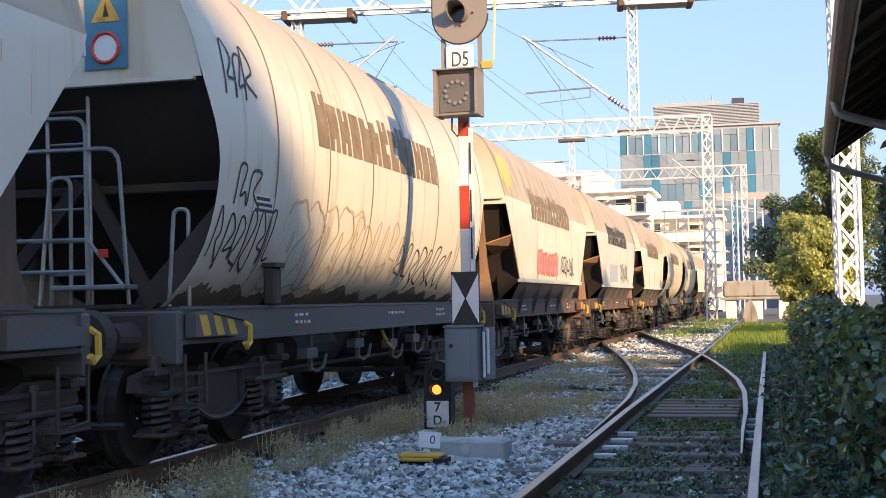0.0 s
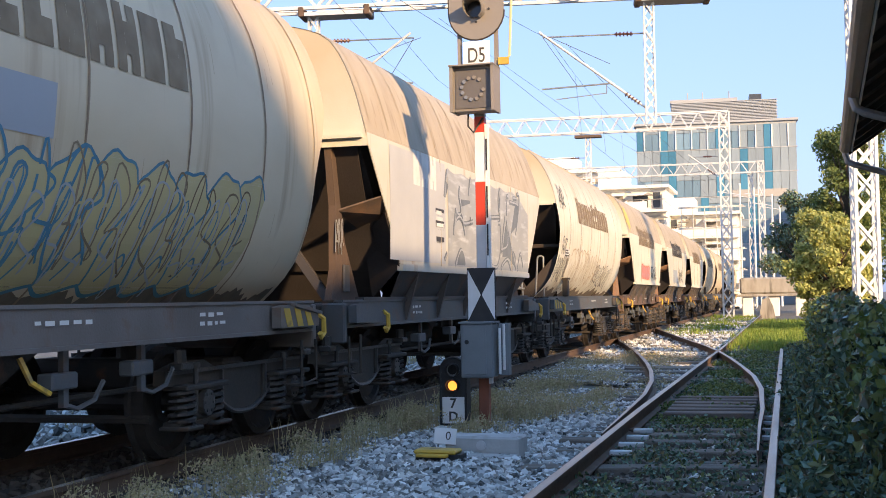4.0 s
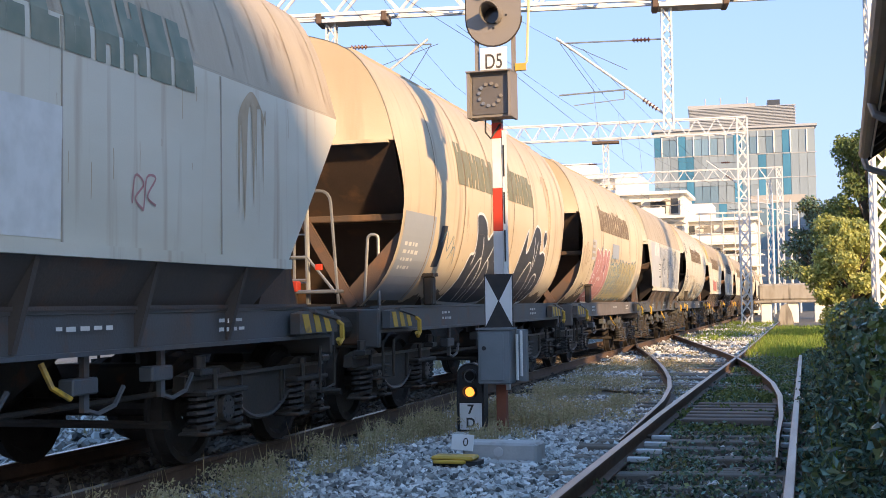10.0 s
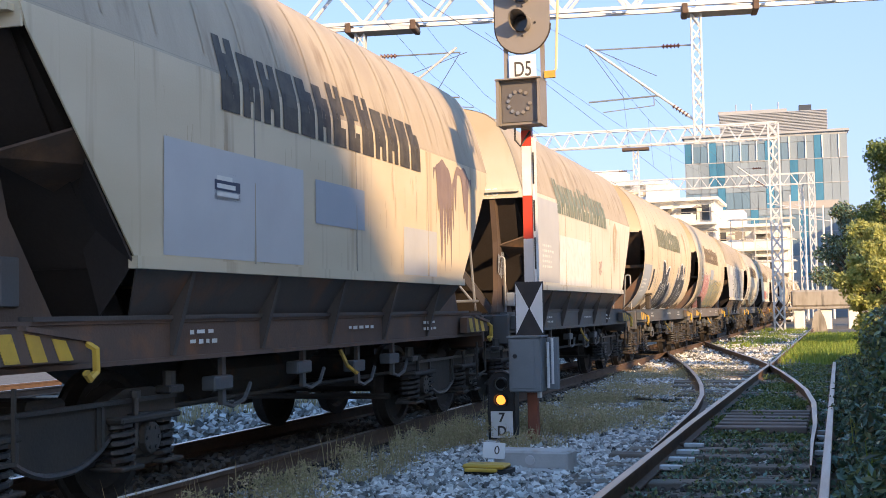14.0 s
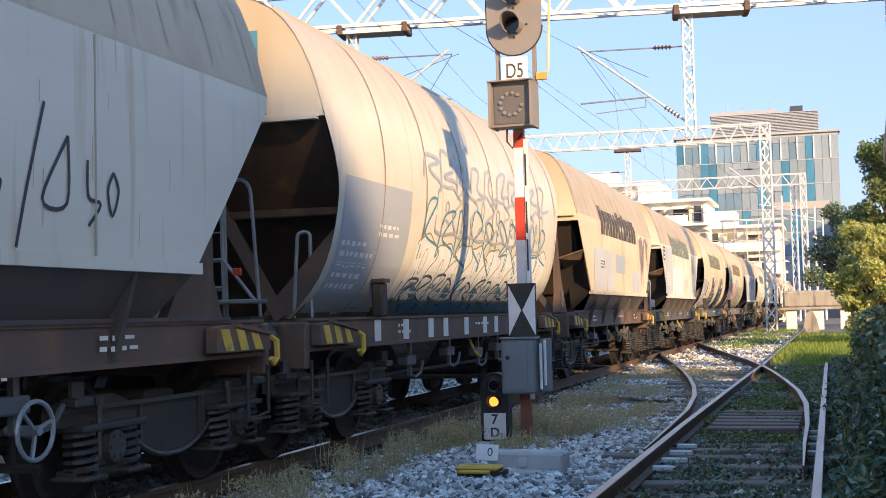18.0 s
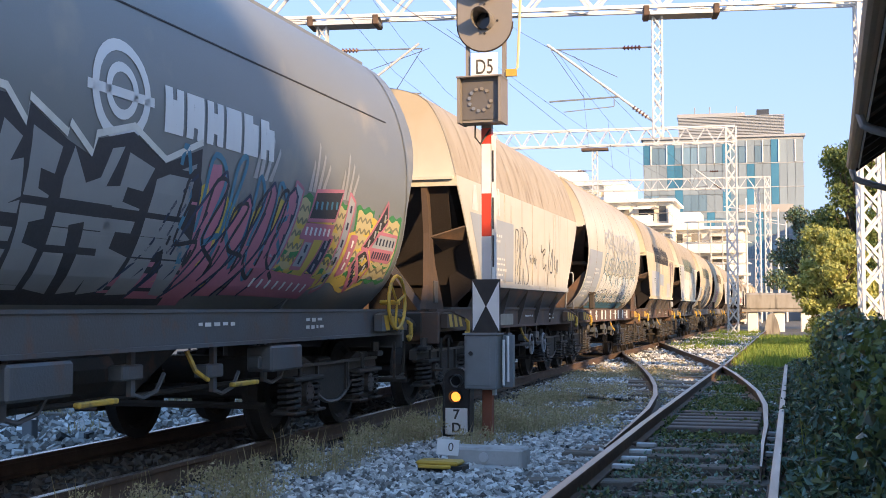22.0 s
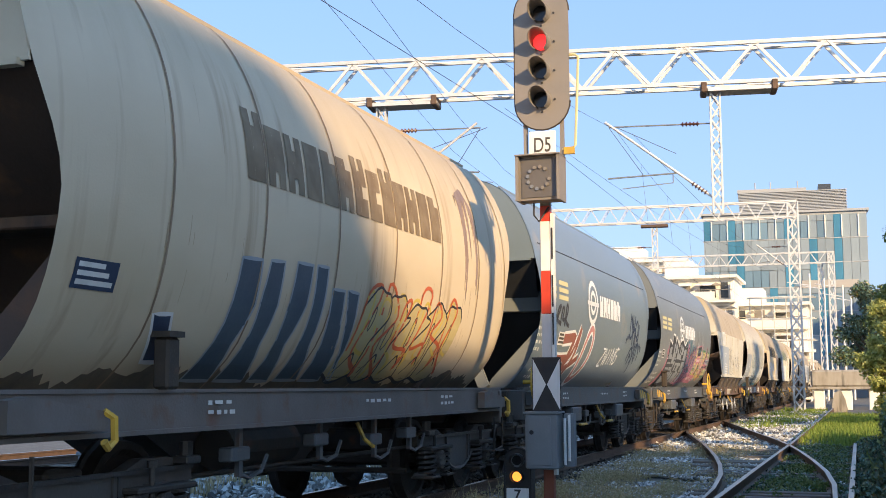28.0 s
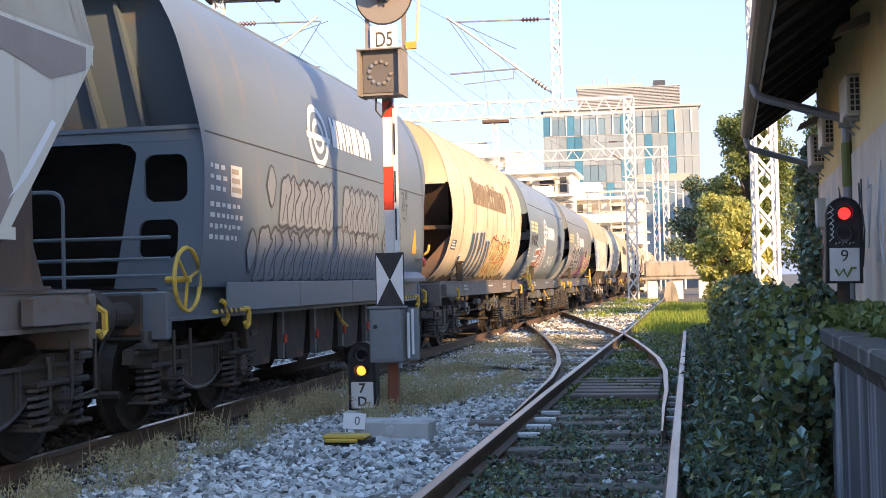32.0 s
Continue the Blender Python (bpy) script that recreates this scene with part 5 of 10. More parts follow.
def round_wagon(name, label, y0, tone, sill="sill", bog="under", rails=None, inner="inner", hazard=1, seams=True, half=None, sec_key="R", panel_z=3.12):
    half = half or HALF_R
    w = thing(name, label, "freight wagon", pose(TRACK_X, y0, 0), "wagons of the train")
    part("body", lambda bm: shell(bm, half, end_round), tone, w, key=f"body_{sec_key}", smooth=True)
    for sy in (-1, 1):
        def panel(bm, sy=sy):
            top = [q for q in half if q[1] >= panel_z - 0.06]
            pts = [(a * 0.995, z) for a, z in top] + [(-a * 0.995, z) for a, z in reversed(top[:-1])]
            bm_prism(bm, pts, "y", sy * (BODY + 0.29), sy * (BODY + 0.31))
        part("end_panel", panel, tone, w, key=f"end_panel_{sec_key}_{sy}")
        part("end_lip", lambda bm, sy=sy: bm_box(bm, -1.38, 1.38, min(sy * 4.90, sy * 4.97), max(sy * 4.90, sy * 4.97), panel_z - 0.06, panel_z - 0.02), tone, w, key=f"end_lip_{sec_key}_{sy}")
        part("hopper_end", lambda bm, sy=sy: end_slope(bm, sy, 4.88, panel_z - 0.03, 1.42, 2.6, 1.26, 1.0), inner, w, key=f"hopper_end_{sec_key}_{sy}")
        z0, z1 = (2.38, 2.66) if inner == "inner_dark" else (2.25, 2.33)
        part("end_stiffener", lambda bm, sy=sy: bm_box(bm, -1.42, 1.42, min(sy * 3.85, sy * 4.25), max(sy * 3.85, sy * 4.25), z0, z1, 0.012), "slate" if inner == "inner_dark" else inner, w, key=f"end_stiffener_{z0}_{sy}")
        plate_tone = {"inner_dark": "slate", "bin_dark": "bin_dark"}.get(inner, "rustsill")
        for sx in (-1, 1):
            part("end_brace", lambda bm, sx=sx, sy=sy: bm_bar(bm, (sx * 0.04, sy * 4.25, 2.36), (sx * (0.56 if plate_tone == "slate" else 0.80), sy * 4.52, 1.27), 0.17 if plate_tone == "slate" else 0.12, 0.05, (0, 1, 0)), plate_tone, w, key=f"end_brace_{plate_tone}_{sx}_{sy}")
            part("end_saddle", lambda bm, sx=sx, sy=sy: bm_prism(bm, [(sx * 0.58, 1.27), (sx * 0.66, 1.40), (sx * 1.375, 2.14)] + [(sx * (a - 0.012), z) for a, z in reversed(half) if z < 2.12], "y", sy * 4.46, sy * 4.50), plate_tone, w, "crescent saddle plate under the body end", key=f"end_saddle_{plate_tone}_{sec_key}_{sx}_{sy}")
    if seams:
        for k, y in enumerate((-3.45, -2.1, -0.7, 0.7, 2.1, 3.45)):
            part("weld_seam", lambda bm: ring_band(bm, half, 0, 0.026, 0.006), "seam" if tone in ("cream", "pale", "beige") else tone, w, at=pose(0, y, 0), key=f"weld_seam_{sec_key}")
    part("end_rim", lambda bm: [ring_band(bm, [(a, z) for a, z in half], 0, 0.05, 0.01)], tone, w, at=pose(0, 4.58, 0), key=f"end_rim_{sec_key}")
    roof_gear(w, tone)
    underframe(w, sill, bog, hazard)
    part("lower_chute", lambda bm: bm_prism(bm, [(-2.5, 1.2), (2.5, 1.2), (1.1, 0.55), (-1.1, 0.55)], "x", -0.55, 0.3), "under", w, key="lower_chute")
    part("lamp_bracket", lambda bm: (bm_box(bm, 1.24, 1.36, -3.3, -3.14, 1.27, 1.62, 0.02), bm_box(bm, 1.22, 1.38, -3.32, -3.12, 1.62, 1.66)), "under", w, key="lamp_bracket")
    for r in rails or ():
        handrails(w, r, "tin")
    return w


def angular_wagon(name, label, y0, tone, roof="roofdust", sill="sill", bog="under", rails=None, inner="inner", hazard=1, fold=True):
    w = thing(name, label, "freight wagon", pose(TRACK_X, y0, 0), "wagons of the train")
    for sx in (-1, 1):
        def side(bm, sx=sx):
            pts = [q for q in HALF_A if q[1] <= 3.1]
            rings = []
            for k in range(9):
                t = -1 + k / 4
                rings.append([bm.verts.new((a * sx, t * end_angular(z), z)) for a, z in pts])
            for r, s in zip(rings, rings[1:]):
                for i in range(len(pts) - 1):
                    bm.faces.new((r[i], r[i + 1], s[i + 1], s[i]))
            thicken(bm, 0.012)
        part("side_panel", side, tone, w, key=f"side_panel_{sx}")
        part("fold_strip", lambda bm, sx=sx: bm_box(bm, sx * 1.43, sx * 1.4405, -4.75, 4.75, 3.07, 3.082), "ink_grey", w, key=f"fold_strip_{sx}")
        part("bottom_flange", lambda bm, sx=sx: bm_box(bm, sx * 1.40, sx * 1.47, -3.6, 3.6, 1.60, 1.68), tone, w, key=f"bottom_flange_{sx}")
        for k, y in enumerate((-1.9, 0.2, 2.3)):
            part("panel_joint", lambda bm, sx=sx: bm_box(bm, sx * 1.448, sx * 1.456, -0.008, 0.008, 1.68, 3.05), "ink_grey", w, at=pose(0, y, 0), key=f"panel_joint_{sx}")
        part("hopper_side", lambda bm, sx=sx: (bm.faces.new([bm.verts.new(p) for p in ((sx * 1.42, -3.55, 1.62), (sx * 1.42, 3.55, 1.62), (sx * 1.02, 3.1, 1.0), (sx * 1.02, -3.1, 1.0))]), thicken(bm, 0.012)), "hopper", w, key=f"hopper_side_{sx}")
        part("hopper_rail", lambda bm, sx=sx: bm_box(bm, sx * 1.17, sx * 1.27, -4.4, 4.4, 1.27, 1.30), "hopper", w, key=f"hopper_rail_{sx}")
        for y in (-2.8, -1.4, 0.0, 1.4, 2.8):
            part("hopper_rib", lambda bm, sx=sx: bm_prism(bm, [(sx * 1.43, 1.61), (sx * 1.36, 1.61), (sx * 1.05, 1.02), (sx * 1.26, 1.02)], "y", -0.025, 0.025), "hopper", w, at=pose(0, y, 0), key=f"hopper_rib_{sx}")
    part("roof", lambda bm: shell(bm, [q for q in HALF_A if q[1] >= 3.05], lambda z: 4.75), roof, w, "dust-browned curved roof", key="roof_A", smooth=True)
    for k in range(15):
        part("roof_rib", lambda bm: ring_band(bm, [q for q in HALF_A if q[1] >= 3.12], 0, 0.03, 0.005), roof, w, at=pose(0, -4.55 + 0.65 * k, 0), key="roof_rib")
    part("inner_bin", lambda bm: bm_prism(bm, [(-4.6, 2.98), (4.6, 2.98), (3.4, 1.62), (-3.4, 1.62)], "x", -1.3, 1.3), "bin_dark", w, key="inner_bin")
    for sy in (-1, 1):
        def panel(bm, sy=sy):
            top = [q for q in HALF_A if q[1] >= 2.9]
            pts = [(a * 0.995, z) for a, z in top] + [(-a * 0.995, z) for a, z in reversed(top[:-1])]
            bm_prism(bm, pts, "y", sy * 4.72, sy * 4.74)
        part("end_panel", panel, tone, w, key=f"end_panel_A_{sy}")
        part("end_lip", lambda bm, sy=sy: bm_box(bm, -1.4, 1.4, min(sy * 4.72, sy * 4.80), max(sy * 4.72, sy * 4.80), 3.0, 3.04), tone, w, key=f"end_lip_A_{sy}")
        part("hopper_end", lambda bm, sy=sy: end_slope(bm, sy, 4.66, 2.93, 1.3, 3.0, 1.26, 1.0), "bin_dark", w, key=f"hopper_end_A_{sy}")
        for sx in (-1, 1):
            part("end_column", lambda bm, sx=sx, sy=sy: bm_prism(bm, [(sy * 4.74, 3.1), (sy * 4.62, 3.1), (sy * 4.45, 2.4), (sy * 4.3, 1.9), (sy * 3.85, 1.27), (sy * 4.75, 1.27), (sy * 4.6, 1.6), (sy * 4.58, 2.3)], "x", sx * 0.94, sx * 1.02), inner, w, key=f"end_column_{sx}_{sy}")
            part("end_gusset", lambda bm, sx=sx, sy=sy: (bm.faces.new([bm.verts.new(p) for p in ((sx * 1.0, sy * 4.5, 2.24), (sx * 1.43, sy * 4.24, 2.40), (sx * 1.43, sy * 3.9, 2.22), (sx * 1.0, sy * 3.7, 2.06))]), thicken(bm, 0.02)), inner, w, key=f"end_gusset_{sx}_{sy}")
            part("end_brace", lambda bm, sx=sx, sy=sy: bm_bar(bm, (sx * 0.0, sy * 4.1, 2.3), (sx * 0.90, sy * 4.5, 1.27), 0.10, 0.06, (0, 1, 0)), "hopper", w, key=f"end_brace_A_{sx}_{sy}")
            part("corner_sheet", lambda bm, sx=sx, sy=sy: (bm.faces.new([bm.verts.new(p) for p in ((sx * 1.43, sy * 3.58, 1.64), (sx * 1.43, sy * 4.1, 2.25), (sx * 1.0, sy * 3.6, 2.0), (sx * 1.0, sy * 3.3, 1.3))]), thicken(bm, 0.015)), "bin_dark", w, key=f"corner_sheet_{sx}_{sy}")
    roof_gear(w, roof, 4.30)
    underframe(w, sill, bog, hazard, 1.22)
    part("lower_chute", lambda bm: bm_prism(bm, [(-2.5, 1.2), (2.5, 1.2), (1.1, 0.55), (-1.1, 0.55)], "x", -0.55, 0.3), "under", w, key="lower_chute")
    for r in rails or ():
        handrails(w, r, "tin", False)
    return w


TRAIN = []
TRAIN.append(angular_wagon("hopper_wagon", "cream angular grain hopper wagon with yellow-streaked end", 25.0, "cream", sill="rustsill", bog="rustgear", inner="rustinner"))
TRAIN.append(angular_wagon("hopper_wagon", "pale angular grain hopper wagon with dark name blocks", 36.3, "pale", sill="rustsill", bog="rustgear", inner="rustinner"))
TRAIN.append(angular_wagon("hopper_wagon", "cream angular grain hopper wagon with dusty roof", 47.6, "cream", sill="rustsill", bog="rustgear", inner="rustinner"))
for y in (58.9, 70.2, 92.8):
    TRAIN.append(round_wagon("grain_wagon", "dusty beige round-bodied grain wagon far along the train", y, "beige", bog="rustgear"))
TRAIN.append(angular_wagon("hopper_wagon", "dusty angular grain hopper wagon far along the train", 81.5, "cream", bog="rustgear"))
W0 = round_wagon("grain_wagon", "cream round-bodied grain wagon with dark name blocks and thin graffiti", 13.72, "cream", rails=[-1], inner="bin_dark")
W1 = angular_wagon("hopper_wagon", "pale angular hopper wagon with silver graffiti mural and dusty roof", 2.35, "pale", hazard=2)
W2 = round_wagon("grain_wagon", "beige round-bodied grain wagon with pink and yellow graffiti", -8.55, "beige", sill="dustsill", hazard=1)
W3 = round_wagon("grain_wagon", "beige round-bodied grain wagon with grey-brown flame graffiti", -20.0, "beige", rails=[-1])
W4 = angular_wagon("hopper_wagon", "cream angular hopper wagon with faded green name blocks", -31.4, "cream", rails=[-1])
W5 = angular_wagon("hopper_wagon", "rust-streaked cream angular hopper wagon with grey patches", -42.76, "beige", sill="rustsill")
W6 = round_wagon("grain_wagon", "pale round-bodied grain wagon with blue and white graffiti", -54.1, "pale", sill="rustsill", rails=[-1])
W7 = angular_wagon("hopper_wagon", "pale angular hopper wagon with blue patch on a rusty frame", -64.95, "pale", sill="rustsill")
W8 = round_wagon("grain_wagon", "slate grey round-bodied grain wagon with bright graffiti", -77.1, "slate", sill="sill", inner="inner_dark", seams=False)
def lengthen(w, by):
    """Moves a wagon's leading end forwards, leaving its bogies where they are."""
    for ob in [c for c in w.children_recursive if c.type == "MESH"]:
        chain, m = ob, Matrix.Identity(4)
        skip = False
        while chain != w:
            skip = skip or any(s in chain.name for s in ("bogie", "wheel", "axle", "spring", "brake"))
            m = chain.matrix_basis @ m
            chain = chain.parent
        ys = [(m @ v.co).y for v in ob.data.vertices]
        if skip or not ys or max(ys) < 4.2:
            continue
        ob.data = ob.data.copy()
        whole = min(ys) > 3.7
        for v, y in zip(ob.data.vertices, ys):
            if whole or y > 4.15:
                v.co += m.to_3x3().inverted() @ Vector((0, by, 0))


lengthen(W8, 0.58)
W9 = round_wagon("grain_wagon", "slate grey round-bodied grain wagon with white ring emblem", -88.3, "slateblue", sill="sill", inner="inner_dark", seams=False)
W10 = round_wagon("grain_wagon", "cream round-bodied grain wagon with navy and orange graffiti", -99.5, "beige", sill="dustsill", bog="dustgear", hazard=2)
W11 = round_wagon("grain_wagon", "blue-grey grain wagon with skirt panels and black outline graffiti", -111.35, "midgrey", sill="midgrey", inner="midgrey", half=HALF_L, sec_key="L", hazard=0, seams=False)
W12 = angular_wagon("hopper_wagon", "pale angular hopper wagon with brown camouflage paint on a grey-brown frame", -122.75, "pale", sill="dustsill", bog="under", hazard=2)
TRAIN += [W0, W1, W2, W3, W4, W5, W6, W7, W8, W9, W10, W11, W12]

# ---- signals and lineside things ----
SIG = Vector((-3.33, 13.6, 0))


def oval(w, z0, z1, n=14):
    r = w / 2
    p = []
    for k in range(n + 1):
        a = math.pi * k / n
        p.append((r * math.cos(a), z1 - r + r * math.sin(a)))
    for k in range(n + 1):
        a = math.pi + math.pi * k / n
        p.append((r * math.cos(a), z0 + r + r * math.sin(a)))
    return p


def hood(bm, r=0.105, deep=0.30):
    n = 16
    rings = []
    for k in range(n + 1):
        a = -0.35 * math.pi + 1.7 * math.pi * k / n
        d = deep * (0.35 + 0.65 * (0.5 + 0.5 * math.sin(a)))
        rings.append([bm.verts.new((q * math.cos(a), y, q * math.sin(a))) for q, y in ((r, 0), (r, -d), (r + 0.008, -d), (r + 0.008, 0))])
    for a, b in zip(rings, rings[1:]):
        for i in range(4):
            bm.faces.new((a[i], a[(i + 1) % 4], b[(i + 1) % 4], b[i]))


def disc(bm, r, y0, y1, n=18):
    bm_tube(bm, (0, y0, 0), (0, y1, 0), r, n)


def main_signal():
    s = thing("main_signal", "tall four-lamp railway signal, red lit, on a banded post", "railway signal", Matrix.Translation(SIG))
    bands = ((-0.3, 0.36, "postrust"), (0.36, 2.10, "galv"), (2.10, 2.59, "red"), (2.59, 3.16, "white"), (3.16, 3.34, "red"), (3.34, 4.2, "signal"))
    for a, b, m in bands:
        part("post_band", lambda bm: bm_box(bm, -0.058, 0.058, -0.05, 0.05, a, b, 0.006), m, s)
    part("post_rail", lambda bm: bm_box(bm, 0.064, 0.098, -0.06, 0.03, 0.3, 3.25), "white", s, "white painted channel beside the post")
    for z in (1.75, 2.18, 2.72):
        part("channel_slot", lambda bm, z=z: bm_box(bm, 0.072, 0.090, -0.066, -0.060, z, z + 0.36), "black", s)
    board = part("identity_board", lambda bm: bm_box(bm, -0.165, 0.165, -0.085, -0.07, 1.0, 1.61), "black", s, "black and white board of four triangles")
    for sx in (-1, 1):
        part("white_triangle", lambda bm, sx=sx: bm_prism(bm, [(sx * 0.155, 1.02), (sx * 0.155, 1.59), (sx * 0.006, 1.305)], "y", -0.091, -0.087), "white", board)
    cab = part("cabinet", lambda bm: bm_box(bm, -0.20, 0.17, -0.30, -0.01, 0.38, 0.985, 0.015), "cabinet", s, "grey steel cable cabinet")
    part("cabinet_roof", lambda bm: bm_box(bm, -0.215, 0.185, -0.315, 0.0, 0.985, 1.005), "cabinet", cab)
    part("cabinet_door", lambda bm: bm_box(bm, -0.17, 0.10, -0.312, -0.300, 0.42, 0.95, 0.005), "cabinet", cab)
    part("cabinet_lock", lambda bm: bm_tube(bm, (-0.12, -0.33, 0.78), (-0.12, -0.31, 0.78), 0.025, 8), "black", cab)
    part("cable_pipe", lambda bm: (bm_tube(bm, (0.22, -0.16, 0.42), (0.22, -0.16, 0.93), 0.016, 8), bm_tube(bm, (0.26, -0.12, 0.46), (0.26, -0.12, 0.97), 0.016, 8)), "white", s)
    part("cable_duct", lambda bm: bm_box(bm, 0.20, 0.31, -0.10, 0.02, 0.40, 0.98), "cabinet", s)
    # route indicator box
    box = part("indicator_box", lambda bm: (bm_prism(bm, [(-0.24, 3.37), (0.24, 3.37), (0.24, 3.87), (-0.24, 3.87)], "y", -0.30, -0.05), bm_box(bm, -0.26, 0.26, -0.40, -0.05, 3.87, 3.885)), "signal", s, "square lamp indicator box with a ring of small lamps")
    part("box_face", lambda bm: bm_box(bm, -0.20, 0.20, -0.312, -0.302, 3.40, 3.84), "boxface", box)
    for x0, x1 in ((-0.255, -0.22), (0.22, 0.255)):
        part("box_cheek", lambda bm, x0=x0, x1=x1: bm_box(bm, x0, x1, -0.38, -0.05, 3.36, 3.88), "signal", box)
    for k in range(11):
        a = k * 2 * math.pi / 12 + 0.9
        part("small_lamp", lambda bm: disc(bm, 0.021, -0.02, 0.0, 10), "tin" if k in (3, 4, 5, 6, 7) else "signal", box, at=pose(0.125 * math.cos(a), -0.312, 3.62 + 0.125 * math.sin(a)), key="small_lamp")
    for sx in (-1, 1):
        part("frame_bar", lambda bm, sx=sx: bm_box(bm, sx * 0.215 - 0.022, sx * 0.215 + 0.022, -0.06, -0.01, 3.86, 4.55), "signal", s)
    part("cable_loop", lambda bm: bm_path(bm, [(-0.1, -0.15, 3.36), (-0.1, -0.16, 3.22), (-0.05, -0.12, 3.15), (0.0, -0.08, 3.24), (0.05, -0.07, 3.32)], 0.012, 6), "black", s)
    pl = part("name_plate", lambda bm: bm_box(bm, -0.165, 0.15, -0.10, -0.088, 3.86, 4.20, 0.004), "white", s, "white plate lettered D5")
    text_mesh("plate_text", "D5", 0.24, "ink_black", pl, pose(-0.005, -0.103, 4.03, 90, 0, 0) @ Matrix.Diagonal((0.72, 1, 1, 1)), bold=0.002)
    head = part("signal_head", lambda bm: bm_prism(bm, oval(0.64, 4.22, 5.92), "y", -0.10, -0.075), "signal", s, "tall rounded grey-brown signal plate")
    part("lamp_housing", lambda bm: bm_box(bm, -0.16, 0.16, -0.075, 0.18, 4.35, 5.80, 0.03), "signal", head)
    part("head_rim", lambda bm: bm_path(bm, [(x * 1.0, -0.088, z) for x, z in oval(0.65, 4.215, 5.925)], 0.012, 5), "under", head)
    for z, m in ((4.56, "lens_dark"), (4.90, "lens_dark"), (5.24, "lens_red"), (5.58, "lens_dark")):
        part("hood", hood, "signal", head, at=pose(0, -0.10, z), key="hood")
        part("lens", lambda bm: disc(bm, 0.092, -0.03, 0.0), m, head, "lit red lens" if m == "lens_red" else "", at=pose(0, -0.10, z), key="lens")
        for dx, dz in ((-0.13, 0.09), (0.15, 0.0), (0.0, -0.14)):
            part("bolt", lambda bm: disc(bm, 0.014, -0.01, 0.0, 8), "black", head, at=pose(dx, -0.10, z + dz), key="bolt")
    part("yellow_pipe", lambda bm: bm_path(bm, [(0.22, -0.05, 3.98), (0.34, -0.05, 3.98), (0.37, -0.05, 4.02), (0.42, -0.05, 5.05), (0.38, -0.05, 5.08), (0.30, -0.05, 5.08)], 0.017, 6), "ink_yellow", s, "bent yellow conduit pipe")
    part("pipe_clamp", lambda bm: bm_box(bm, 0.24, 0.36, -0.08, -0.03, 3.92, 4.0), "yellow", s)
    part("footing", lambda bm: bm_box(bm, -0.25, 0.25, -0.25, 0.25, -0.5, -0.18), "concrete", s)


def dwarf_signal(x, y, z, lit, lens, top_text, low_text, label, sway=0):
    s = thing("dwarf_signal", label, "railway signal", pose(x, y, z, 0, sway, 0), "dwarf signals")
    body = part("case", lambda bm: bm_prism(bm, [(0.155, 0), (0.155, 0.62)] + [(0.155 * math.cos(a), 0.62 + 0.155 * math.sin(a)) for a in np.linspace(0.2, math.pi - 0.2, 9)] + [(-0.155, 0.62), (-0.155, 0)], "y", -0.02, 0.16), "black", s)
    part("front_rim", lambda bm: bm_path(bm, [(0.15, -0.03, 0.0), (0.15, -0.03, 0.62)] + [(0.15 * math.cos(a), -0.03, 0.62 + 0.15 * math.sin(a)) for a in np.linspace(0.2, math.pi - 0.2, 9)] + [(-0.15, -0.03, 0.62), (-0.15, -0.03, 0.0)], 0.012, 5), "black", s)
    for k, zz in enumerate((0.63, 0.45)):
        on = k == lit
        part("lens_rim", lambda bm: bm_tube(bm, (0, -0.05, 0), (0, -0.02, 0), 0.078, 14), "cabinet" if not on else "black", s, at=pose(0, 0, zz), key="lens_rim")
        part("lens", lambda bm: disc(bm, 0.055, -0.06, -0.05, 14), lens if on else "lens_dark", s, "lit lamp" if on else "", at=pose(0, 0, zz), key="dwarf_lens")
        part("small_visor", lambda bm: hood(bm, 0.07, 0.10), "black", s, at=pose(0, -0.05, zz), key="small_visor")
    pl = part("number_plate_board", lambda bm: bm_box(bm, -0.13, 0.13, -0.042, -0.03, 0.02, 0.32, 0.004), "white", s, "white lettered plate")
    text_mesh("plate_text", top_text, 0.15, "ink_black", pl, pose(0, -0.047, 0.245, 90, 0, 0), bold=0.0 if top_text == "9" else 0.004)
    if low_text:
        text_mesh("plate_text", low_text, 0.15, "ink_black", pl, pose(0, -0.045, 0.095, 90, 0, 0), bold=0.004)
    part("foot", lambda bm: bm_box(bm, -0.05, 0.05, 0.02, 0.12, -0.42, 0.02), "under", s)
    return s


main_signal()
dwarf_signal(-3.68, 13.55, -0.17, 1, "lens_amber", "7", "D", "black dwarf signal with amber lamp and white plate")
d9 = dwarf_signal(1.37, 11.6, 1.17, 0, "lens_red", "9", "", "black dwarf signal with red lamp, scrawled over, on the platform edge", 1)
scr = part("spray_mark", lambda bm: [bm_path(bm, [(-0.13 + 0.02 * math.sin(k), -0.036, 0.38 + 0.05 * k), (-0.09, -0.036, 0.42 + 0.05 * k), (-0.12, -0.036, 0.45 + 0.05 * k)], 0.006, 4) for k in range(6)] + [bm_path(bm, [(-0.08 + 0.03 * k, -0.036, 0.35 + 0.015 * (k % 2)), (-0.065 + 0.03 * k, -0.036, 0.37)], 0.005, 4) for k in range(6)], "g_white", d9)
part("green_mark", lambda bm: bm_path(bm, [(-0.08, -0.046, 0.13), (-0.05, -0.046, 0.07), (-0.01, -0.046, 0.13), (0.02, -0.046, 0.06), (0.06, -0.046, 0.14), (0.1, -0.046, 0.14)], 0.012, 4), "grass_green", d9)

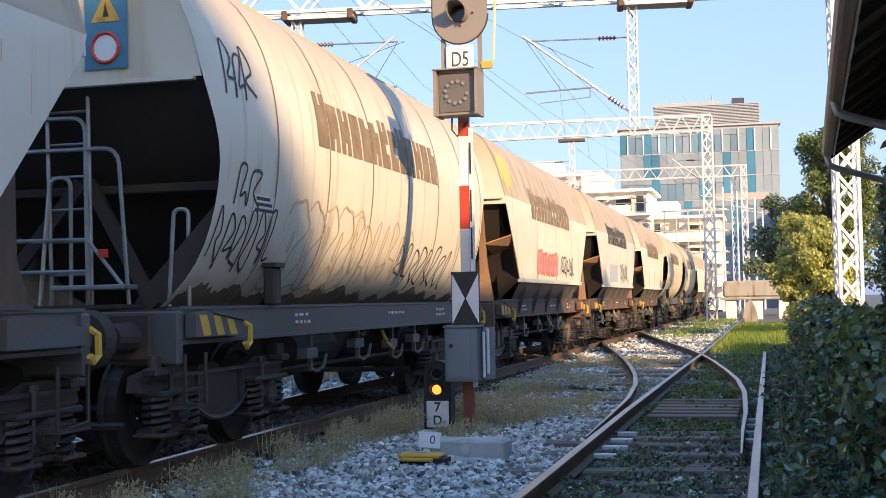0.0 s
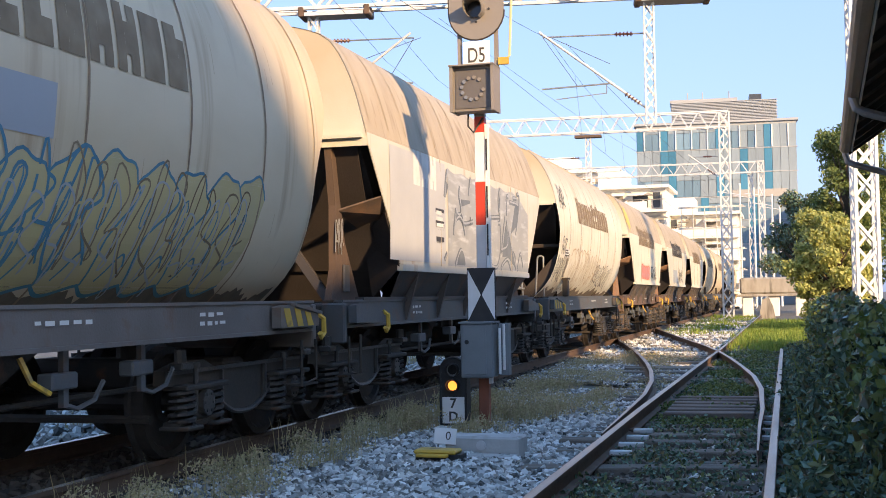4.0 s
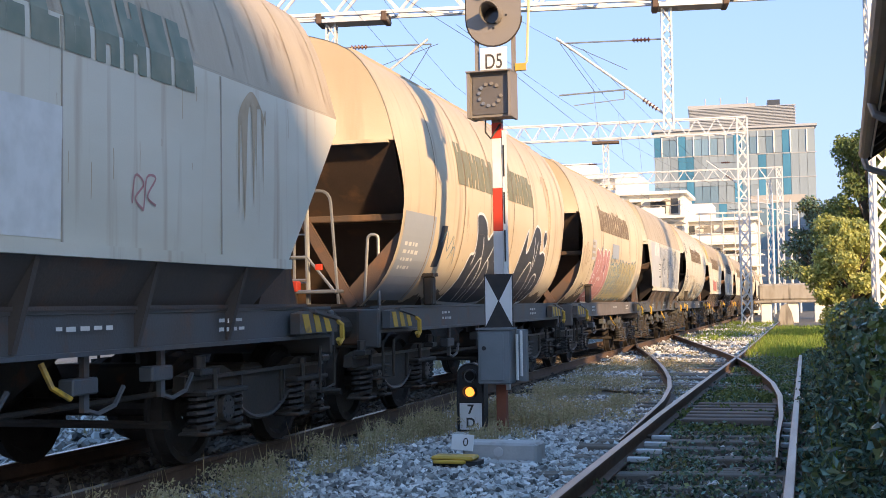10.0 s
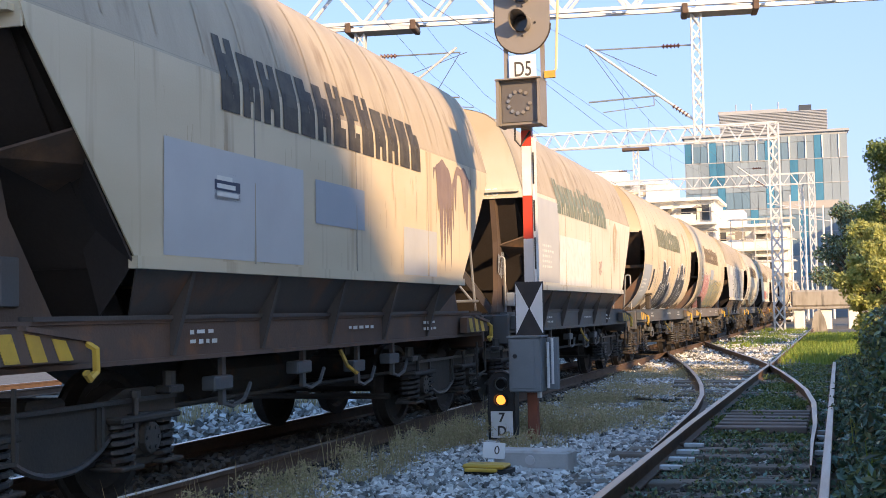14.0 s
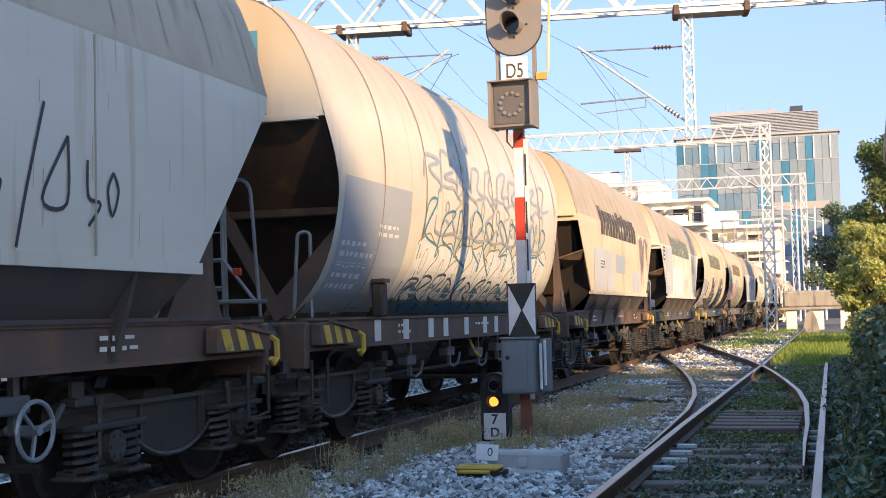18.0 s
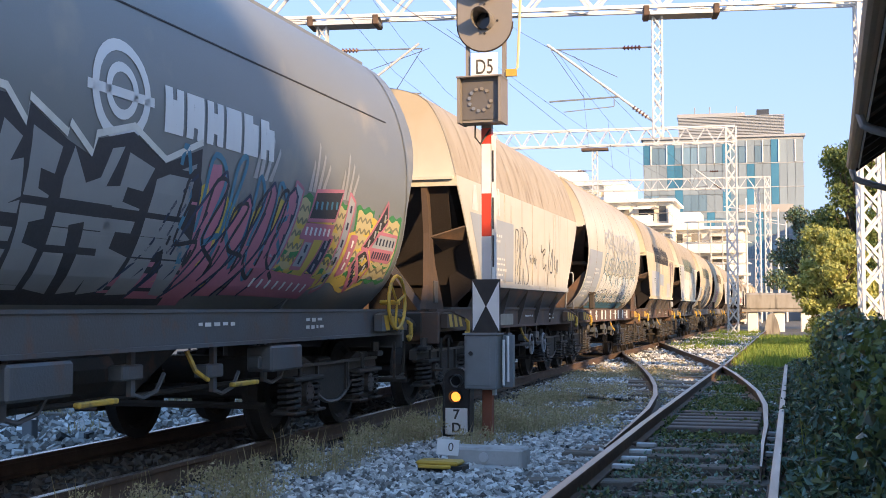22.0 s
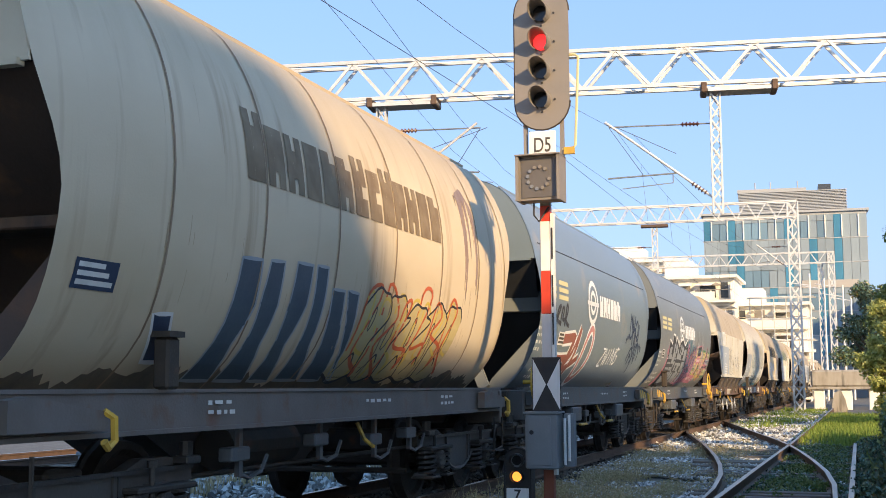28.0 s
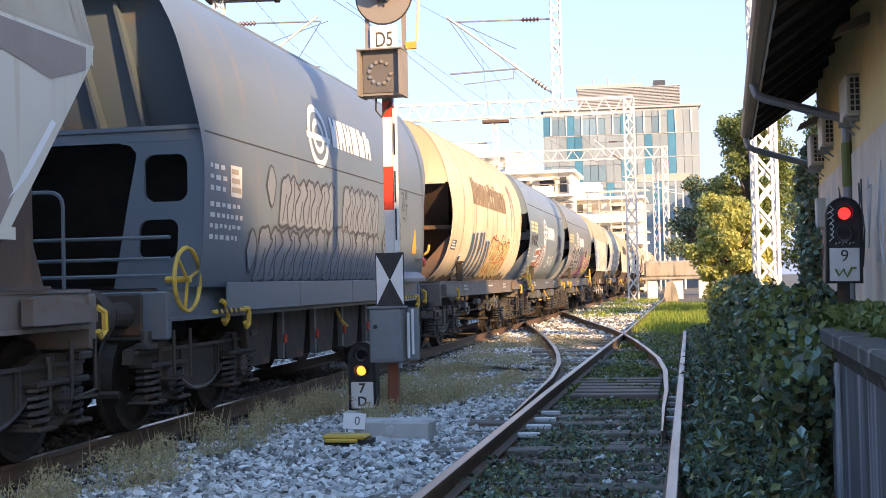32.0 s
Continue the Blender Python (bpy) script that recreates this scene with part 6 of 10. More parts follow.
tr = thing("cable_trough", "grey concrete cable trough block beside the siding", "trough", pose(-2.76, 11.3, 0, 0, 0, -4))
part("block", lambda bm: bm_box(bm, -0.36, 0.36, -0.16, 0.16, -0.30, -0.02, 0.02), "troughstone", tr)
part("lid_bolt", lambda bm: disc(bm, 0.045, -0.02, 0.0, 12), "galv", tr, at=pose(0.0, -0.16, -0.10))
part("end_step", lambda bm: bm_box(bm, -0.1, 0.36, -0.34, -0.16, -0.30, -0.17, 0.015), "troughstone", tr)
ym = thing("yellow_cover", "yellow painted metal cover on a black box in the ballast", "cover", pose(-3.08, 10.75, 0, 0, 0, -3))
part("lid", lambda bm: bm_box(bm, -0.20, 0.20, -0.11, 0.11, -0.13, -0.09, 0.015), "yellow", ym)
part("front_lip", lambda bm: bm_box(bm, -0.16, 0.14, -0.16, -0.11, -0.15, -0.12, 0.008), "yellow", ym)
part("box", lambda bm: bm_box(bm, -0.18, 0.24, -0.1, 0.1, -0.28, -0.13), "black", ym)
nb = thing("marker_plate", "small white plate with a figure 0 leaning on the trough", "sign", pose(-3.12, 11.15, -0.015, -12, 4, 6))
part("board", lambda bm: bm_box(bm, -0.105, 0.105, -0.006, 0.006, -0.08, 0.07, 0.003), "white", nb)
text_mesh("plate_text", "0", 0.11, "ink_black", nb, pose(0.03, -0.01, -0.005, 90, 0, 0))
sg = thing("marker_post", "short grey post with white lettered plate beyond the train", "sign", pose(-8.45, 12.3, 0))
part("post", lambda bm: bm_box(bm, -0.07, 0.07, 0.0, 0.12, -0.3, 0.40, 0.01), "cabinet", sg)
pb = part("board", lambda bm: bm_box(bm, -0.13, 0.13, -0.02, -0.005, 0.02, 0.34), "white", sg)
text_mesh("plate_text", "4B", 0.14, "ink_black", pb, pose(0, -0.024, 0.26, 90, 0, 0))
text_mesh("plate_text", "V", 0.14, "ink_black", pb, pose(0, -0.024, 0.11, 90, 0, 0))
for x, y in ((-8.9, 15.2), (-9.3, 13.4)):
    p = thing("short_post", "short blue-grey lineside post beyond the main track", "post", pose(x, y, 0), "short posts")
    part("shaft", lambda bm: bm_box(bm, -0.06, 0.06, -0.05, 0.05, -0.3, 0.45, 0.01), "cabinet", p, key="short_post_shaft")
    part("cap", lambda bm: bm_box(bm, -0.08, 0.08, -0.07, 0.07, 0.45, 0.50, 0.01), "cabinet", p, key="short_post_cap")


# ---- catenary gantries ----
def lattice(parent, x, y, z0, z1, w, tone, pitch=0.62, ch=0.07, br=0.035):
    for sx in (-1, 1):
        for sy in (-1, 1):
            part("leg", lambda bm: bm_box(bm, -ch / 2, ch / 2, -ch / 2, ch / 2, z0, z1), tone, parent, at=pose(x + sx * w / 2, y + sy * w / 2, 0), key=f"leg_{ch}_{z0}_{z1}")
    n = max(2, int((z1 - z0) / pitch))
    h = (z1 - z0) / n
    for k in range(n):
        z = z0 + k * h
        for sy in (-1, 1):
            s = 1 if k % 2 else -1
            part("lacing", lambda bm, s=s: bm_bar(bm, (-s * w / 2, 0, 0), (s * w / 2, 0, h), br * 1.6, br * 0.5, (0, 1, 0)), tone, parent, at=pose(x, y + sy * (w / 2 + 0.01), z), key=f"lacing_{w}_{h:.3f}_{s}")
            if sy < 0:
                part("lacing", lambda bm, s=s: bm_bar(bm, (s * w / 2, 0, 0), (-s * w / 2, 0, h), br * 1.6, br * 0.5, (0, 1, 0)), tone, parent, at=pose(x, y + sy * (w / 2 - 0.03), z), key=f"lacing_b_{w}_{h:.3f}_{s}")
        for sx in (-1, 1):
            part("lacing", lambda bm: bm_bar(bm, (0, -w / 2, 0), (0, w / 2, h), br * 1.6, br * 0.5, (1, 0, 0)), tone, parent, at=pose(x + sx * (w / 2 + 0.01), y, z), key=f"lacing_c_{w}_{h:.3f}")


def truss(parent, x0, x1, zb, zt, depth, tone, pitch=1.87, ch=0.10, web=0.085):
    for z in (zb, zt):
        for sy in (-1, 1):
            part("chord", lambda bm: bm_box(bm, x0, x1, -ch / 2, ch / 2, -ch / 2, ch / 2), tone, parent, at=pose(0, sy * depth / 2, z), key=f"chord_{x0}_{x1}_{ch}")
    n = int((x1 - x0) / pitch)
    for k in range(n):
        x = x1 - (k + 1) * pitch
        for sy in (-1, 1):
            for a, b in (((0, zb), (pitch / 2, zt)), ((pitch / 2, zt), (pitch, zb))):
                part("web_bar", lambda bm, a=a, b=b: bm_bar(bm, (a[0], 0, a[1]), (b[0], 0, b[1]), web, 0.6 * web, (0, 1, 0)), tone, parent, at=pose(x, sy * depth / 2, 0), key=f"web_bar_{zb}_{zt}_{pitch}_{a[0]}")
        for z in (zb, zt):
            part("tie_bar", lambda bm: bm_bar(bm, (0, -depth / 2, 0), (pitch, depth / 2, 0), 0.06, 0.04), tone, parent, at=pose(x, 0, z), key=f"tie_bar_{depth}_{pitch}")


def insulator(parent, a, b, n=5, r=0.075):
    a, b = Vector(a), Vector(b)
    def make(bm):
        bm_tube(bm, a, b, 0.03, 8)
        for k in range(n):
            p = a.lerp(b, (k + 0.5) / n)
            d = (b - a).normalized() * 0.02
            bm_tube(bm, p - d, p + d, r, 12, r * 0.7)
    part("insulator", make, "brownpot", parent, "ribbed brown insulator")


def cantilever(parent, x, z_low, z_top, reach, s=-1):
    e = x + s * reach
    part("top_tie", lambda bm: bm_tube(bm, (x, 0, z_top), (e, 0, z_top), 0.022, 6), "tin", parent)
    insulator(parent, (x + s * 0.35, 0, z_top), (x + s * 0.85, 0, z_top))
    part("strut_tube", lambda bm: bm_tube(bm, (x, 0, z_low), (e - 0.1, 0, z_top + 0.15), 0.038, 8), "galv", parent)
    insulator(parent, (x + s * 0.18, 0, z_low + 0.13), (x + s * 0.6, 0, z_low + 0.44))
    zr = z_low + 0.42 * (z_top - z_low)
    part("register_arm", lambda bm: (bm_tube(bm, (x + s * 0.95, 0, zr - 0.15), (e - 0.05, 0, zr - 0.25), 0.024, 6), bm_tube(bm, (x + s * 1.1, 0, zr - 0.2), (x + s * 1.1, 0, zr - 0.42), 0.016, 5), bm_tube(bm, (x + s * 1.1, 0, zr - 0.42), (e + 0.35, 0, zr - 0.55), 0.014, 5)), "tin", parent)
    part("stay_wire", lambda bm: (bm_tube(bm, (e, 0, z_top), (x + s * 1.9, 0, zr - 0.2), 0.01, 4), bm_tube(bm, (e + 0.2, 0, z_top), (x + s * 1.0, 0, zr + 0.4), 0.01, 4)), "wire", parent)


g1 = thing("catenary_gantry", "white-painted lattice gantry carrying overhead line equipment", "gantry", pose(2.1, 35.0, 0, 0, 0, 8.5), "catenary gantries")
lattice(g1, 0.0, 0.0, -0.3, 10.75, 0.56, "galv", 0.68, 0.09, 0.05)
truss(g1, -34.0, 0.2, 9.62, 10.72, 0.62, "galv", 1.9)
part("foot_block", lambda bm: bm_box(bm, -0.5, 0.5, -0.5, 0.5, -0.5, -0.15), "concrete", g1)
for x in (-5.0, -14.5):
    tray = part("hanger_tray", lambda bm: bm_box(bm, -1.05, 1.05, -0.36, 0.36, 9.39, 9.49, 0.02), "signal", g1, "rusty hanger plate below the beam", at=pose(x, 0, 0), key="hanger_tray")
    for dx in (-0.95, 0.95):
        part("hanger_clamp", lambda bm: bm_box(bm, -0.08, 0.08, -0.40, 0.40, 9.36, 9.64, 0.02), "rail", tray, at=pose(dx, 0, 0), key="hanger_clamp")
    part("tray_panel", lambda bm: bm_box(bm, -0.85, 0.85, -0.38, -0.36, 9.38, 9.48), "galv", tray, key="tray_panel")
    lattice(g1, x - 0.65, 0, 6.0, 9.4, 0.26, "galv", 0.36, 0.045, 0.025)
    if x > -10:
        cantilever(g1, x - 0.75, 6.45, 8.55, 2.85)
    else:
        cantilever(g1, x - 0.45, 6.9, 8.7, 2.7, 1)

g2 = thing("catenary_gantry", "pale lattice gantry farther down the line", "gantry", pose(-3.3, 74.0, 0, 0, 0, 4.5), "catenary gantries")
lattice(g2, 0.0, 0.0, -0.3, 12.0, 0.58, "galv", 0.8, 0.09, 0.05)
truss(g2, -34.0, 0.25, 11.1, 12.05, 0.6, "galv", 1.15, 0.09, 0.05)
for x in (-8.0, -17.0):
    tray = part("hanger_tray", lambda bm: bm_box(bm, -0.8, 0.8, -0.3, 0.3, 10.8, 10.95), "rail", g2, at=pose(x, 0, 0), key="hanger_tray_far")
    lattice(g2, x, 0, 6.9, 10.8, 0.3, "galv", 0.6, 0.06, 0.03)
    cantilever(g2, x - 0.2, 7.6, 9.6, 2.6)
cantilever(g2, -0.4, 8.2, 9.4, 1.6)
g3 = thing("catenary_gantry", "pale lattice gantry in the distance", "gantry", pose(-1.9, 112.0, 0, 0, 0, 3), "catenary gantries")
lattice(g3, 0.0, 0.0, -0.3, 13.0, 0.5, "galv", 1.1, 0.09, 0.05)
lattice(g3, -0.9, 0.6, -0.3, 12.0, 0.4, "galv", 1.1, 0.08, 0.05)
truss(g3, -34.0, 0.2, 12.0, 12.95, 0.6, "galv", 1.3, 0.09, 0.05)
for x, y, h in ((-4.3, 128, 12.5), (-3.2, 140, 13), (-1.2, 131, 11.5), (-0.5, 145, 12), (-2.3, 150, 14.0)):
    p = thing("line_mast", "slender grey mast far down the line", "mast", pose(x, y, 0), "far masts")
    part("shaft", lambda bm: bm_tube(bm, (0, 0, -0.3), (0, 0, h), 0.14, 8, 0.09), "galv", p)
    part("arm", lambda bm: bm_tube(bm, (0, 0, h - 1.2), (-2.2, 0, h - 0.8), 0.05, 6), "galv", p)


def wire(name, pts, r, label):
    ob = part(name, lambda bm: bm_path(bm, pts, r, 5), "wire", None)
    return tagged(ob, label, "wire", "overhead wires")


def span(x0, y0, z0, x1, y1, z1, sag, n=12):
    return [(x0 + (x1 - x0) * k / n, y0 + (y1 - y0) * k / n, z0 + (z1 - z0) * k / n - 4 * sag * (k / n) * (1 - k / n)) for k in range(n + 1)]


wire("contact_wire", [(-5.9, -8, 5.35), (-5.9, 13, 5.88), (-5.9, 22, 6.24), (-6.0, 34, 6.28), (-6.3, 74, 6.4), (-6.3, 190, 6.6)], 0.005, "overhead contact wire above the main track")
wire("messenger_wire", span(-5.9, -25, 8.45, -6.2, 33.7, 8.45, 1.65) + span(-6.2, 33.7, 8.45, -6.3, 74, 9.5, 0.9)[1:] + [(-6.3, 190, 10.1)], 0.005, "sagging messenger wire above the main track")
wire("messenger_wire", [(-5.27, -6.0, 8.77), (-9.01, 20, 8.35), (-10.95, 33.5, 8.13)] + span(-10.95, 33.5, 8.13, -11.8, 74, 9.4, 0.8)[1:] + [(-11.8, 190, 9.8)], 0.005, "messenger wire above a farther track")
wire("contact_wire", [(-2.33, -6.0, 5.8), (-7.68, 19.0, 7.9), (-8.75, 24.0, 8.32), (-9.69, 30.0, 8.37), (-10.4, 37.0, 8.15)] + [(-11.6, 74, 7.6), (-11.6, 190, 7.8)], 0.005, "contact wire above a farther track")
for k in range(6):
    y = 38.0 + k * 5.6
    t = (y - 33.7) / 40.3
    wire("dropper_wire", [(-6.0 - 0.3 * t, y, 6.29 + 0.11 * t), (-6.2 - 0.1 * t, y, 8.45 + 1.05 * t - 3.6 * t * (1 - t))], 0.004, "thin dropper between overhead wires")
wire("feeder_wire", span(-5.8, 34, 8.4, -3.9, 112, 10.4, 0.8), 0.006, "slack feeder wire above the tracks")
wire("feeder_wire", span(-9.5, 34, 9.4, -6.6, 112, 11.4, 0.8), 0.006, "slack feeder wire above the tracks")


# ---- distance ----
def office():
    b = thing("office_building", "modern glass office block with pale and deep blue panels", "building", pose(-8.5, 165, 0, 0, 0, 4))
    part("core", lambda bm: bm_box(bm, -10.3, 10.3, 0.2, 14, -0.3, 23.8), "facade", b)
    part("penthouse", lambda bm: bm_box(bm, -5.6, 8.0, 1.5, 12, 23.8, 26.9), "facade", b, "set-back pale penthouse storey")
    part("penthouse_cap", lambda bm: bm_box(bm, -5.8, 3.0, 1.3, 12, 26.9, 27.3), "facade", b)
    part("roof_edge", lambda bm: bm_box(bm, -10.6, 10.6, -0.15, 14, 23.8, 24.1), "facade", b)
    for x in (-3.5, -1.5, 2.0):
        part("roof_mast", lambda bm, x=x: bm_tube(bm, (x, 4, 26.9), (x, 4, 28.6), 0.08, 6), "facade", b)
    r = random.Random(11)
    cols, rows = 20, 7
    cw = 20.6 / cols
    teal = {0: (0, 3, 10, 16), 1: (3, 4, 13, 16), 2: (4, 10, 13, 16), 3: (0, 8, 14), 4: (8, 14), 5: (3, 14), 6: (3, 11)}
    for j in range(rows):
        z0 = 23.5 - (j + 1) * 3.15
        for i in range(cols):
            x0 = -10.3 + i * cw
            m = "glassblue" if i in teal[j] else "glasspale" if j == 1 or i > 16 or r.random() < 0.3 else "glass"
            tall = m == "glassblue" or j == 1 or i > 16
            if tall:
                part("pane", lambda bm: bm_box(bm, 0.02, cw - 0.02, 0.0, 0.12, 0.06, 3.08), m, b, at=pose(x0, 0, z0), key="office_pane_tall")
            else:
                part("pane", lambda bm: bm_box(bm, 0.03, cw - 0.03, 0.0, 0.12, 0.10, 2.25), m, b, at=pose(x0, 0, z0), key="office_pane")
                part("spandrel_pane", lambda bm: bm_box(bm, 0.02, cw - 0.02, 0.0, 0.10, 2.30, 3.08), "glasspale", b, at=pose(x0, 0, z0), key="spandrel_pane")
            if j == 0 and i % 2:
                part("fin", lambda bm: bm_box(bm, -0.07, 0.07, -0.16, 0.0, 0.1, 3.0), "whitewall", b, at=pose(x0, 0, z0), key="office_fin")
        part("floor_band", lambda bm: bm_box(bm, -10.45, 10.45, -0.05, 0.15, -0.06, 0.06), "facade", b, at=pose(0, 0, z0), key="floor_band")
    for k in range(14):
        part("screen_slat", lambda bm: bm_box(bm, -5.7, 8.1, 1.30, 1.42, 0.0, 0.10), "facade", b, at=pose(0, 0, 24.2 + 0.2 * k), key="screen_slat")
    part("plant_box", lambda bm: bm_box(bm, 4.6, 6.2, 3.0, 6.0, 26.9, 27.9), "shade", b)
    # no real opening: a flat panel whose colour stands for terrace shade
    part("recess", lambda bm: bm_box(bm, 2.0, 9.0, -0.10, 0.0, 13.9, 14.9), "dimglass", b, "flat panel coloured as a shaded terrace recess")


office()
wing = thing("glass_wing", "lower pale glass wing of the office block", "building", pose(4.6, 158, 0, 0, 0, 4))
part("core", lambda bm: bm_box(bm, -3.0, 3.0, 0, 10, -0.3, 12.5), "facade", wing)
for i in range(5):
    for j in range(4):
        part("pane", lambda bm: bm_box(bm, 0.05, 1.1, -0.1, 0.0, 0.1, 2.7), "glasspale" if (i + j) % 3 else "glass", wing, at=pose(-2.95 + i * 1.18, 0, 0.6 + j * 2.95), key="wing_pane")


def white_block(x0, x1, y, z1, rows, label, seed, step=0.0):
    b = thing("white_building", label, "building", pose(0, y, 0), "white buildings")
    r = random.Random(seed)
    part("wall", lambda bm: bm_box(bm, x0, x1, 0, 9, -0.3, z1), "whitewall", b)
    part("roof_slab", lambda bm: bm_box(bm, x0 - 0.4, x1 + 0.4, -0.8, 9, z1, z1 + 0.3), "whitewall", b)
    part("roof_house", lambda bm: bm_box(bm, x0 + 0.6, x0 + 0.45 * (x1 - x0), 1.0, 6, z1 + 0.3, z1 + 1.9), "whitewall", b)
    for j in range(rows):
        z = z1 - 2.3 * (j + 1)
        d = 1.2 + step * j
        part("balcony_slab", lambda bm, z=z, d=d: bm_box(bm, x0 - 0.2 - 0.3 * j, x1 + 0.2 + 0.5 * j, -d, 0, z - 0.1, z + 0.14), "whitewall", b)
        part("balcony_front", lambda bm, z=z, d=d: bm_box(bm, x0 - 0.2 - 0.3 * j, x1 + 0.2 - r.uniform(0, 2.0), -d - 0.05, -d + 0.05, z + 0.1, z + 0.95), "whitewall", b)
        part("hand_rail", lambda bm, z=z, d=d: bm_tube(bm, (x0, -d - 0.02, z + 1.12), (x1, -d - 0.02, z + 1.12), 0.04, 5), "concrete", b)
        q = x0 + 0.2
        while q < x1:
            part("terrace_wall", lambda bm, q=q, z=z, d=d: bm_box(bm, q, q + 0.12, -d, 0, z + 0.14, z + r.uniform(0.9, 1.9)), "whitewall", b)
            if r.random() < 0.5:
                part("parasol", lambda bm, q=q, z=z, d=d: bm_prism(bm, [(q + 0.1, z + 1.55), (q + 0.6, z + 1.8), (q + 1.1, z + 1.55)], "y", -d - 0.2, -d + 0.7), r.choice(["whitewall", "plastic", "whitewall", "concrete"]), b)
            q += r.uniform(0.9, 2.2)
        x = x0 + 0.3
        while x < x1 - 1.0:
            w = r.choice((0.7, 1.0, 1.5))
            part("window", lambda bm, x=x, z=z, w=w: bm_box(bm, x, x + w, -0.05, 0.02, z + 0.4, z + 1.9), "shade" if r.random() < 0.2 else "dimglass", b)
            if r.random() < 0.5:
                part("awning", lambda bm, x=x, z=z, w=w, d=d: bm_prism(bm, [(-0.05, z + 2.0), (-d, z + 1.6), (-d, z + 1.55), (-0.05, z + 1.9)], "x", x - 0.1, x + w + 0.2), "whitewall" if r.random() < 0.6 else "plastic", b)
            x += w + r.uniform(0.4, 1.0)


white_block(-25.5, -17.0, 130, 14.4, 6, "white terraced building with long balconies in sunlight", 1, 0.25)
white_block(-18.6, -11.2, 122, 11.8, 5, "white stepped building with balconies in sunlight", 2, 0.35)
white_block(-12.4, -4.6, 127, 9.3, 4, "low white building with awnings beyond the train", 3, 0.3)
sc = thing("scaffold", "pale beige scaffold against the white buildings", "scaffold", pose(-9.5, 119, 0))
for i in range(6):
    part("standard", lambda bm: bm_tube(bm, (0, 0, -0.3), (0, 0, 9.6), 0.05, 6), "plastic", sc, at=pose(i * 1.1, 0, 0), key="standard")
for j in range(5):
    part("ledger", lambda bm: bm_tube(bm, (-0.3, 0, 0), (6.0, 0, 0), 0.05, 6), "plastic", sc, at=pose(0, 0, 1.5 + j * 2.0), key="ledger")
    part("deck", lambda bm: bm_box(bm, -0.3, 5.8, 0.1, 0.9, 0, 0.06), "whitewall", sc, at=pose(0, 0, 1.6 + j * 2.0), key="deck")

par = thing("concrete_parapet", "weathered concrete beam on a low white abutment beside the line", "parapet", pose(0, 84, 0))
part("beam", lambda bm: bm_box(bm, -3.0, 1.9, 0, 0.5, 1.22, 2.32, 0.12), "concrete", par)
part("ledge", lambda bm: bm_box(bm, -3.2, 2.2, -0.2, 0.6, 1.05, 1.22, 0.03), "concrete", par)
for x in (-2.5, -0.8, 0.9):
    part("abutment", lambda bm: bm_box(bm, -0.35, 0.35, 0, 0.5, -0.3, 1.06, 0.05), "whitewall", par, at=pose(x, 0, 0), key="abutment")
rk = thing("white_stone", "upright white painted stone by the track", "stone", pose(-1.15, 76, 0))
part("stone_body", lambda bm: bm_prism(bm, [(-0.5, -0.3), (0.5, -0.3), (0.35, 0.5), (0.1, 1.05), (-0.25, 0.9)], "y", -0.2, 0.2), "concrete", rk)


# ---- station hut, platform wall ----
hut = thing("station_hut", "ochre plastered station hut with deep dark eaves", "building", pose(-0.07, 0, 0, 0, 0, -1.72))
part("wall", lambda bm: bm_box(bm, 1.42, 1.72, 5.6, 18.95, -0.3, 4.35), "plaster", hut)
part("lower_plaster", lambda bm: bm_box(bm, 1.405, 1.425, 5.6, 18.95, -0.3, 2.55), "peel", hut, "peeling graffitied lower plaster")
part("gable_wall", lambda bm: bm_prism(bm, [(1.43, -0.3), (4.0, -0.3), (4.0, 4.35), (2.75, 5.0), (1.43, 4.35)], "y", 18.65, 18.95), "plaster", hut)
part("roof", lambda bm: bm_prism(bm, [(0.42, 3.52), (2.75, 5.12), (4.9, 3.52), (4.9, 3.44), (2.75, 5.02), (0.42, 3.44)], "y", 5.5, 19.55), "tiles", hut, "old clay tiled roof")
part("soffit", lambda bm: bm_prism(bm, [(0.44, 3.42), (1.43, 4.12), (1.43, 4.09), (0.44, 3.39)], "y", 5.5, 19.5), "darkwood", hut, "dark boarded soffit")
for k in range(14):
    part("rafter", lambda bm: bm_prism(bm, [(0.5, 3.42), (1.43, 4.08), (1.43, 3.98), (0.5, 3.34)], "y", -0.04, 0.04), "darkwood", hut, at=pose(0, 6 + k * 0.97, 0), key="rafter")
part("verge_board", lambda bm: bm_prism(bm, [(0.42, 3.50), (2.75, 5.10), (2.75, 4.92), (0.42, 3.32)], "y", 19.55, 19.59), "darkwood", hut)
gut = part("gutter", lambda bm: [bm_path(bm, [(0.40 + 0.0, 5.5, 3.45), (0.40, 19.6, 3.45)], 0.085, 12)], "gutter", hut, "brown half-round eaves gutter")
part("gutter_bead", lambda bm: bm_tube(bm, (0.49, 5.5, 3.42), (0.49, 19.55, 3.40), 0.014, 6), "whitewall", gut)
for y, d in ((14.0, 0.0), (19.5, 0.02)):
    part("downpipe_bend", lambda bm, y=y, d=d: bm_path(bm, [(0.40, y, 3.45), (0.40, y, 3.36 - d), (0.43, y, 3.26 - d), (0.52, y, 3.21 - d), (1.30, y, 2.96 - d), (1.36, y, 2.92 - d)], 0.05, 10), "tin", hut, "zinc downpipe swan neck")
part("downpipe", lambda bm: bm_path(bm, [(1.33, 14.0, 2.96), (1.365, 14.0, 2.90), (1.365, 14.0, -0.2)], 0.05, 10), "tin", hut)
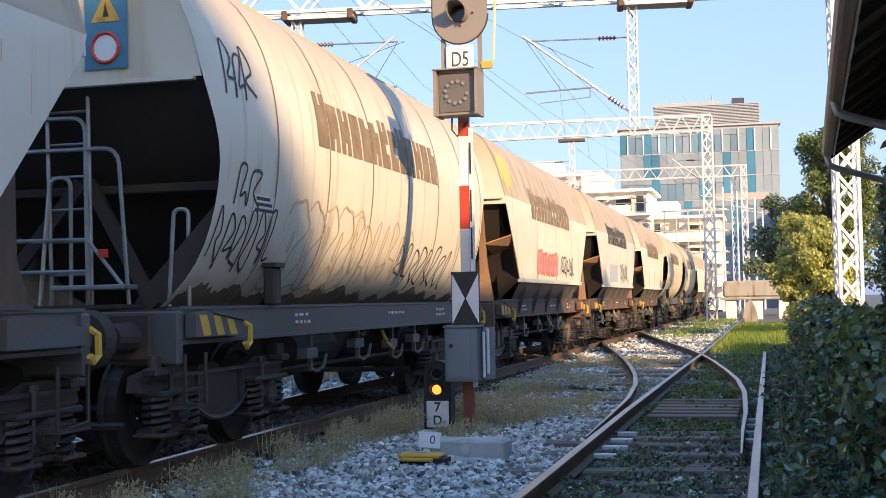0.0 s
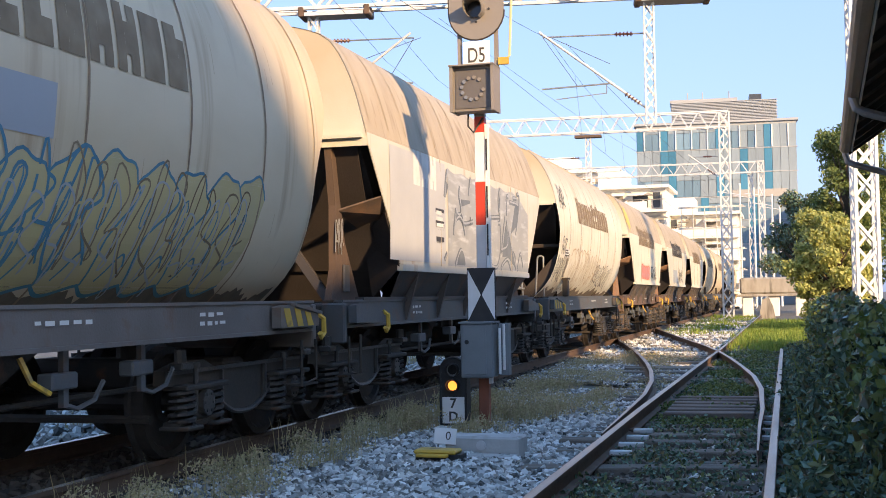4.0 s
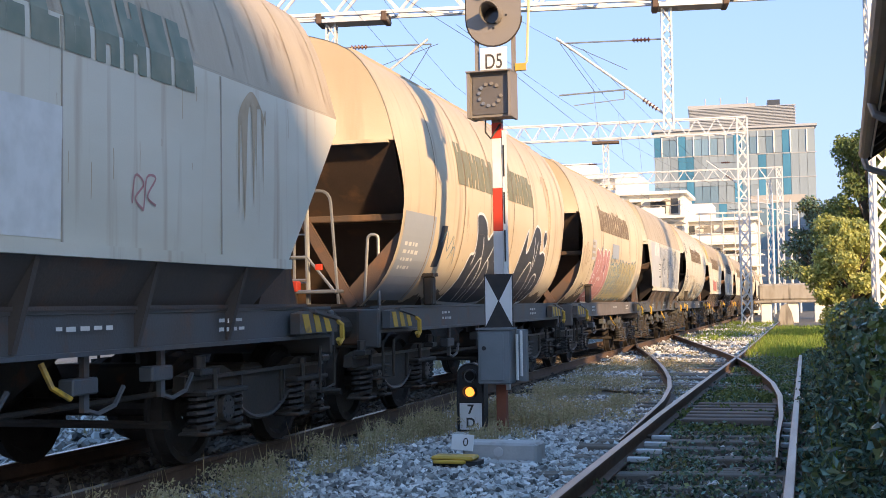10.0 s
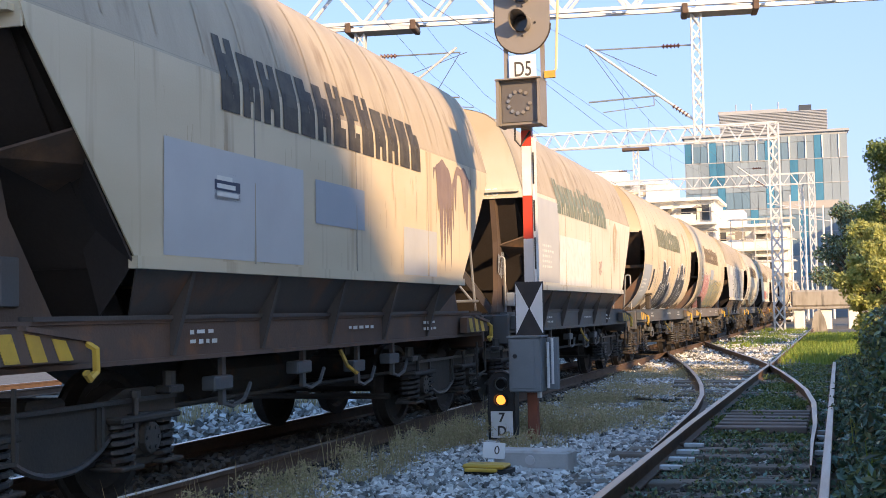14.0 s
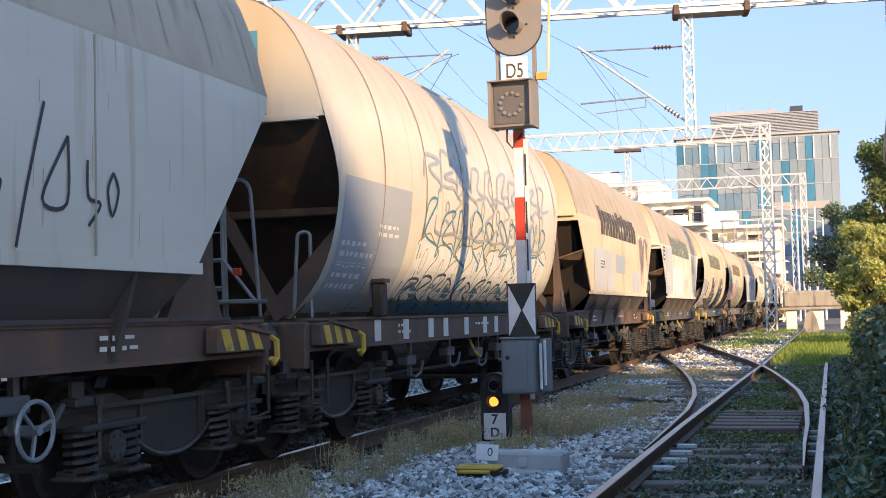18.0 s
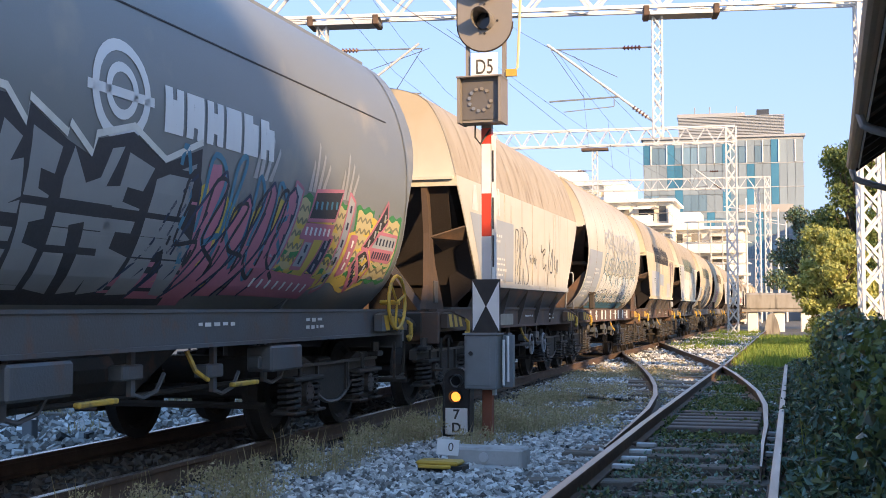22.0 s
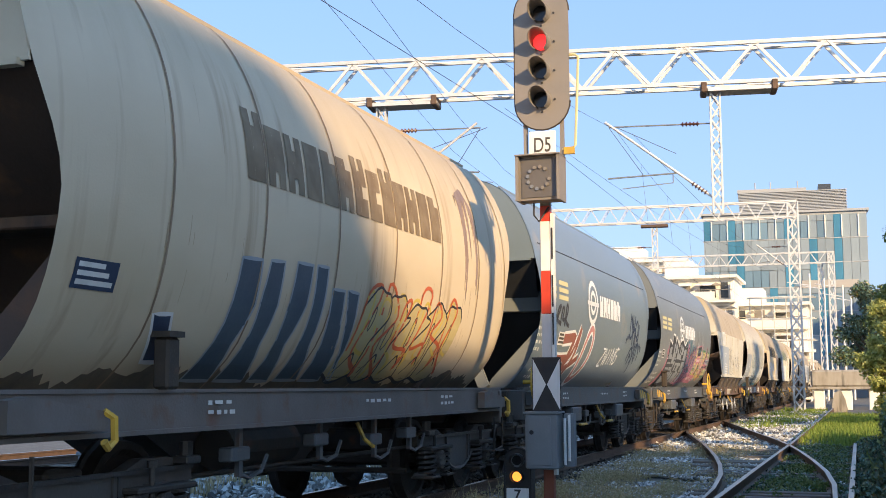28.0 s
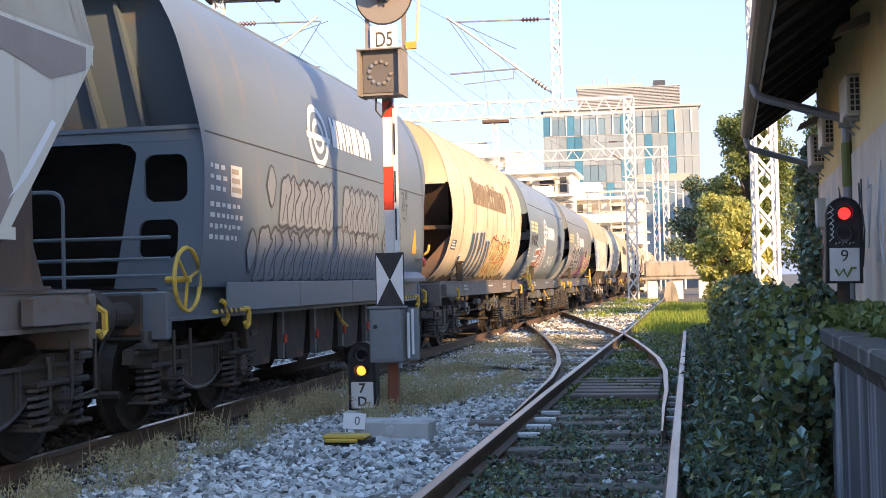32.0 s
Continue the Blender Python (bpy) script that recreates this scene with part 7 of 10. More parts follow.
part("green_pipe", lambda bm: bm_tube(bm, (1.365, 14.0, 2.2), (1.365, 14.0, 2.68), 0.058, 10), "leaf_mid", hut)
for y, z in ((13.0, 2.88), (16.2, 2.90), (17.8, 2.80)):
    ac = thing("air_conditioner", "off-white outdoor air conditioner unit on wall brackets", "air conditioner", pose(1.51 + 0.03 * y - 0.30 - 0.04 * (y > 17), y, z - 0.02, 0, 0, -1.72), "air conditioners")
    part("case", lambda bm: bm_box(bm, 0.0, 0.28, 0.0, 0.70, 0.0, 0.43, 0.02), "plastic", ac, key="ac_case")
    for i in range(4):
        for j in range(6):
            part("vent_slot", lambda bm: bm_box(bm, 0, 0.035, -0.006, -0.002, 0, 0.045), "black", ac, at=pose(0.05 + i * 0.05, 0, 0.05 + j * 0.058), key="vent_slot")
    for yy in (0.08, 0.62):
        part("bracket", lambda bm: (bm_box(bm, -0.02, 0.33, 0, 0.04, -0.05, -0.005), bm_bar(bm, (0.02, 0.02, -0.04), (0.31, 0.02, -0.26), 0.03, 0.02)), "tin", ac, at=pose(0, yy, 0), key="ac_bracket")
    part("pipe_bundle", lambda bm: bm_path(bm, [(0.2, 0.78, 0.3), (0.3, 0.85, 0.2), (0.34, 0.85, -0.4)], 0.025, 6), "plastic", ac, key="ac_pipe")
for y, z in ((12.0, 3.62), (17.0, 3.32)):
    fl = thing("wall_lamp", "brown metal wall lamp under the eaves", "lamp", pose(1.72 if y < 15 else 1.8, y, z), "wall lamps")
    part("shade", lambda bm: bm_prism(bm, [(-0.34, -0.14), (-0.30, -0.06), (-0.05, 0.06), (0.02, 0.06), (0.02, -0.02)], "y", -0.11, 0.11), "gutter", fl, key="lamp_shade")
    part("arm", lambda bm: bm_tube(bm, (-0.02, 0, 0.02), (0.1, 0, 0.06), 0.02, 6), "tin", fl, key="lamp_arm")
# planks and point rods in the siding
deckp = thing("plank_crossing", "worn brown timber planks laid between the siding rails", "planks", pose(SIDING_X - 0.02, 14.5, 0))
for k in range(6):
    part("plank", lambda bm: bm_box(bm, -0.52, 0.50, -0.11, 0.11, -0.16, -0.085, 0.012), "plankwood", deckp, at=pose(0, k * 0.44, 0, 0, 0, (-1) ** k * 0.6), key="crossing_plank")
rods = thing("point_rods", "pale steel stretcher rods of the turnout", "point rods", pose(0, 0, 0))
for x0, x1, y in ((-1.56, -1.36, 11.0), (-1.56, -1.32, 11.6), (-1.56, -1.34, 12.2), (-1.56, -1.36, 12.8), (-0.27, -0.17, 12.3), (-0.28, -0.17, 13.0), (-0.28, -0.17, 13.7), (-0.30, -0.17, 14.3)):
    part("rod", lambda bm, x0=x0, x1=x1, y=y: bm_box(bm, x0, x1, y - 0.035, y + 0.035, -0.15, -0.105, 0.008), "galv", rods)
part("slide_chair", lambda bm: bm_box(bm, -1.72, -1.50, 12.8, 13.0, -0.16, -0.11, 0.01), "rail", rods)
r9 = random.Random(9)
for k in range(12):
    y = 10.5 + k * 0.75
    part("spray_scrawl", lambda bm, y=y: bm_path(bm, [(1.402, y + r9.uniform(0, 0.5), 1.3 + r9.uniform(0, 1.0)) for _ in range(5)], 0.012, 4), r9.choice(["g_white", "g_hotpink", "g_dark", "g_white"]), hut)
part("meter_box", lambda bm: bm_box(bm, 1.28, 1.42, 17.6, 17.9, 1.9, 2.3, 0.01), "plastic", hut)

# an unseen wall behind the camera, added and shaped to shade the train
main = thing("station_building", "unseen tall wall added to shade the near train", "building", pose(10.0, -9.7, 0))
part("wall", lambda bm: bm_prism(bm, [(-5.6, -0.3), (5.75, -0.3), (5.75, 9.2), (2.7, 11.8), (-5.6, 11.8)], "x", 1.95, 2.45), "plaster", main)
part("coping", lambda bm: bm_box(bm, 1.90, 2.50, -5.7, 2.65, 11.8, 11.9), "concrete", main)

wallp = thing("platform_wall", "stained concrete platform wall with a projecting cap", "wall", pose(0, 0, 0, 0, 0, -0.6), kind="structure")
part("wall_face", lambda bm: bm_box(bm, 0.80, 1.05, -6.0, 8.05, -0.4, 0.72), "wallface", wallp)
for k in range(12):
    part("cap_block", lambda bm: bm_box(bm, 0.72, 1.15, 0.01, 1.19, 0.82, 0.92, 0.015), "wallcap", wallp, at=pose(0, -6.2 + k * 1.2, 0), key="cap_block")
part("cap_soffit", lambda bm: bm_prism(bm, [(0.80, 0.72), (0.76, 0.82), (1.1, 0.82), (1.05, 0.72)], "y", -6.0, 8.05), "wallcap", wallp)
for y in (7.9, 5.4, 2.9):
    part("pilaster", lambda bm: bm_box(bm, 0.765, 0.80, -0.14, 0.14, -0.4, 0.72, 0.01), "wallface", wallp, at=pose(0, y, 0), key="pilaster")
part("platform_fill", lambda bm: bm_box(bm, 1.05, 1.42, -6, 20, -0.4, 0.78), "soil", wallp)
part("buried_wall", lambda bm: bm_box(bm, 0.92, 1.05, 8.05, 32, -0.4, 0.75), "concrete", wallp)


# ---- plants ----
def leaves(name, label, category, material, blobs, count, size, seed, droop=0.4, kind="", parent=None, aspect=0.62, loose=(0.45, 0.65)):
    """Many small folded leaves over and inside a set of ellipsoids (x, y, z, rx, ry, rz)."""
    r = np.random.RandomState(seed)
    vol = np.array([b[3] * b[4] + b[4] * b[5] + b[3] * b[5] for b in blobs])
    pick = r.choice(len(blobs), count, p=vol / vol.sum())
    B = np.array(blobs)[pick]
    d = r.normal(size=(count, 3))
    d /= np.linalg.norm(d, axis=1)[:, None]
    rad = (loose[0] + loose[1] * r.uniform(size=count) ** 0.6)[:, None]
    c = B[:, :3] + d * B[:, 3:] * rad
    u = r.normal(size=(count, 3))
    u[:, 2] -= droop
    u /= np.linalg.norm(u, axis=1)[:, None]
    nrm = d + 0.9 * r.normal(size=(count, 3))
    v = np.cross(nrm, u)
    v /= np.linalg.norm(v, axis=1)[:, None] + 1e-9
    w = np.cross(u, v)
    s = (size * r.uniform(0.6, 1.35, count))[:, None]
    V = np.stack([c - u * s * 0.5, c + v * s * aspect * 0.5 + w * s * 0.1, c + u * s * 0.5, c - v * s * aspect * 0.5 + w * s * 0.1], 1).reshape(-1, 3)
    i = np.arange(count)[:, None] * 4
    F = np.concatenate([i + (0, 1, 2), i + (0, 2, 3)], 0)
    ob = raw(name, V.tolist(), F.tolist(), material)
    if parent:
        ob.parent = parent
    return tagged(ob, label, category, kind=kind)


def tree(x, y, h, spread, material, count, size, seed, label, base=0.25):
    r = random.Random(seed)
    t = thing("tree", label, "tree", pose(x, y, -0.25), "lineside trees")
    part("trunk", lambda bm: bm_tube(bm, (0, 0, 0), (0.1, 0, h * 0.55), 0.06 * h ** 0.6, 8, 0.03 * h ** 0.6), "bark", t)
    blobs = []
    for k in range(95):
        a, e = r.uniform(0, 6.28), r.uniform(base, 0.97)
        q = spread * (1.05 - 0.55 * abs(e - 0.5) * 2) * r.uniform(0.35, 1.0)
        p = (q * math.cos(a), q * math.sin(a), h * e)
        b = spread * r.uniform(0.08, 0.22)
        blobs.append((*p, b, b, b * 0.8))
        part("limb", lambda bm, p=p, e=e: bm_tube(bm, (0.05, 0, h * min(0.5, e * 0.6)), p, 0.022 * h ** 0.6, 5, 0.008), "bark", t)
    ob = leaves("crown", "", "", material, blobs, count, size, seed, parent=t, loose=(0.25, 1.25))
    return t


tree(1.35, 92, 8.7, 3.0, "leaf_dark", 24000, 0.22, 1, "dark green bushy tree beside the line", 0.3)
tree(1.55, 46, 4.4, 1.45, "leaf_yellow", 20000, 0.14, 2, "yellow-green autumn tree beside the line", 0.15)
tree(3.3, 66, 10.2, 2.6, "leaf_mid", 22000, 0.19, 3, "tall olive-green tree behind the bushes", 0.35)
tree(5.6, 47, 8.0, 1.9, "leaf_dark", 12000, 0.15, 4, "dark tree behind the lattice mast", 0.2)
tree(3.75, 25.4, 6.2, 0.85, "leaf_dark", 12000, 0.10, 5, "dark ivy-grown tree by the hut", 0.1)
tree(6.2, 56, 8.5, 1.8, "leaf_mid", 9000, 0.17, 6, "green tree near the hut", 0.1)
tree(2.95, 22.6, 4.6, 0.62, "leaf_dark", 12000, 0.12, 7, "ivy-covered shrub at the hut corner", 0.1)
tree(9.2, 92, 9.6, 3.4, "leaf_mid", 6000, 0.3, 8, "broad tree in the distance", 0.2)
rr = random.Random(21)
hedge = [(0.95 + rr.uniform(-0.12, 0.25), y, rr.uniform(0.0, 0.85), rr.uniform(0.28, 0.45), rr.uniform(0.4, 0.7), rr.uniform(0.25, 0.42)) for y in np.arange(8.3, 33, 0.22)]
leaves("ivy_hedge", "dark green ivy hanging over the platform wall", "ivy", "leaf_dark", [b if b[1] > 10.6 else (b[0], b[1], min(b[2], 0.55), b[3], b[4], b[5]) for b in hedge], 70000, 0.092, 31, 0.6, "stuff", aspect=0.9, loose=(0.62, 0.50))
leaves("ivy_hedge", "lighter yellow-green sprigs in the ivy hedge", "ivy", "leaf_mid", [(b[0] - 0.12, b[1], b[2] + 0.08, b[3], b[4], b[5]) for b in hedge[::3]], 9000, 0.075, 45, 0.3, "stuff", aspect=0.7)
low = [(0.35 + rr.uniform(-0.35, 0.3), y, -0.2 + rr.uniform(0, 0.12), rr.uniform(0.2, 0.3), rr.uniform(0.25, 0.45), rr.uniform(0.08, 0.2)) for y in np.arange(5.0, 32, 0.2)]
leaves("ground_weeds", "low leafy weeds beside the siding rail", "weeds", "leaf_dark", low, 22000, 0.07, 32, 0.1, "stuff")
stalks = [(rr.uniform(0.12, 0.62), y, 0.0 + rr.uniform(-0.1, 0.12), 0.10, 0.10, rr.uniform(0.16, 0.34)) for y in np.arange(7.0, 24, 0.28)]
leaves("tall_weeds", "tall leafy green weeds between the rail and the ivy", "weeds", "leaf_dark", stalks, 5200, 0.095, 46, 0.15, "stuff", aspect=0.42)
bed_weeds = [(rr.uniform(-1.55, -0.15), y, -0.2, rr.uniform(0.15, 0.4), rr.uniform(0.2, 0.5), 0.09) for y in np.arange(5.0, 34, 0.11) if rr.random() < 0.85]
leaves("track_weeds", "small green weeds between the siding sleepers", "weeds", "leaf_dark", bed_weeds, 33000, 0.048, 33, 0.0, "stuff")
far_weeds = [(rr.uniform(-1.5, -0.2), y, -0.19, rr.uniform(0.18, 0.4), rr.uniform(0.25, 0.5), rr.uniform(0.06, 0.14)) for y in np.arange(13.5, 31, 0.2) if rr.random() < 0.6]
leaves("track_weeds", "bushy green weeds over the far siding sleepers", "weeds", "leaf_mid", far_weeds, 15000, 0.055, 44, 0.1, "stuff")
side_weeds = [(rr.uniform(-3.2, -1.9), y, -0.19, rr.uniform(0.15, 0.45), rr.uniform(0.2, 0.6), 0.09) for y in np.arange(14.0, 34, 0.35) if rr.random() < 0.7]
leaves("track_weeds", "low weeds on the ballast by the turnout", "weeds", "weed", side_weeds, 7000, 0.04, 34, 0.0, "stuff")
wallivy = [(1.95 + rr.uniform(-0.1, 0.15), 19.3 + rr.uniform(-1.0, 1.4), rr.uniform(0.6, 3.0), 0.25, 0.35, 0.4) for _ in range(26)]
leaves("wall_ivy", "ivy climbing the far corner of the hut", "ivy", "leaf_dark", wallivy, 9000, 0.09, 35, 0.6, "stuff", aspect=0.85)
capivy = [(1.25 + rr.uniform(-0.2, 0.15), y, 0.88 + rr.uniform(0, 0.08), 0.16, 0.3, 0.09) for y in np.arange(4.5, 11, 0.25)]
leaves("platform_weeds", "broad-leaved weeds along the platform edge", "weeds", "leaf_mid", capivy, 3500, 0.09, 36, 0.2, "stuff")
leaves("fallen_leaves", "scattered red and orange fallen leaves", "leaves", "litter", [(0.4, y, -0.16, 0.5, 0.6, 0.05) for y in np.arange(7, 24, 1.2)], 420, 0.07, 37, 0.0, "stuff")
leaves("fallen_leaves", "clump of red fallen leaves by the rail", "leaves", "litter", [(0.25, 12.2, -0.02, 0.12, 0.12, 0.06)], 60, 0.09, 38, 0.0, "stuff")


def blades(name, label, material, spots, per, height, seed, lean=0.35, width=0.008):
    r = np.random.RandomState(seed)
    V, F = [], []
    k = 0
    for x, y, rad, hs in spots:
        for _ in range(per):
            a, q = r.uniform(0, 6.28), rad * math.sqrt(r.uniform())
            px, py = x + q * math.cos(a), y + q * math.sin(a)
            h = height * hs * r.uniform(0.4, 1.15)
            b = r.uniform(0, 6.28)
            lx, ly = math.cos(b) * lean * h * r.uniform(0.2, 1), math.sin(b) * lean * h * r.uniform(0.2, 1)
            c = r.uniform(0, 3.14)
            wx, wy = math.cos(c) * width, math.sin(c) * width
            V += [(px - wx, py - wy, -0.24), (px + wx, py + wy, -0.24), (px + lx * 0.4 - wx * 0.8, py + ly * 0.4 - wy * 0.8, -0.24 + h * 0.6), (px + lx * 0.4 + wx * 0.8, py + ly * 0.4 + wy * 0.8, -0.24 + h * 0.6), (px + lx, py + ly, -0.24 + h)]
            F += [(k, k + 1, k + 3, k + 2), (k + 2, k + 3, k + 4)]
            k += 5
    return tagged(raw(name, V, F, material), label, "grass", kind="stuff")


rg = random.Random(5)
dry = [(-4.25 + rg.uniform(-0.35, 0.3), y, rg.uniform(0.10, 0.24), rg.uniform(0.4, 1.0)) for y in np.arange(7.0, 14.5, 0.15) if noise.noise((0.0, y * 0.7, 2.0)) > -0.12]
dry += [(rg.uniform(-3.45, -2.9), rg.uniform(12.4, 13.3), rg.uniform(0.08, 0.16), rg.uniform(0.4, 0.7)) for _ in range(8)]
dry += [(rg.uniform(-4.3, -3.85), rg.uniform(12.0, 13.6), rg.uniform(0.1, 0.22), rg.uniform(0.5, 1.1)) for _ in range(14)]
dry += [(rg.uniform(-4.2, -2.8), rg.uniform(13.9, 15.4), rg.uniform(0.12, 0.25), rg.uniform(0.6, 1.1)) for _ in range(22)]
far = [(x, y, rg.uniform(0.15, 0.35), rg.uniform(0.4, 0.9)) for x, y in ((rg.uniform(-4.3, -2.3), rg.uniform(15.0, 29)) for _ in range(130)) if noise.noise((x * 0.6, y * 0.35, 7.0)) > 0.0]
clumps = [(x, y, -0.22 + 0.13 * h, q * 0.8, q, 0.17 * h + 0.02) for x, y, q, h in dry for _ in (0, 1)]
leaves("dry_weeds", "bushy dusty yellow-green weeds along the main rail", "weeds", "weed", clumps, 26000, 0.030, 41, 0.2, "stuff", aspect=0.5)
clumps = [(x, y, -0.22 + 0.10 * h, q, q, 0.14 * h + 0.02) for x, y, q, h in far]
leaves("dry_weeds", "low brown dry weeds between the tracks", "weeds", "weed", clumps, 26000, 0.035, 42, 0.1, "stuff", aspect=0.4)
blades("dry_grass", "straggly dry grass stems between the tracks", "grass_dry", dry, 14, 0.46, 1, 0.3, 0.005)
blades("dry_grass", "short dry grass tufts by the turnout", "grass_dry", far, 26, 0.26, 6, 0.5, 0.006)
green = [(rg.uniform(-1.3, 1.2), rg.uniform(31, 62), rg.uniform(0.3, 0.6), rg.uniform(0.6, 1.2)) for _ in range(420)]
blades("green_grass", "green grass over the end of the siding", "grass_green", green, 60, 0.3, 2, 0.4, 0.014)
green = [(rg.uniform(-4.3, -2.0), rg.uniform(44, 80), rg.uniform(0.3, 0.6), rg.uniform(0.5, 1.0)) for _ in range(120)]
blades("green_grass", "green grass by the far turnout", "grass_green", green, 40, 0.3, 3, 0.4, 0.014)
tall = [(rg.uniform(0.1, 0.45), y, 0.05, rg.uniform(0.6, 1.0)) for y in np.arange(9.5, 26, 1.7)]
blades("tall_weeds", "tall leafy stems beside the siding rail", "grass_green", tall, 4, 0.6, 4, 0.3, 0.010)
under = [(rg.uniform(-10.5, -8.0), rg.uniform(8, 32), 0.3, rg.uniform(0.5, 1.0)) for _ in range(120)]
blades("dry_grass", "sunlit dry grass beyond the train", "grass_dry", under, 40, 0.35, 5)

# ---- paint, marks and fittings of each wagon ----
def handwheel(w, y, z, r=0.30, x=1.40, tone="yellow", label="yellow spoked handwheel"):
    def make(bm):
        n = 20
        bm_path(bm, [(0, r * math.cos(k * 2 * math.pi / n), r * math.sin(k * 2 * math.pi / n)) for k in range(n + 1)], 0.008 + 0.042 * r, 6)
        for k in range(3):
            a = k * 2 * math.pi / 3 + 0.3
            bm_tube(bm, (0, 0, 0), (0, r * math.cos(a), r * math.sin(a)), 0.014, 5)
        bm_tube(bm, (-0.2, 0, 0), (0.03, 0, 0), 0.03, 8)
    return part("handwheel", make, tone, w, label, at=pose(x, y, z), key=f"handwheel_{r}")


def ring_emblem(sec, w, u, z, r, tone):
    """A round emblem: a ring, a smaller ring and a level bar."""
    p = Paint(sec, 0.008)
    for q, d in ((r, 0.24 * r), (0.52 * r, 0.2 * r)):
        p.stroke([(u + q * math.cos(k * math.pi / 14), z + 0.92 * q * math.sin(k * math.pi / 14)) for k in range(29)], d)
    p.stroke([(u - 1.28 * r, z - 0.05 * r), (u - 0.4 * r, z - 0.05 * r), (u + 0.4 * r, z - 0.05 * r), (u + 1.28 * r, z - 0.05 * r)], 0.2 * r)
    return p.put("ring_emblem", tone, w, "round ring emblem in plain shapes")


def humps(sec, w, name, u0, u1, z0, z1, n, seed, fill, line, lean=0.5, lw=0.035, off=0.011, label=""):
    """Tall rounded leaning spray-painted shapes with outlines and one inner stroke."""
    r = random.Random(seed)
    step = (u1 - u0) / n
    for k in range(n):
        p, o = Paint(sec, off + 0.0006 * k), Paint(sec, off + 0.004 + 0.0006 * k)
        c = u0 + (k + 0.5) * step
        top = z1 - (z1 - z0) * r.uniform(0.0, 0.22)
        low = z0 + (z1 - z0) * r.uniform(0.0, 0.06)
        wd, bend = step * r.uniform(0.46, 0.60), r.uniform(0.0, 0.12)
        L, R = [], []
        for j in range(13):
            t = j / 12
            half = wd * (1 - t ** 3.2) ** 0.55 * (0.86 + 0.14 * math.cos(9 * t + k)) + 0.004
            m = c + lean * (t - 0.5) + bend * math.sin(3 * t)
            z = low + (top - low) * t
            L.append((m - half, z))
            R.append((m + half, z))
        for a, b, d, e in zip(L, R, R[1:], L[1:]):
            p.f.append(tuple(p.point(*q) for q in (a, b, d, e)))
        o.stroke(L + R[::-1], lw)
        m0, m1 = r.uniform(0.1, 0.35), r.uniform(0.6, 0.82)
        o.stroke([(c + lean * (t - 0.5) + bend * math.sin(3 * t) + 0.15 * wd * math.sin(8 * t), low + (top - low) * t) for t in np.linspace(m0, m1, 8)], lw * 0.8)
        q = p.put(name, fill, w, label) if fill else None
        o.put(name + "_outline", line, q or w)


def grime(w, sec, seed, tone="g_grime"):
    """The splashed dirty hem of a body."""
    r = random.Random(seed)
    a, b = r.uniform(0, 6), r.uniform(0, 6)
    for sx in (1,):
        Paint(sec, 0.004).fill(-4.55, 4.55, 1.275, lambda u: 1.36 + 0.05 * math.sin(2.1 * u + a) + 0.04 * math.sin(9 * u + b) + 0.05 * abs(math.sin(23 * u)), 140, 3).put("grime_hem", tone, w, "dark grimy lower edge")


def stain(sec, w, u, z0, z1, wd, seed, tone="g_brown"):
    r = random.Random(seed)
    ph = r.uniform(0, 6)
    return Paint(sec, 0.005).fill(u - wd, u + wd, lambda q: z0 + 0.35 * (z1 - z0) * (abs(q - u) / wd) ** 1.6 + 0.08 * math.sin(17 * q + ph), lambda q: z1 - 0.25 * (z1 - z0) * (abs(q - u) / wd) ** 2 + 0.1 * math.sin(13 * q + ph), 14, 10).put("dust_stain", tone, w)


def streaks(sec, w, u0, u1, z, n, seed, tone="g_brown", long=0.35):
    r = random.Random(seed)
    p = Paint(sec, 0.0045)
    for _ in range(int(0.45 * n)):
        u, d, wd = r.uniform(u0, u1), r.uniform(0.04, 0.7 * long), r.uniform(0.003, 0.011)
        z1 = z + r.uniform(-0.25, 0.25)
        p.stroke([(u, z1), (u + 0.004, z1 - 0.4 * d), (u, z1 - d)], wd)
    return tagged(p.put("rust_run", tone, w), "thin brown rust runs", kind="stuff")


R_, A_, L_ = HALF_R, HALF_A, HALF_L
# thin-tagged cream wagon
word_blocks(R_, "ink_brown", W0, -2.44, 2.08, 2.83, 3.31, 13, 0.14, (0, 6, 8))
scribble(R_, "spray_tag", "g_dark", W0, -4.5, -3.9, 3.0, 3.5, 3, 0.028, 1)
scribble(R_, "spray_tag", "g_dark", W0, -4.55, -3.3, 1.55, 2.1, 6, 0.026, 2)
scribble(R_, "spray_tag", "g_dark", W0, -4.3, -3.8, 2.1, 2.5, 2, 0.026, 3)
throwup(R_, W0, "ghost_shape", -3.1, -0.9, 1.42, 2.32, 5, 4, None, "g_brown", 0.22, 0.026)
scribble(R_, "spray_tag", "g_brown", W0, -1.2, 1.2, 1.5, 2.2, 7, 0.026, 5)
scribble(R_, "spray_tag", "g_dark", W0, 0.6, 3.2, 1.45, 2.0, 8, 0.026, 6)
plate(R_, W0, -3.9, -3.4, 2.07, 2.24, "ink_white", "white data label", "ink_black", 2)
streaks(R_, W0, -4.2, 4.2, 1.9, 60, 7, long=0.6)
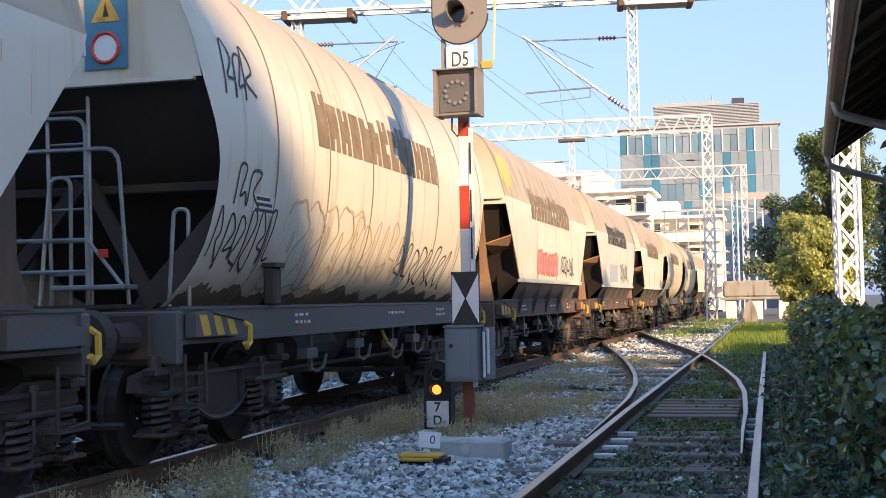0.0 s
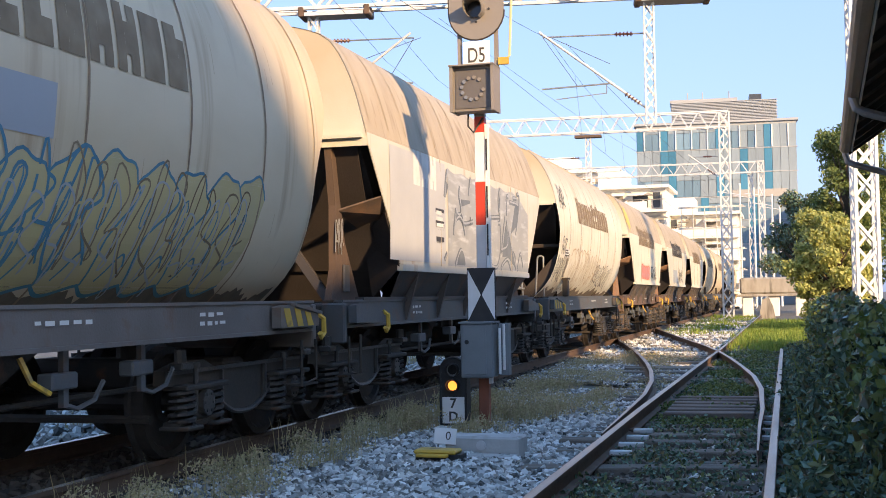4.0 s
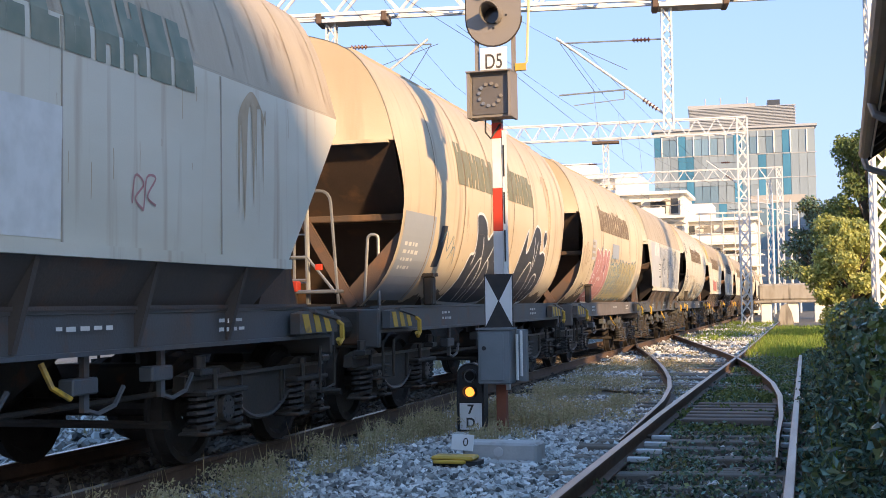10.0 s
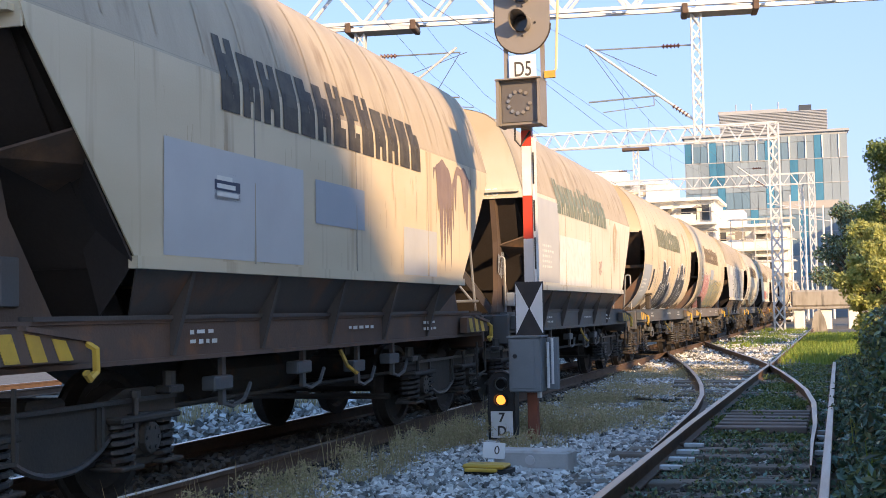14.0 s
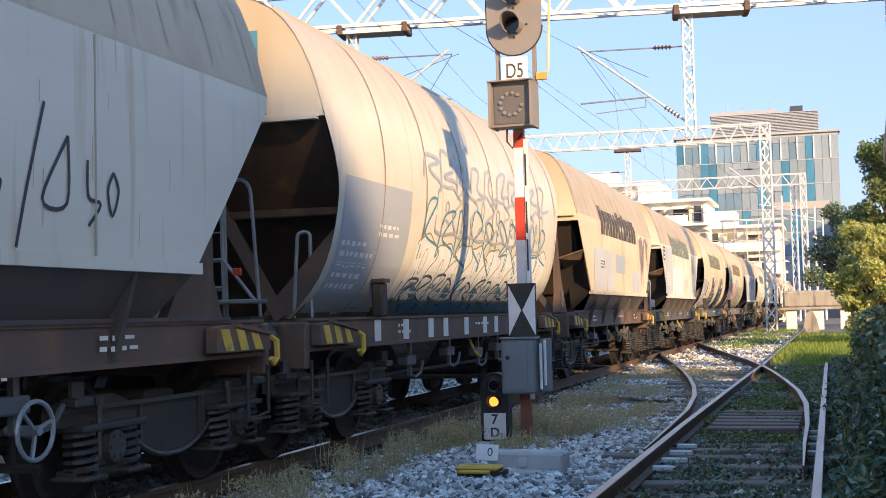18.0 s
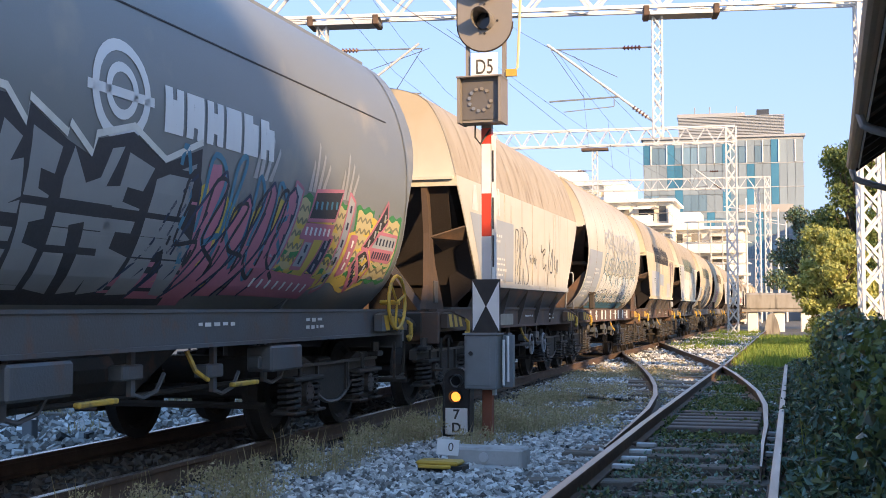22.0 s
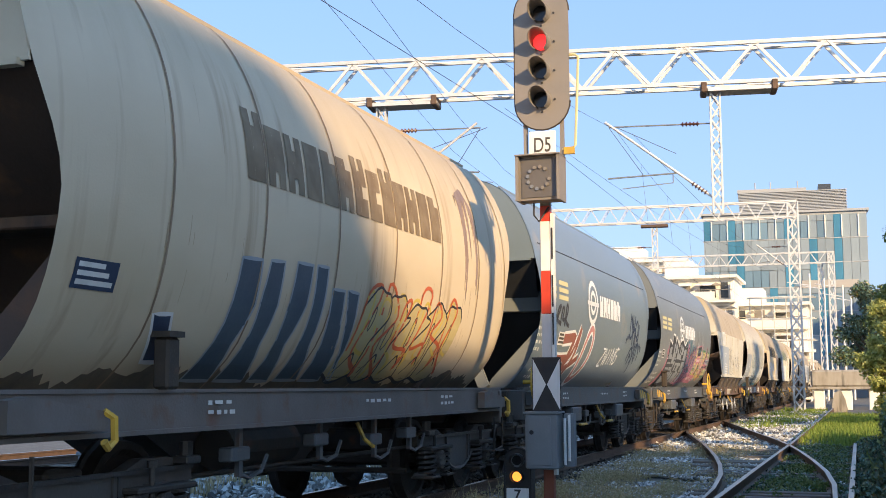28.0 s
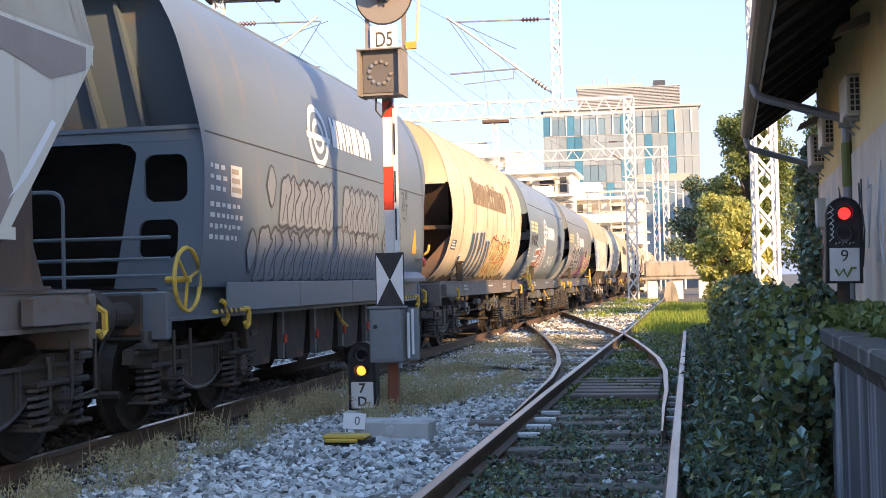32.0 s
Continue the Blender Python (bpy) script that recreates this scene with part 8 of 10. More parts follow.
# end signs
def end_sign(w, x, z, y=-4.955):
    s = part("warning_panel", lambda bm: bm_box(bm, x - 0.19, x + 0.19, y - 0.006, y, z - 0.36, z + 0.36), "g_teal", w, "blue warning panel with a yellow triangle and a red ring")
    part("warning_triangle", lambda bm: bm_prism(bm, [(x - 0.13, z + 0.02), (x + 0.13, z + 0.02), (x, z + 0.26)], "y", y - 0.012, y - 0.006), "yellow", s)
    part("warning_mark", lambda bm: bm_prism(bm, [(x - 0.02, z + 0.06), (x + 0.03, z + 0.06), (x + 0.0, z + 0.18)], "y", y - 0.016, y - 0.012), "black", s)
    part("ban_ring", lambda bm: bm_path(bm, [(x + 0.12 * math.cos(k * math.pi / 8), y - 0.012, z - 0.19 + 0.12 * math.sin(k * math.pi / 8)) for k in range(17)], 0.016, 5), "red", s)
    part("ban_disc", lambda bm: bm_tube(bm, (x, y - 0.010, z - 0.19), (x, y - 0.006, z - 0.19), 0.11, 14), "white", s)
for w in (W0, W6):
    end_sign(w, 0.62, 3.55)
end_sign(W3, 0.35, 3.5)
plate(A_, W1, -4.0, -1.68, 1.72, 3.02, "patch", "pale grey repainted panel")
Paint(A_, 0.008).fill(-1.55, 3.62, 1.70, lambda u: 2.99 - 0.05 * abs(math.sin(4 * u)) - 0.25 * max(0.0, u - 2.6), 30, 8).put("silver_mural", "g_mural", W1, "silver-grey graffiti mural with fine dark and white lines")
for ring in ([(-0.89, 2.62), (-0.37, 2.64), (-0.37, 2.6), (-0.87, 2.52)],
             [(-1.13, 2.47), (-1.05, 2.4), (-0.88, 2.41), (-1.11, 2.33), (-1.22, 2.26), (-1.18, 2.39)],
             [(0.13, 2.8), (0.26, 2.58), (0.35, 2.27), (0.55, 1.91), (0.41, 1.9), (0.35, 2.09), (0.26, 2.39), (0.17, 2.63)],
             [(0.43, 2.51), (0.81, 2.64), (0.85, 2.5), (0.68, 2.45), (0.57, 2.36)],
             [(-1.04, 1.82), (-0.9, 1.9), (-0.79, 1.85), (-0.66, 1.72), (-1.1, 1.72)],
             [(1.44, 2.78), (1.54, 2.92), (1.5, 2.67), (1.56, 2.24), (1.61, 1.95), (1.49, 1.99)],
             [(1.86, 2.41), (2.18, 2.13), (2.6, 1.95), (2.61, 1.74), (1.99, 1.92), (1.62, 1.9), (1.71, 2.15)],
             [(0.24, 2.97), (0.38, 2.97), (0.5, 2.97), (0.5, 2.9), (0.42, 2.97), (0.28, 2.97)],
             [(-1.63, 2.82), (-1.52, 2.75), (-1.63, 2.63), (-1.69, 2.57)],
             [(2.61, 2.8), (2.86, 2.78), (2.71, 2.44), (2.25, 2.29)]):
    Paint(A_, 0.011).poly(ring).put("mural_shade", "g_slatepaint", W1, "slate shading of the mural letters")
MURAL = [[(-1.54, 2.97), (-1.6, 2.88), (-1.66, 2.73), (-1.7, 2.6)],
         [(-0.91, 2.81), (-0.96, 2.67), (-0.88, 2.53), (-0.88, 2.43), (-1.05, 2.41), (-1.13, 2.49)],
         [(-1.13, 2.49), (-1.18, 2.36), (-1.24, 2.22), (-1.25, 2.12)],
         [(-0.29, 2.97), (-0.36, 2.88), (-0.43, 2.71)],
         [(-1.25, 2.22), (-1.15, 2.32), (-0.98, 2.38), (-0.8, 2.33), (-0.7, 2.22), (-0.65, 2.15)],
         [(-0.87, 2.47), (-0.79, 2.39), (-0.72, 2.3), (-0.2, 2.36)],
         [(-0.34, 2.42), (-0.35, 2.3)],
         [(-1.17, 1.72), (-1.07, 1.82), (-0.9, 1.93), (-0.75, 1.89), (-0.64, 1.74)],
         [(0.13, 2.8), (0.24, 2.6), (0.31, 2.44), (0.33, 2.13), (0.51, 1.91)],
         [(0.32, 2.54), (0.43, 2.36), (0.57, 2.35), (0.52, 2.15), (0.51, 1.97)],
         [(0.1, 1.96), (0.33, 2.01)],
         [(0.82, 2.83), (0.75, 2.69), (0.43, 2.53)],
         [(0.87, 2.59), (0.88, 2.45), (0.81, 2.36), (0.67, 2.41), (0.73, 2.47), (0.88, 2.48)],
         [(0.88, 2.48), (1.44, 2.52)],
         [(1.36, 2.42), (1.5, 2.43)],
         [(1.54, 2.97), (1.41, 2.78), (1.5, 2.47), (1.56, 2.14), (1.5, 1.94), (1.32, 1.76), (1.05, 1.74), (0.78, 1.8), (0.55, 1.93)],
         [(2.78, 2.97), (2.95, 2.97), (2.94, 2.79), (2.75, 2.44), (2.64, 2.3)],
         [(1.99, 2.58), (2.0, 2.86), (2.13, 2.89)],
         [(2.2, 2.81), (2.69, 2.81)],
         [(2.47, 2.89), (2.76, 2.9)],
         [(1.97, 2.5), (2.01, 2.12), (1.55, 2.02)],
         [(2.03, 2.4), (2.25, 2.14), (2.65, 1.74)],
         [(1.87, 2.56), (1.71, 2.25), (1.61, 2.0)],
         [(0.16, 1.72), (0.29, 1.77), (0.83, 1.75), (0.94, 1.72)],
         [(1.56, 1.72), (1.68, 1.8), (2.02, 1.88), (2.26, 1.72)],
         [(2.75, 1.72), (3.0, 2.0), (3.21, 1.78)],
         [(-1.71, 1.78), (-1.59, 1.87)]]
lines(A_, W1, "mural_line", "g_slatepaint", [[(u - 0.035, z - 0.01) for u, z in row] for row in MURAL], 0.075, 0.0125)
lines(A_, W1, "mural_highlight", "g_silver", MURAL, 0.028, 0.016)
word_blocks(A_, "ink_white", W1, -3.14, -2.06, 2.64, 3.06, 3, 0.2)
Paint(A_, 0.008).quad([(-3.62, 2.62), (-3.32, 2.62), (-3.40, 3.02), (-3.52, 3.02)], 2).put("emblem_block", "ink_white", W1, "plain emblem block")
plate(A_, W1, -2.15, -1.75, 2.15, 2.42, "g_dark", "dark data panel", "ink_white", 2)
plate(A_, W1, -2.12, -1.75, 1.98, 2.06, "g_dark", "", None, 1)
# pink and yellow graffiti wagon
word_blocks(R_, "ink_brown", W2, -2.44, 2.08, 2.83, 3.31, 13, 0.14, (0, 6, 8))
plate(R_, W2, -3.45, -2.98, 2.18, 2.60, "patch", "grey data panel", "ink_grey", 3)
plate(R_, W2, -0.65, 0.35, 2.28, 2.62, "g_blue", "pale blue paint patch", None, 3)
piece(R_, W2, "pink_piece", [(-2.9, 1.31), (-3.02, 1.82), (-2.95, 1.97), (-2.84, 2.40), (-2.56, 2.40), (-2.44, 2.30), (-2.30, 2.43), (-2.05, 2.38), (-1.97, 2.27), (-1.78, 2.45), (-1.55, 2.42), (-1.46, 2.28), (-1.28, 2.45), (-1.06, 2.42), (-1.04, 2.25), (-0.98, 1.89), (-0.89, 1.63), (-0.9, 1.31)], "g_pink", "g_white", 0.024, 0.010, "dusky pink joined graffiti letters with thin white lines")
lines(R_, W2, "pink_line", "g_white", [[(-2.52, 1.89), (-2.31, 2.05), (-2.25, 2.22), (-2.28, 2.43)], [(-1.83, 1.77), (-1.89, 2.09), (-1.86, 2.40)], [(-1.40, 1.91), (-1.48, 2.21), (-1.42, 2.42)], [(-2.83, 1.87), (-2.65, 1.86), (-2.68, 1.71), (-2.83, 1.87)], [(-2.1, 1.33), (-2.18, 1.67), (-2.23, 1.82)], [(-1.2, 1.36), (-1.2, 1.62), (-1.36, 1.87), (-1.63, 1.94)], [(-2.2, 1.78), (-2.05, 1.83), (-1.95, 1.76), (-1.85, 1.8)], [(-2.6, 2.05), (-2.52, 2.1), (-2.58, 2.17), (-2.48, 2.2)], [(-1.25, 2.1), (-1.15, 2.2), (-1.2, 2.3), (-1.1, 2.33)], [(-2.6, 1.42), (-2.4, 1.42), (-2.25, 1.43)], [(-1.75, 1.42), (-1.55, 1.42), (-1.4, 1.43)]], 0.020, 0.015)
lines(R_, W2, "shadow_line", "g_navy", [[(-3.12, 1.95), (-3.05, 2.08), (-3.06, 2.15)], [(-2.2, 2.42), (-2.12, 2.50), (-2.1, 2.44)], [(-1.66, 1.95), (-1.6, 2.05), (-1.58, 2.12)]], 0.05, 0.016)
throwup(R_, W2, "yellow_piece", -0.78, 3.45, 1.33, 2.36, 8, 23, "g_sand", "g_teal", 0.28, 0.024, 0.010, "dull yellow joined graffiti letters with blue outline")
scribble(R_, "yellow_line", "g_teal", W2, -0.85, 1.0, 1.4, 2.3, 7, 0.026, 24, 0.016)
scribble(R_, "yellow_line", "ink_brown", W2, 0.5, 3.3, 1.45, 2.3, 10, 0.018, 25, 0.017)
scribble(R_, "yellow_line", "g_blue", W2, -0.7, 3.3, 1.35, 2.1, 14, 0.018, 29, 0.018)
scribble(R_, "spray_tag", "g_brown", W2, -4.5, -3.7, 1.9, 2.5, 3, 0.03, 26)
scribble(R_, "spray_tag", "g_dark", W2, -3.9, -3.5, 1.42, 1.7, 2, 0.03, 27)
streaks(R_, W2, -4.2, 4.2, 2.2, 70, 28, long=0.7)
# grey flames
word_blocks(R_, "g_olive", W3, -2.44, 2.08, 2.83, 3.31, 13, 0.10, (0, 6, 8))
W3_LABEL = "dark slate flame-like graffiti with white outline"
piece(R_, W3, "dark_shape", [(-1.85, 1.31), (-1.71, 1.62), (-1.57, 1.94), (-1.37, 1.98), (-1.38, 2.25), (-1.45, 2.48), (-1.15, 2.51), (-0.9, 2.39), (-0.77, 2.19), (-0.57, 2.28), (-0.28, 2.38), (-0.04, 2.37), (-0.21, 2.19), (-0.18, 1.9), (0.03, 1.98), (0.25, 1.92), (0.25, 1.7), (0.38, 1.31)], "g_slateblack", "g_white", 0.038, label=W3_LABEL)
lines(R_, W3, "shape_line", "g_white", [[(-1.18, 1.33), (-1.25, 1.65), (-1.03, 1.9), (-0.90, 1.87), (-0.89, 1.71), (-0.95, 1.33)], [(-0.76, 1.33), (-0.75, 1.62), (-0.61, 1.89), (-0.46, 1.84), (-0.36, 1.63), (-0.42, 1.33)], [(-1.03, 2.21), (-0.96, 2.06), (-0.89, 1.75)], [(-0.37, 2.13), (-0.48, 2.0), (-0.61, 1.9)], [(-1.30, 2.0), (-1.34, 1.9), (-1.38, 1.82)]], 0.026)
piece(R_, W3, "dark_shape", [(1.33, 1.31), (1.28, 1.78), (1.44, 2.12), (1.78, 2.46), (1.74, 2.12), (1.9, 2.14), (2.25, 2.50), (2.47, 2.55), (2.68, 2.48), (2.78, 2.33), (2.80, 2.12), (3.02, 2.15), (3.26, 2.08), (3.34, 1.9), (3.2, 1.31)], "g_slateblack", "g_white", 0.034, label=W3_LABEL)
lines(R_, W3, "shape_line", "g_white", [[(1.89, 1.33), (1.85, 1.69), (2.16, 1.94), (2.36, 1.88), (2.41, 1.64), (2.5, 1.33)], [(2.75, 1.33), (2.69, 1.68), (2.85, 1.77), (3.05, 1.66), (3.0, 1.33)], [(2.3, 2.36), (2.36, 2.1), (2.42, 1.9)], [(2.55, 2.3), (2.5, 2.0), (2.42, 1.8)]], 0.026)
piece(R_, W3, "dark_drop", [(3.05, 2.17), (2.94, 2.34), (3.02, 2.48), (3.17, 2.49), (3.22, 2.33)], "g_slateblack", "g_white", 0.034, 0.016, W3_LABEL)
lines(R_, W3, "faint_scrawl", "g_teal", [[(-3.0, 2.05), (-2.8, 2.2), (-2.7, 1.95), (-2.5, 2.15), (-2.45, 1.9)], [(-2.6, 1.85), (-2.4, 2.02), (-2.3, 1.8)]], 0.014, 0.008)
Paint(R_, 0.007).quad([(-3.16, 1.74), (-2.9, 1.75), (-2.82, 2.26), (-3.08, 2.25)], 4).put("painted_panel", "g_dark", W3, "dark grey slanted patch")
plate(R_, W3, -4.55, -3.35, 1.34, 2.34, "g_blue", "pale blue data patch", None, 5)
stencil(R_, W3, -4.4, 2.0, 4, 0.6, "ink_white", 0.045, 33)
streaks(R_, W3, -4.2, 4.2, 2.4, 70, 34, long=0.8)
# green lettered angular wagon
word_blocks(A_, "ink_green", W4, -2.52, 1.90, 2.85, 3.35, 13, 0.14, (0, 6, 8))
plate(A_, W4, -3.94, -2.42, 1.72, 3.0, "patch", "grey repainted panel")
plate(A_, W4, -2.4, 0.2, 1.70, 2.5, "ink_white", "whiter lower paint patch")
plate(A_, W4, -4.35, -3.98, 2.62, 3.0, "g_dark", "dark panel of bars", "ink_white", 2)
stencil(A_, W4, -3.6, 2.3, 5, 0.8, "ink_white", 0.04, 41)
streaks(A_, W4, -3.4, 3.3, 2.4, 40, 43)
scribble(A_, "spray_tag", "g_pink", W4, 1.0, 1.3, 1.95, 2.2, 2, 0.018, 44)
def end_art(w, ring, y, grow=1.0):
    """A navy shape with a white border on the end panel."""
    cx, cz = sum(q[0] for q in ring) / len(ring), sum(q[1] for q in ring) / len(ring)
    border = part("end_mark_border", lambda bm: bm_prism(bm, [(cx + (x - cx) * grow + 0.035 * (1 if x > cx else -1), cz + (z - cz) * grow + 0.035 * (1 if z > cz else -1)) for x, z in ring], "y", y - 0.005, y), "g_white", w)
    part("end_mark", lambda bm: bm_prism(bm, ring, "y", y - 0.010, y - 0.005), "g_navy", border, "navy sprayed mark")


end_art(W4, [(0.47, 3.80), (0.66, 3.82), (0.69, 3.43), (0.53, 3.43)], -4.741)
end_art(W4, [(0.66 + 0.125 * math.cos(k * math.pi / 9), 3.23 + 0.125 * math.sin(k * math.pi / 9)) for k in range(18)], -4.741)
end_art(W4, [(-0.05 + 0.26 * math.cos(k * math.pi / 9), 3.38 + 0.22 * math.sin(k * math.pi / 9)) for k in range(18)], -4.741)
end_art(W4, [(-0.36, 2.98), (0.42, 2.98), (0.36, 3.08), (-0.30, 3.08)], -4.741)
text_mesh("end_tag", "LZR-TFG", 0.15, "g_white", W4, pose(0.80, -4.748, 3.0, 90, 0, 0), "white scrawled letters", 0.004)
part("blue_tag_box", lambda bm: bm_box(bm, 1.02, 1.14, -4.2, -4.06, 1.36, 1.56, 0.01), "g_blue", W4, "small bright blue box")
# rust-streaked angular wagon
word_blocks(A_, "ink_black", W5, -2.46, 2.10, 2.80, 3.30, 13, 0.14, (0, 6, 8))
plate(A_, W5, -3.25, -1.0, 1.70, 2.50, "patch", "fresh grey repainted panel")
plate(A_, W5, -2.55, -2.15, 2.13, 2.33, "g_navy", "navy data panel", "ink_white", 2)
plate(A_, W5, -0.75, 0.4, 2.07, 2.45, "g_blue", "pale blue paint patch", None, 2)
plate(A_, W5, 1.5, 2.6, 1.64, 2.18, "patch", "pale grey paint patch", None, 2)
streaks(A_, W5, -3.4, 3.3, 2.5, 110, 52, long=0.45)
streaks(A_, W5, -3.2, 3.2, 2.0, 60, 53, long=0.3)
# blue and white graffiti on the pale round wagon
plate(R_, W6, -4.5, -2.6, 1.33, 2.6, "g_blue", "pale blue repainted end", None, 8)
throwup(R_, W6, "white_piece", -1.7, 3.6, 2.20, 2.85, 7, 61, None, "g_silver", 0.15, 0.04, 0.010)
throwup(R_, W6, "white_piece", -2.3, 4.0, 1.42, 2.25, 9, 67, "ink_white", "g_olive", 0.30, 0.020, 0.011, "white joined graffiti letters with thin olive outline")
scribble(R_, "piece_line", "g_silver", W6, -2.2, 4.0, 2.7, 3.2, 10, 0.05, 62)
Paint(R_, 0.010).fill(-2.4, 3.7, 1.31, lambda u: 1.62 + 0.07 * math.sin(5 * u), 30, 3).put("blue_band", "g_teal", W6, "blue spray-painted band")
scribble(R_, "piece_line", "g_navy", W6, -2.3, 4.1, 1.36, 1.75, 14, 0.03, 63, 0.014)
scribble(R_, "piece_line", "g_teal", W6, -2.2, 4.0, 1.8, 2.6, 10, 0.03, 64, 0.014)
stencil(R_, W6, -4.4, 2.0, 5, 0.9, "ink_white", 0.05, 65)
stencil(R_, W6, -3.5, 2.2, 2, 0.6, "ink_white", 0.04, 66)
for k in range(9):
    part("sill_plate", lambda bm: bm_box(bm, 1.262, 1.268, -0.09, 0.09, 1.02, 1.24), "ink_white", W6, at=pose(0, -3.2 + k * 0.78 + (k % 3) * 0.1, 0), key="sill_plate")
# pale angular wagon with blue patch
plate(A_, W7, -3.35, -1.3, 1.70, 2.62, "g_blue", "pale blue repainted panel")
Paint(A_, 0.007).quad([(-3.35, 1.70), (-3.30, 1.70), (-3.30, 2.62), (-4.05, 2.62)], 2).put("painted_panel", "g_blue", W7)
word_blocks(A_, "ink_white", W7, -3.3, -2.2, 2.68, 3.10, 3, 0.2)
Paint(A_, 0.008).quad([(-3.95, 2.66), (-3.6, 2.66), (-3.7, 3.02), (-3.84, 3.02)], 2).put("emblem_block", "ink_white", W7, "plain emblem block")
lines(A_, W7, "outline_tag", "g_dark", [[(-1.0, 2.55), (-0.93, 2.51), (-0.87, 2.29), (-0.83, 2.16), (-0.92, 2.05), (-0.83, 1.9), (-0.85, 1.72), (-1.15, 1.70), (-1.12, 2.1), (-1.15, 2.52), (-1.0, 2.55)], [(-1.03, 2.4), (-0.98, 2.3), (-1.03, 2.2)], [(-1.03, 1.98), (-0.97, 1.9), (-1.02, 1.82)],
    [(-0.76, 2.17), (-0.74, 2.57), (-0.6, 2.58), (-0.57, 2.26), (-0.48, 2.57), (-0.22, 2.4), (-0.4, 2.21), (-0.11, 1.79), (-0.43, 1.68), (-0.57, 1.95), (-0.59, 1.69), (-0.77, 1.69), (-0.8, 1.9), (-0.76, 2.17)]], 0.018, 0.012, "black outline of two large letter-like forms")
lines(A_, W7, "spray_tag", "g_dark", [[(0.06, 2.2), (-0.04, 2.16), (0.05, 2.1), (-0.05, 2.05)], [(0.12, 2.12), (0.18, 2.14), (0.2, 2.07), (0.13, 2.06), (0.12, 2.12)], [(0.26, 2.2), (0.25, 2.06)], [(0.31, 2.1), (0.39, 2.11), (0.34, 2.15), (0.31, 2.07), (0.4, 2.06)], [(0.45, 2.18), (0.45, 2.04)], [(0.53, 2.13), (0.46, 2.09), (0.52, 1.98)]], 0.016, 0.012, "thin black sprayed tag")
lines(A_, W7, "spray_tag", "g_dark", [[(0.95, 2.41), (1.0, 2.28), (1.29, 2.35), (1.27, 2.26), (1.12, 2.21), (1.15, 1.99), (1.38, 2.07), (1.36, 1.96)], [(1.78, 2.55), (1.63, 2.08), (1.53, 1.70)], [(2.01, 2.38), (1.76, 1.99), (2.0, 1.98), (2.01, 2.38)], [(2.21, 2.26), (2.22, 2.04), (2.35, 2.0), (2.22, 1.86)], [(2.49, 2.21), (2.43, 2.09), (2.48, 1.94), (2.55, 2.1), (2.49, 2.21)]], 0.026, 0.012, "black sprayed strokes")
stencil(A_, W7, -2.6, 2.4, 2, 0.5, "ink_white", 0.04, 75)
stencil(A_, W7, -2.6, 2.05, 5, 0.8, "ink_white", 0.04, 76)
streaks(A_, W7, -3.3, 3.3, 2.2, 80, 77, long=0.4)
plate(A_, W7, -2.2, -1.3, 1.03, 1.2, "ink_grey", "", None, 1)
for y in (-2.3, -0.9, 0.8, 1.9):
    handwheel(W7, y, 0.66, 0.17, 1.30, "tin", "small grey handwheel")
# slate wagon with bright graffiti
for u0 in (-4.4, -3.58):
    for k in range(3):
        Paint(R_, 0.008).fill(u0, u0 + 0.62, 2.62 + 0.11 * k, 2.69 + 0.11 * k, 2, 1).put("text_bar", "ink_yellow", W8, "pale yellow text bar")
ring_emblem(R_, W8, -1.10, 2.72, 0.33, "g_white")
word_blocks(R_, "g_white", W8, -0.55, 1.4, 2.53, 2.86, 6, 0.13)
piece(R_, W8, "black_piece", [(-3.3, 1.31), (-3.14, 1.94), (-3.13, 2.38), (-2.70, 2.28), (-2.62, 2.50), (-2.33, 2.50), (-2.12, 2.34), (-2.10, 2.48), (-1.69, 2.32), (-1.40, 2.25), (-1.35, 2.37), (-0.93, 2.47), (-0.46, 2.31), (0.07, 2.48), (0.12, 2.04), (0.22, 1.64), (0.33, 1.31)], "g_dark", None, label="jagged black graffiti ground with cream zigzag edge", smooth=0)
ZIG = [(-3.14, 1.94), (-3.15, 2.42), (-2.70, 2.31), (-2.63, 2.55), (-2.34, 2.54), (-2.12, 2.37), (-2.11, 2.52), (-1.69, 2.36), (-1.68, 2.43), (-1.40, 2.27), (-1.37, 2.40), (-0.93, 2.51), (-0.46, 2.34), (0.07, 2.53)]
Paint(R_, 0.016).stroke(ZIG, 0.05).put("zigzag_edge", "ink_white", W8, "cream zigzag outline")
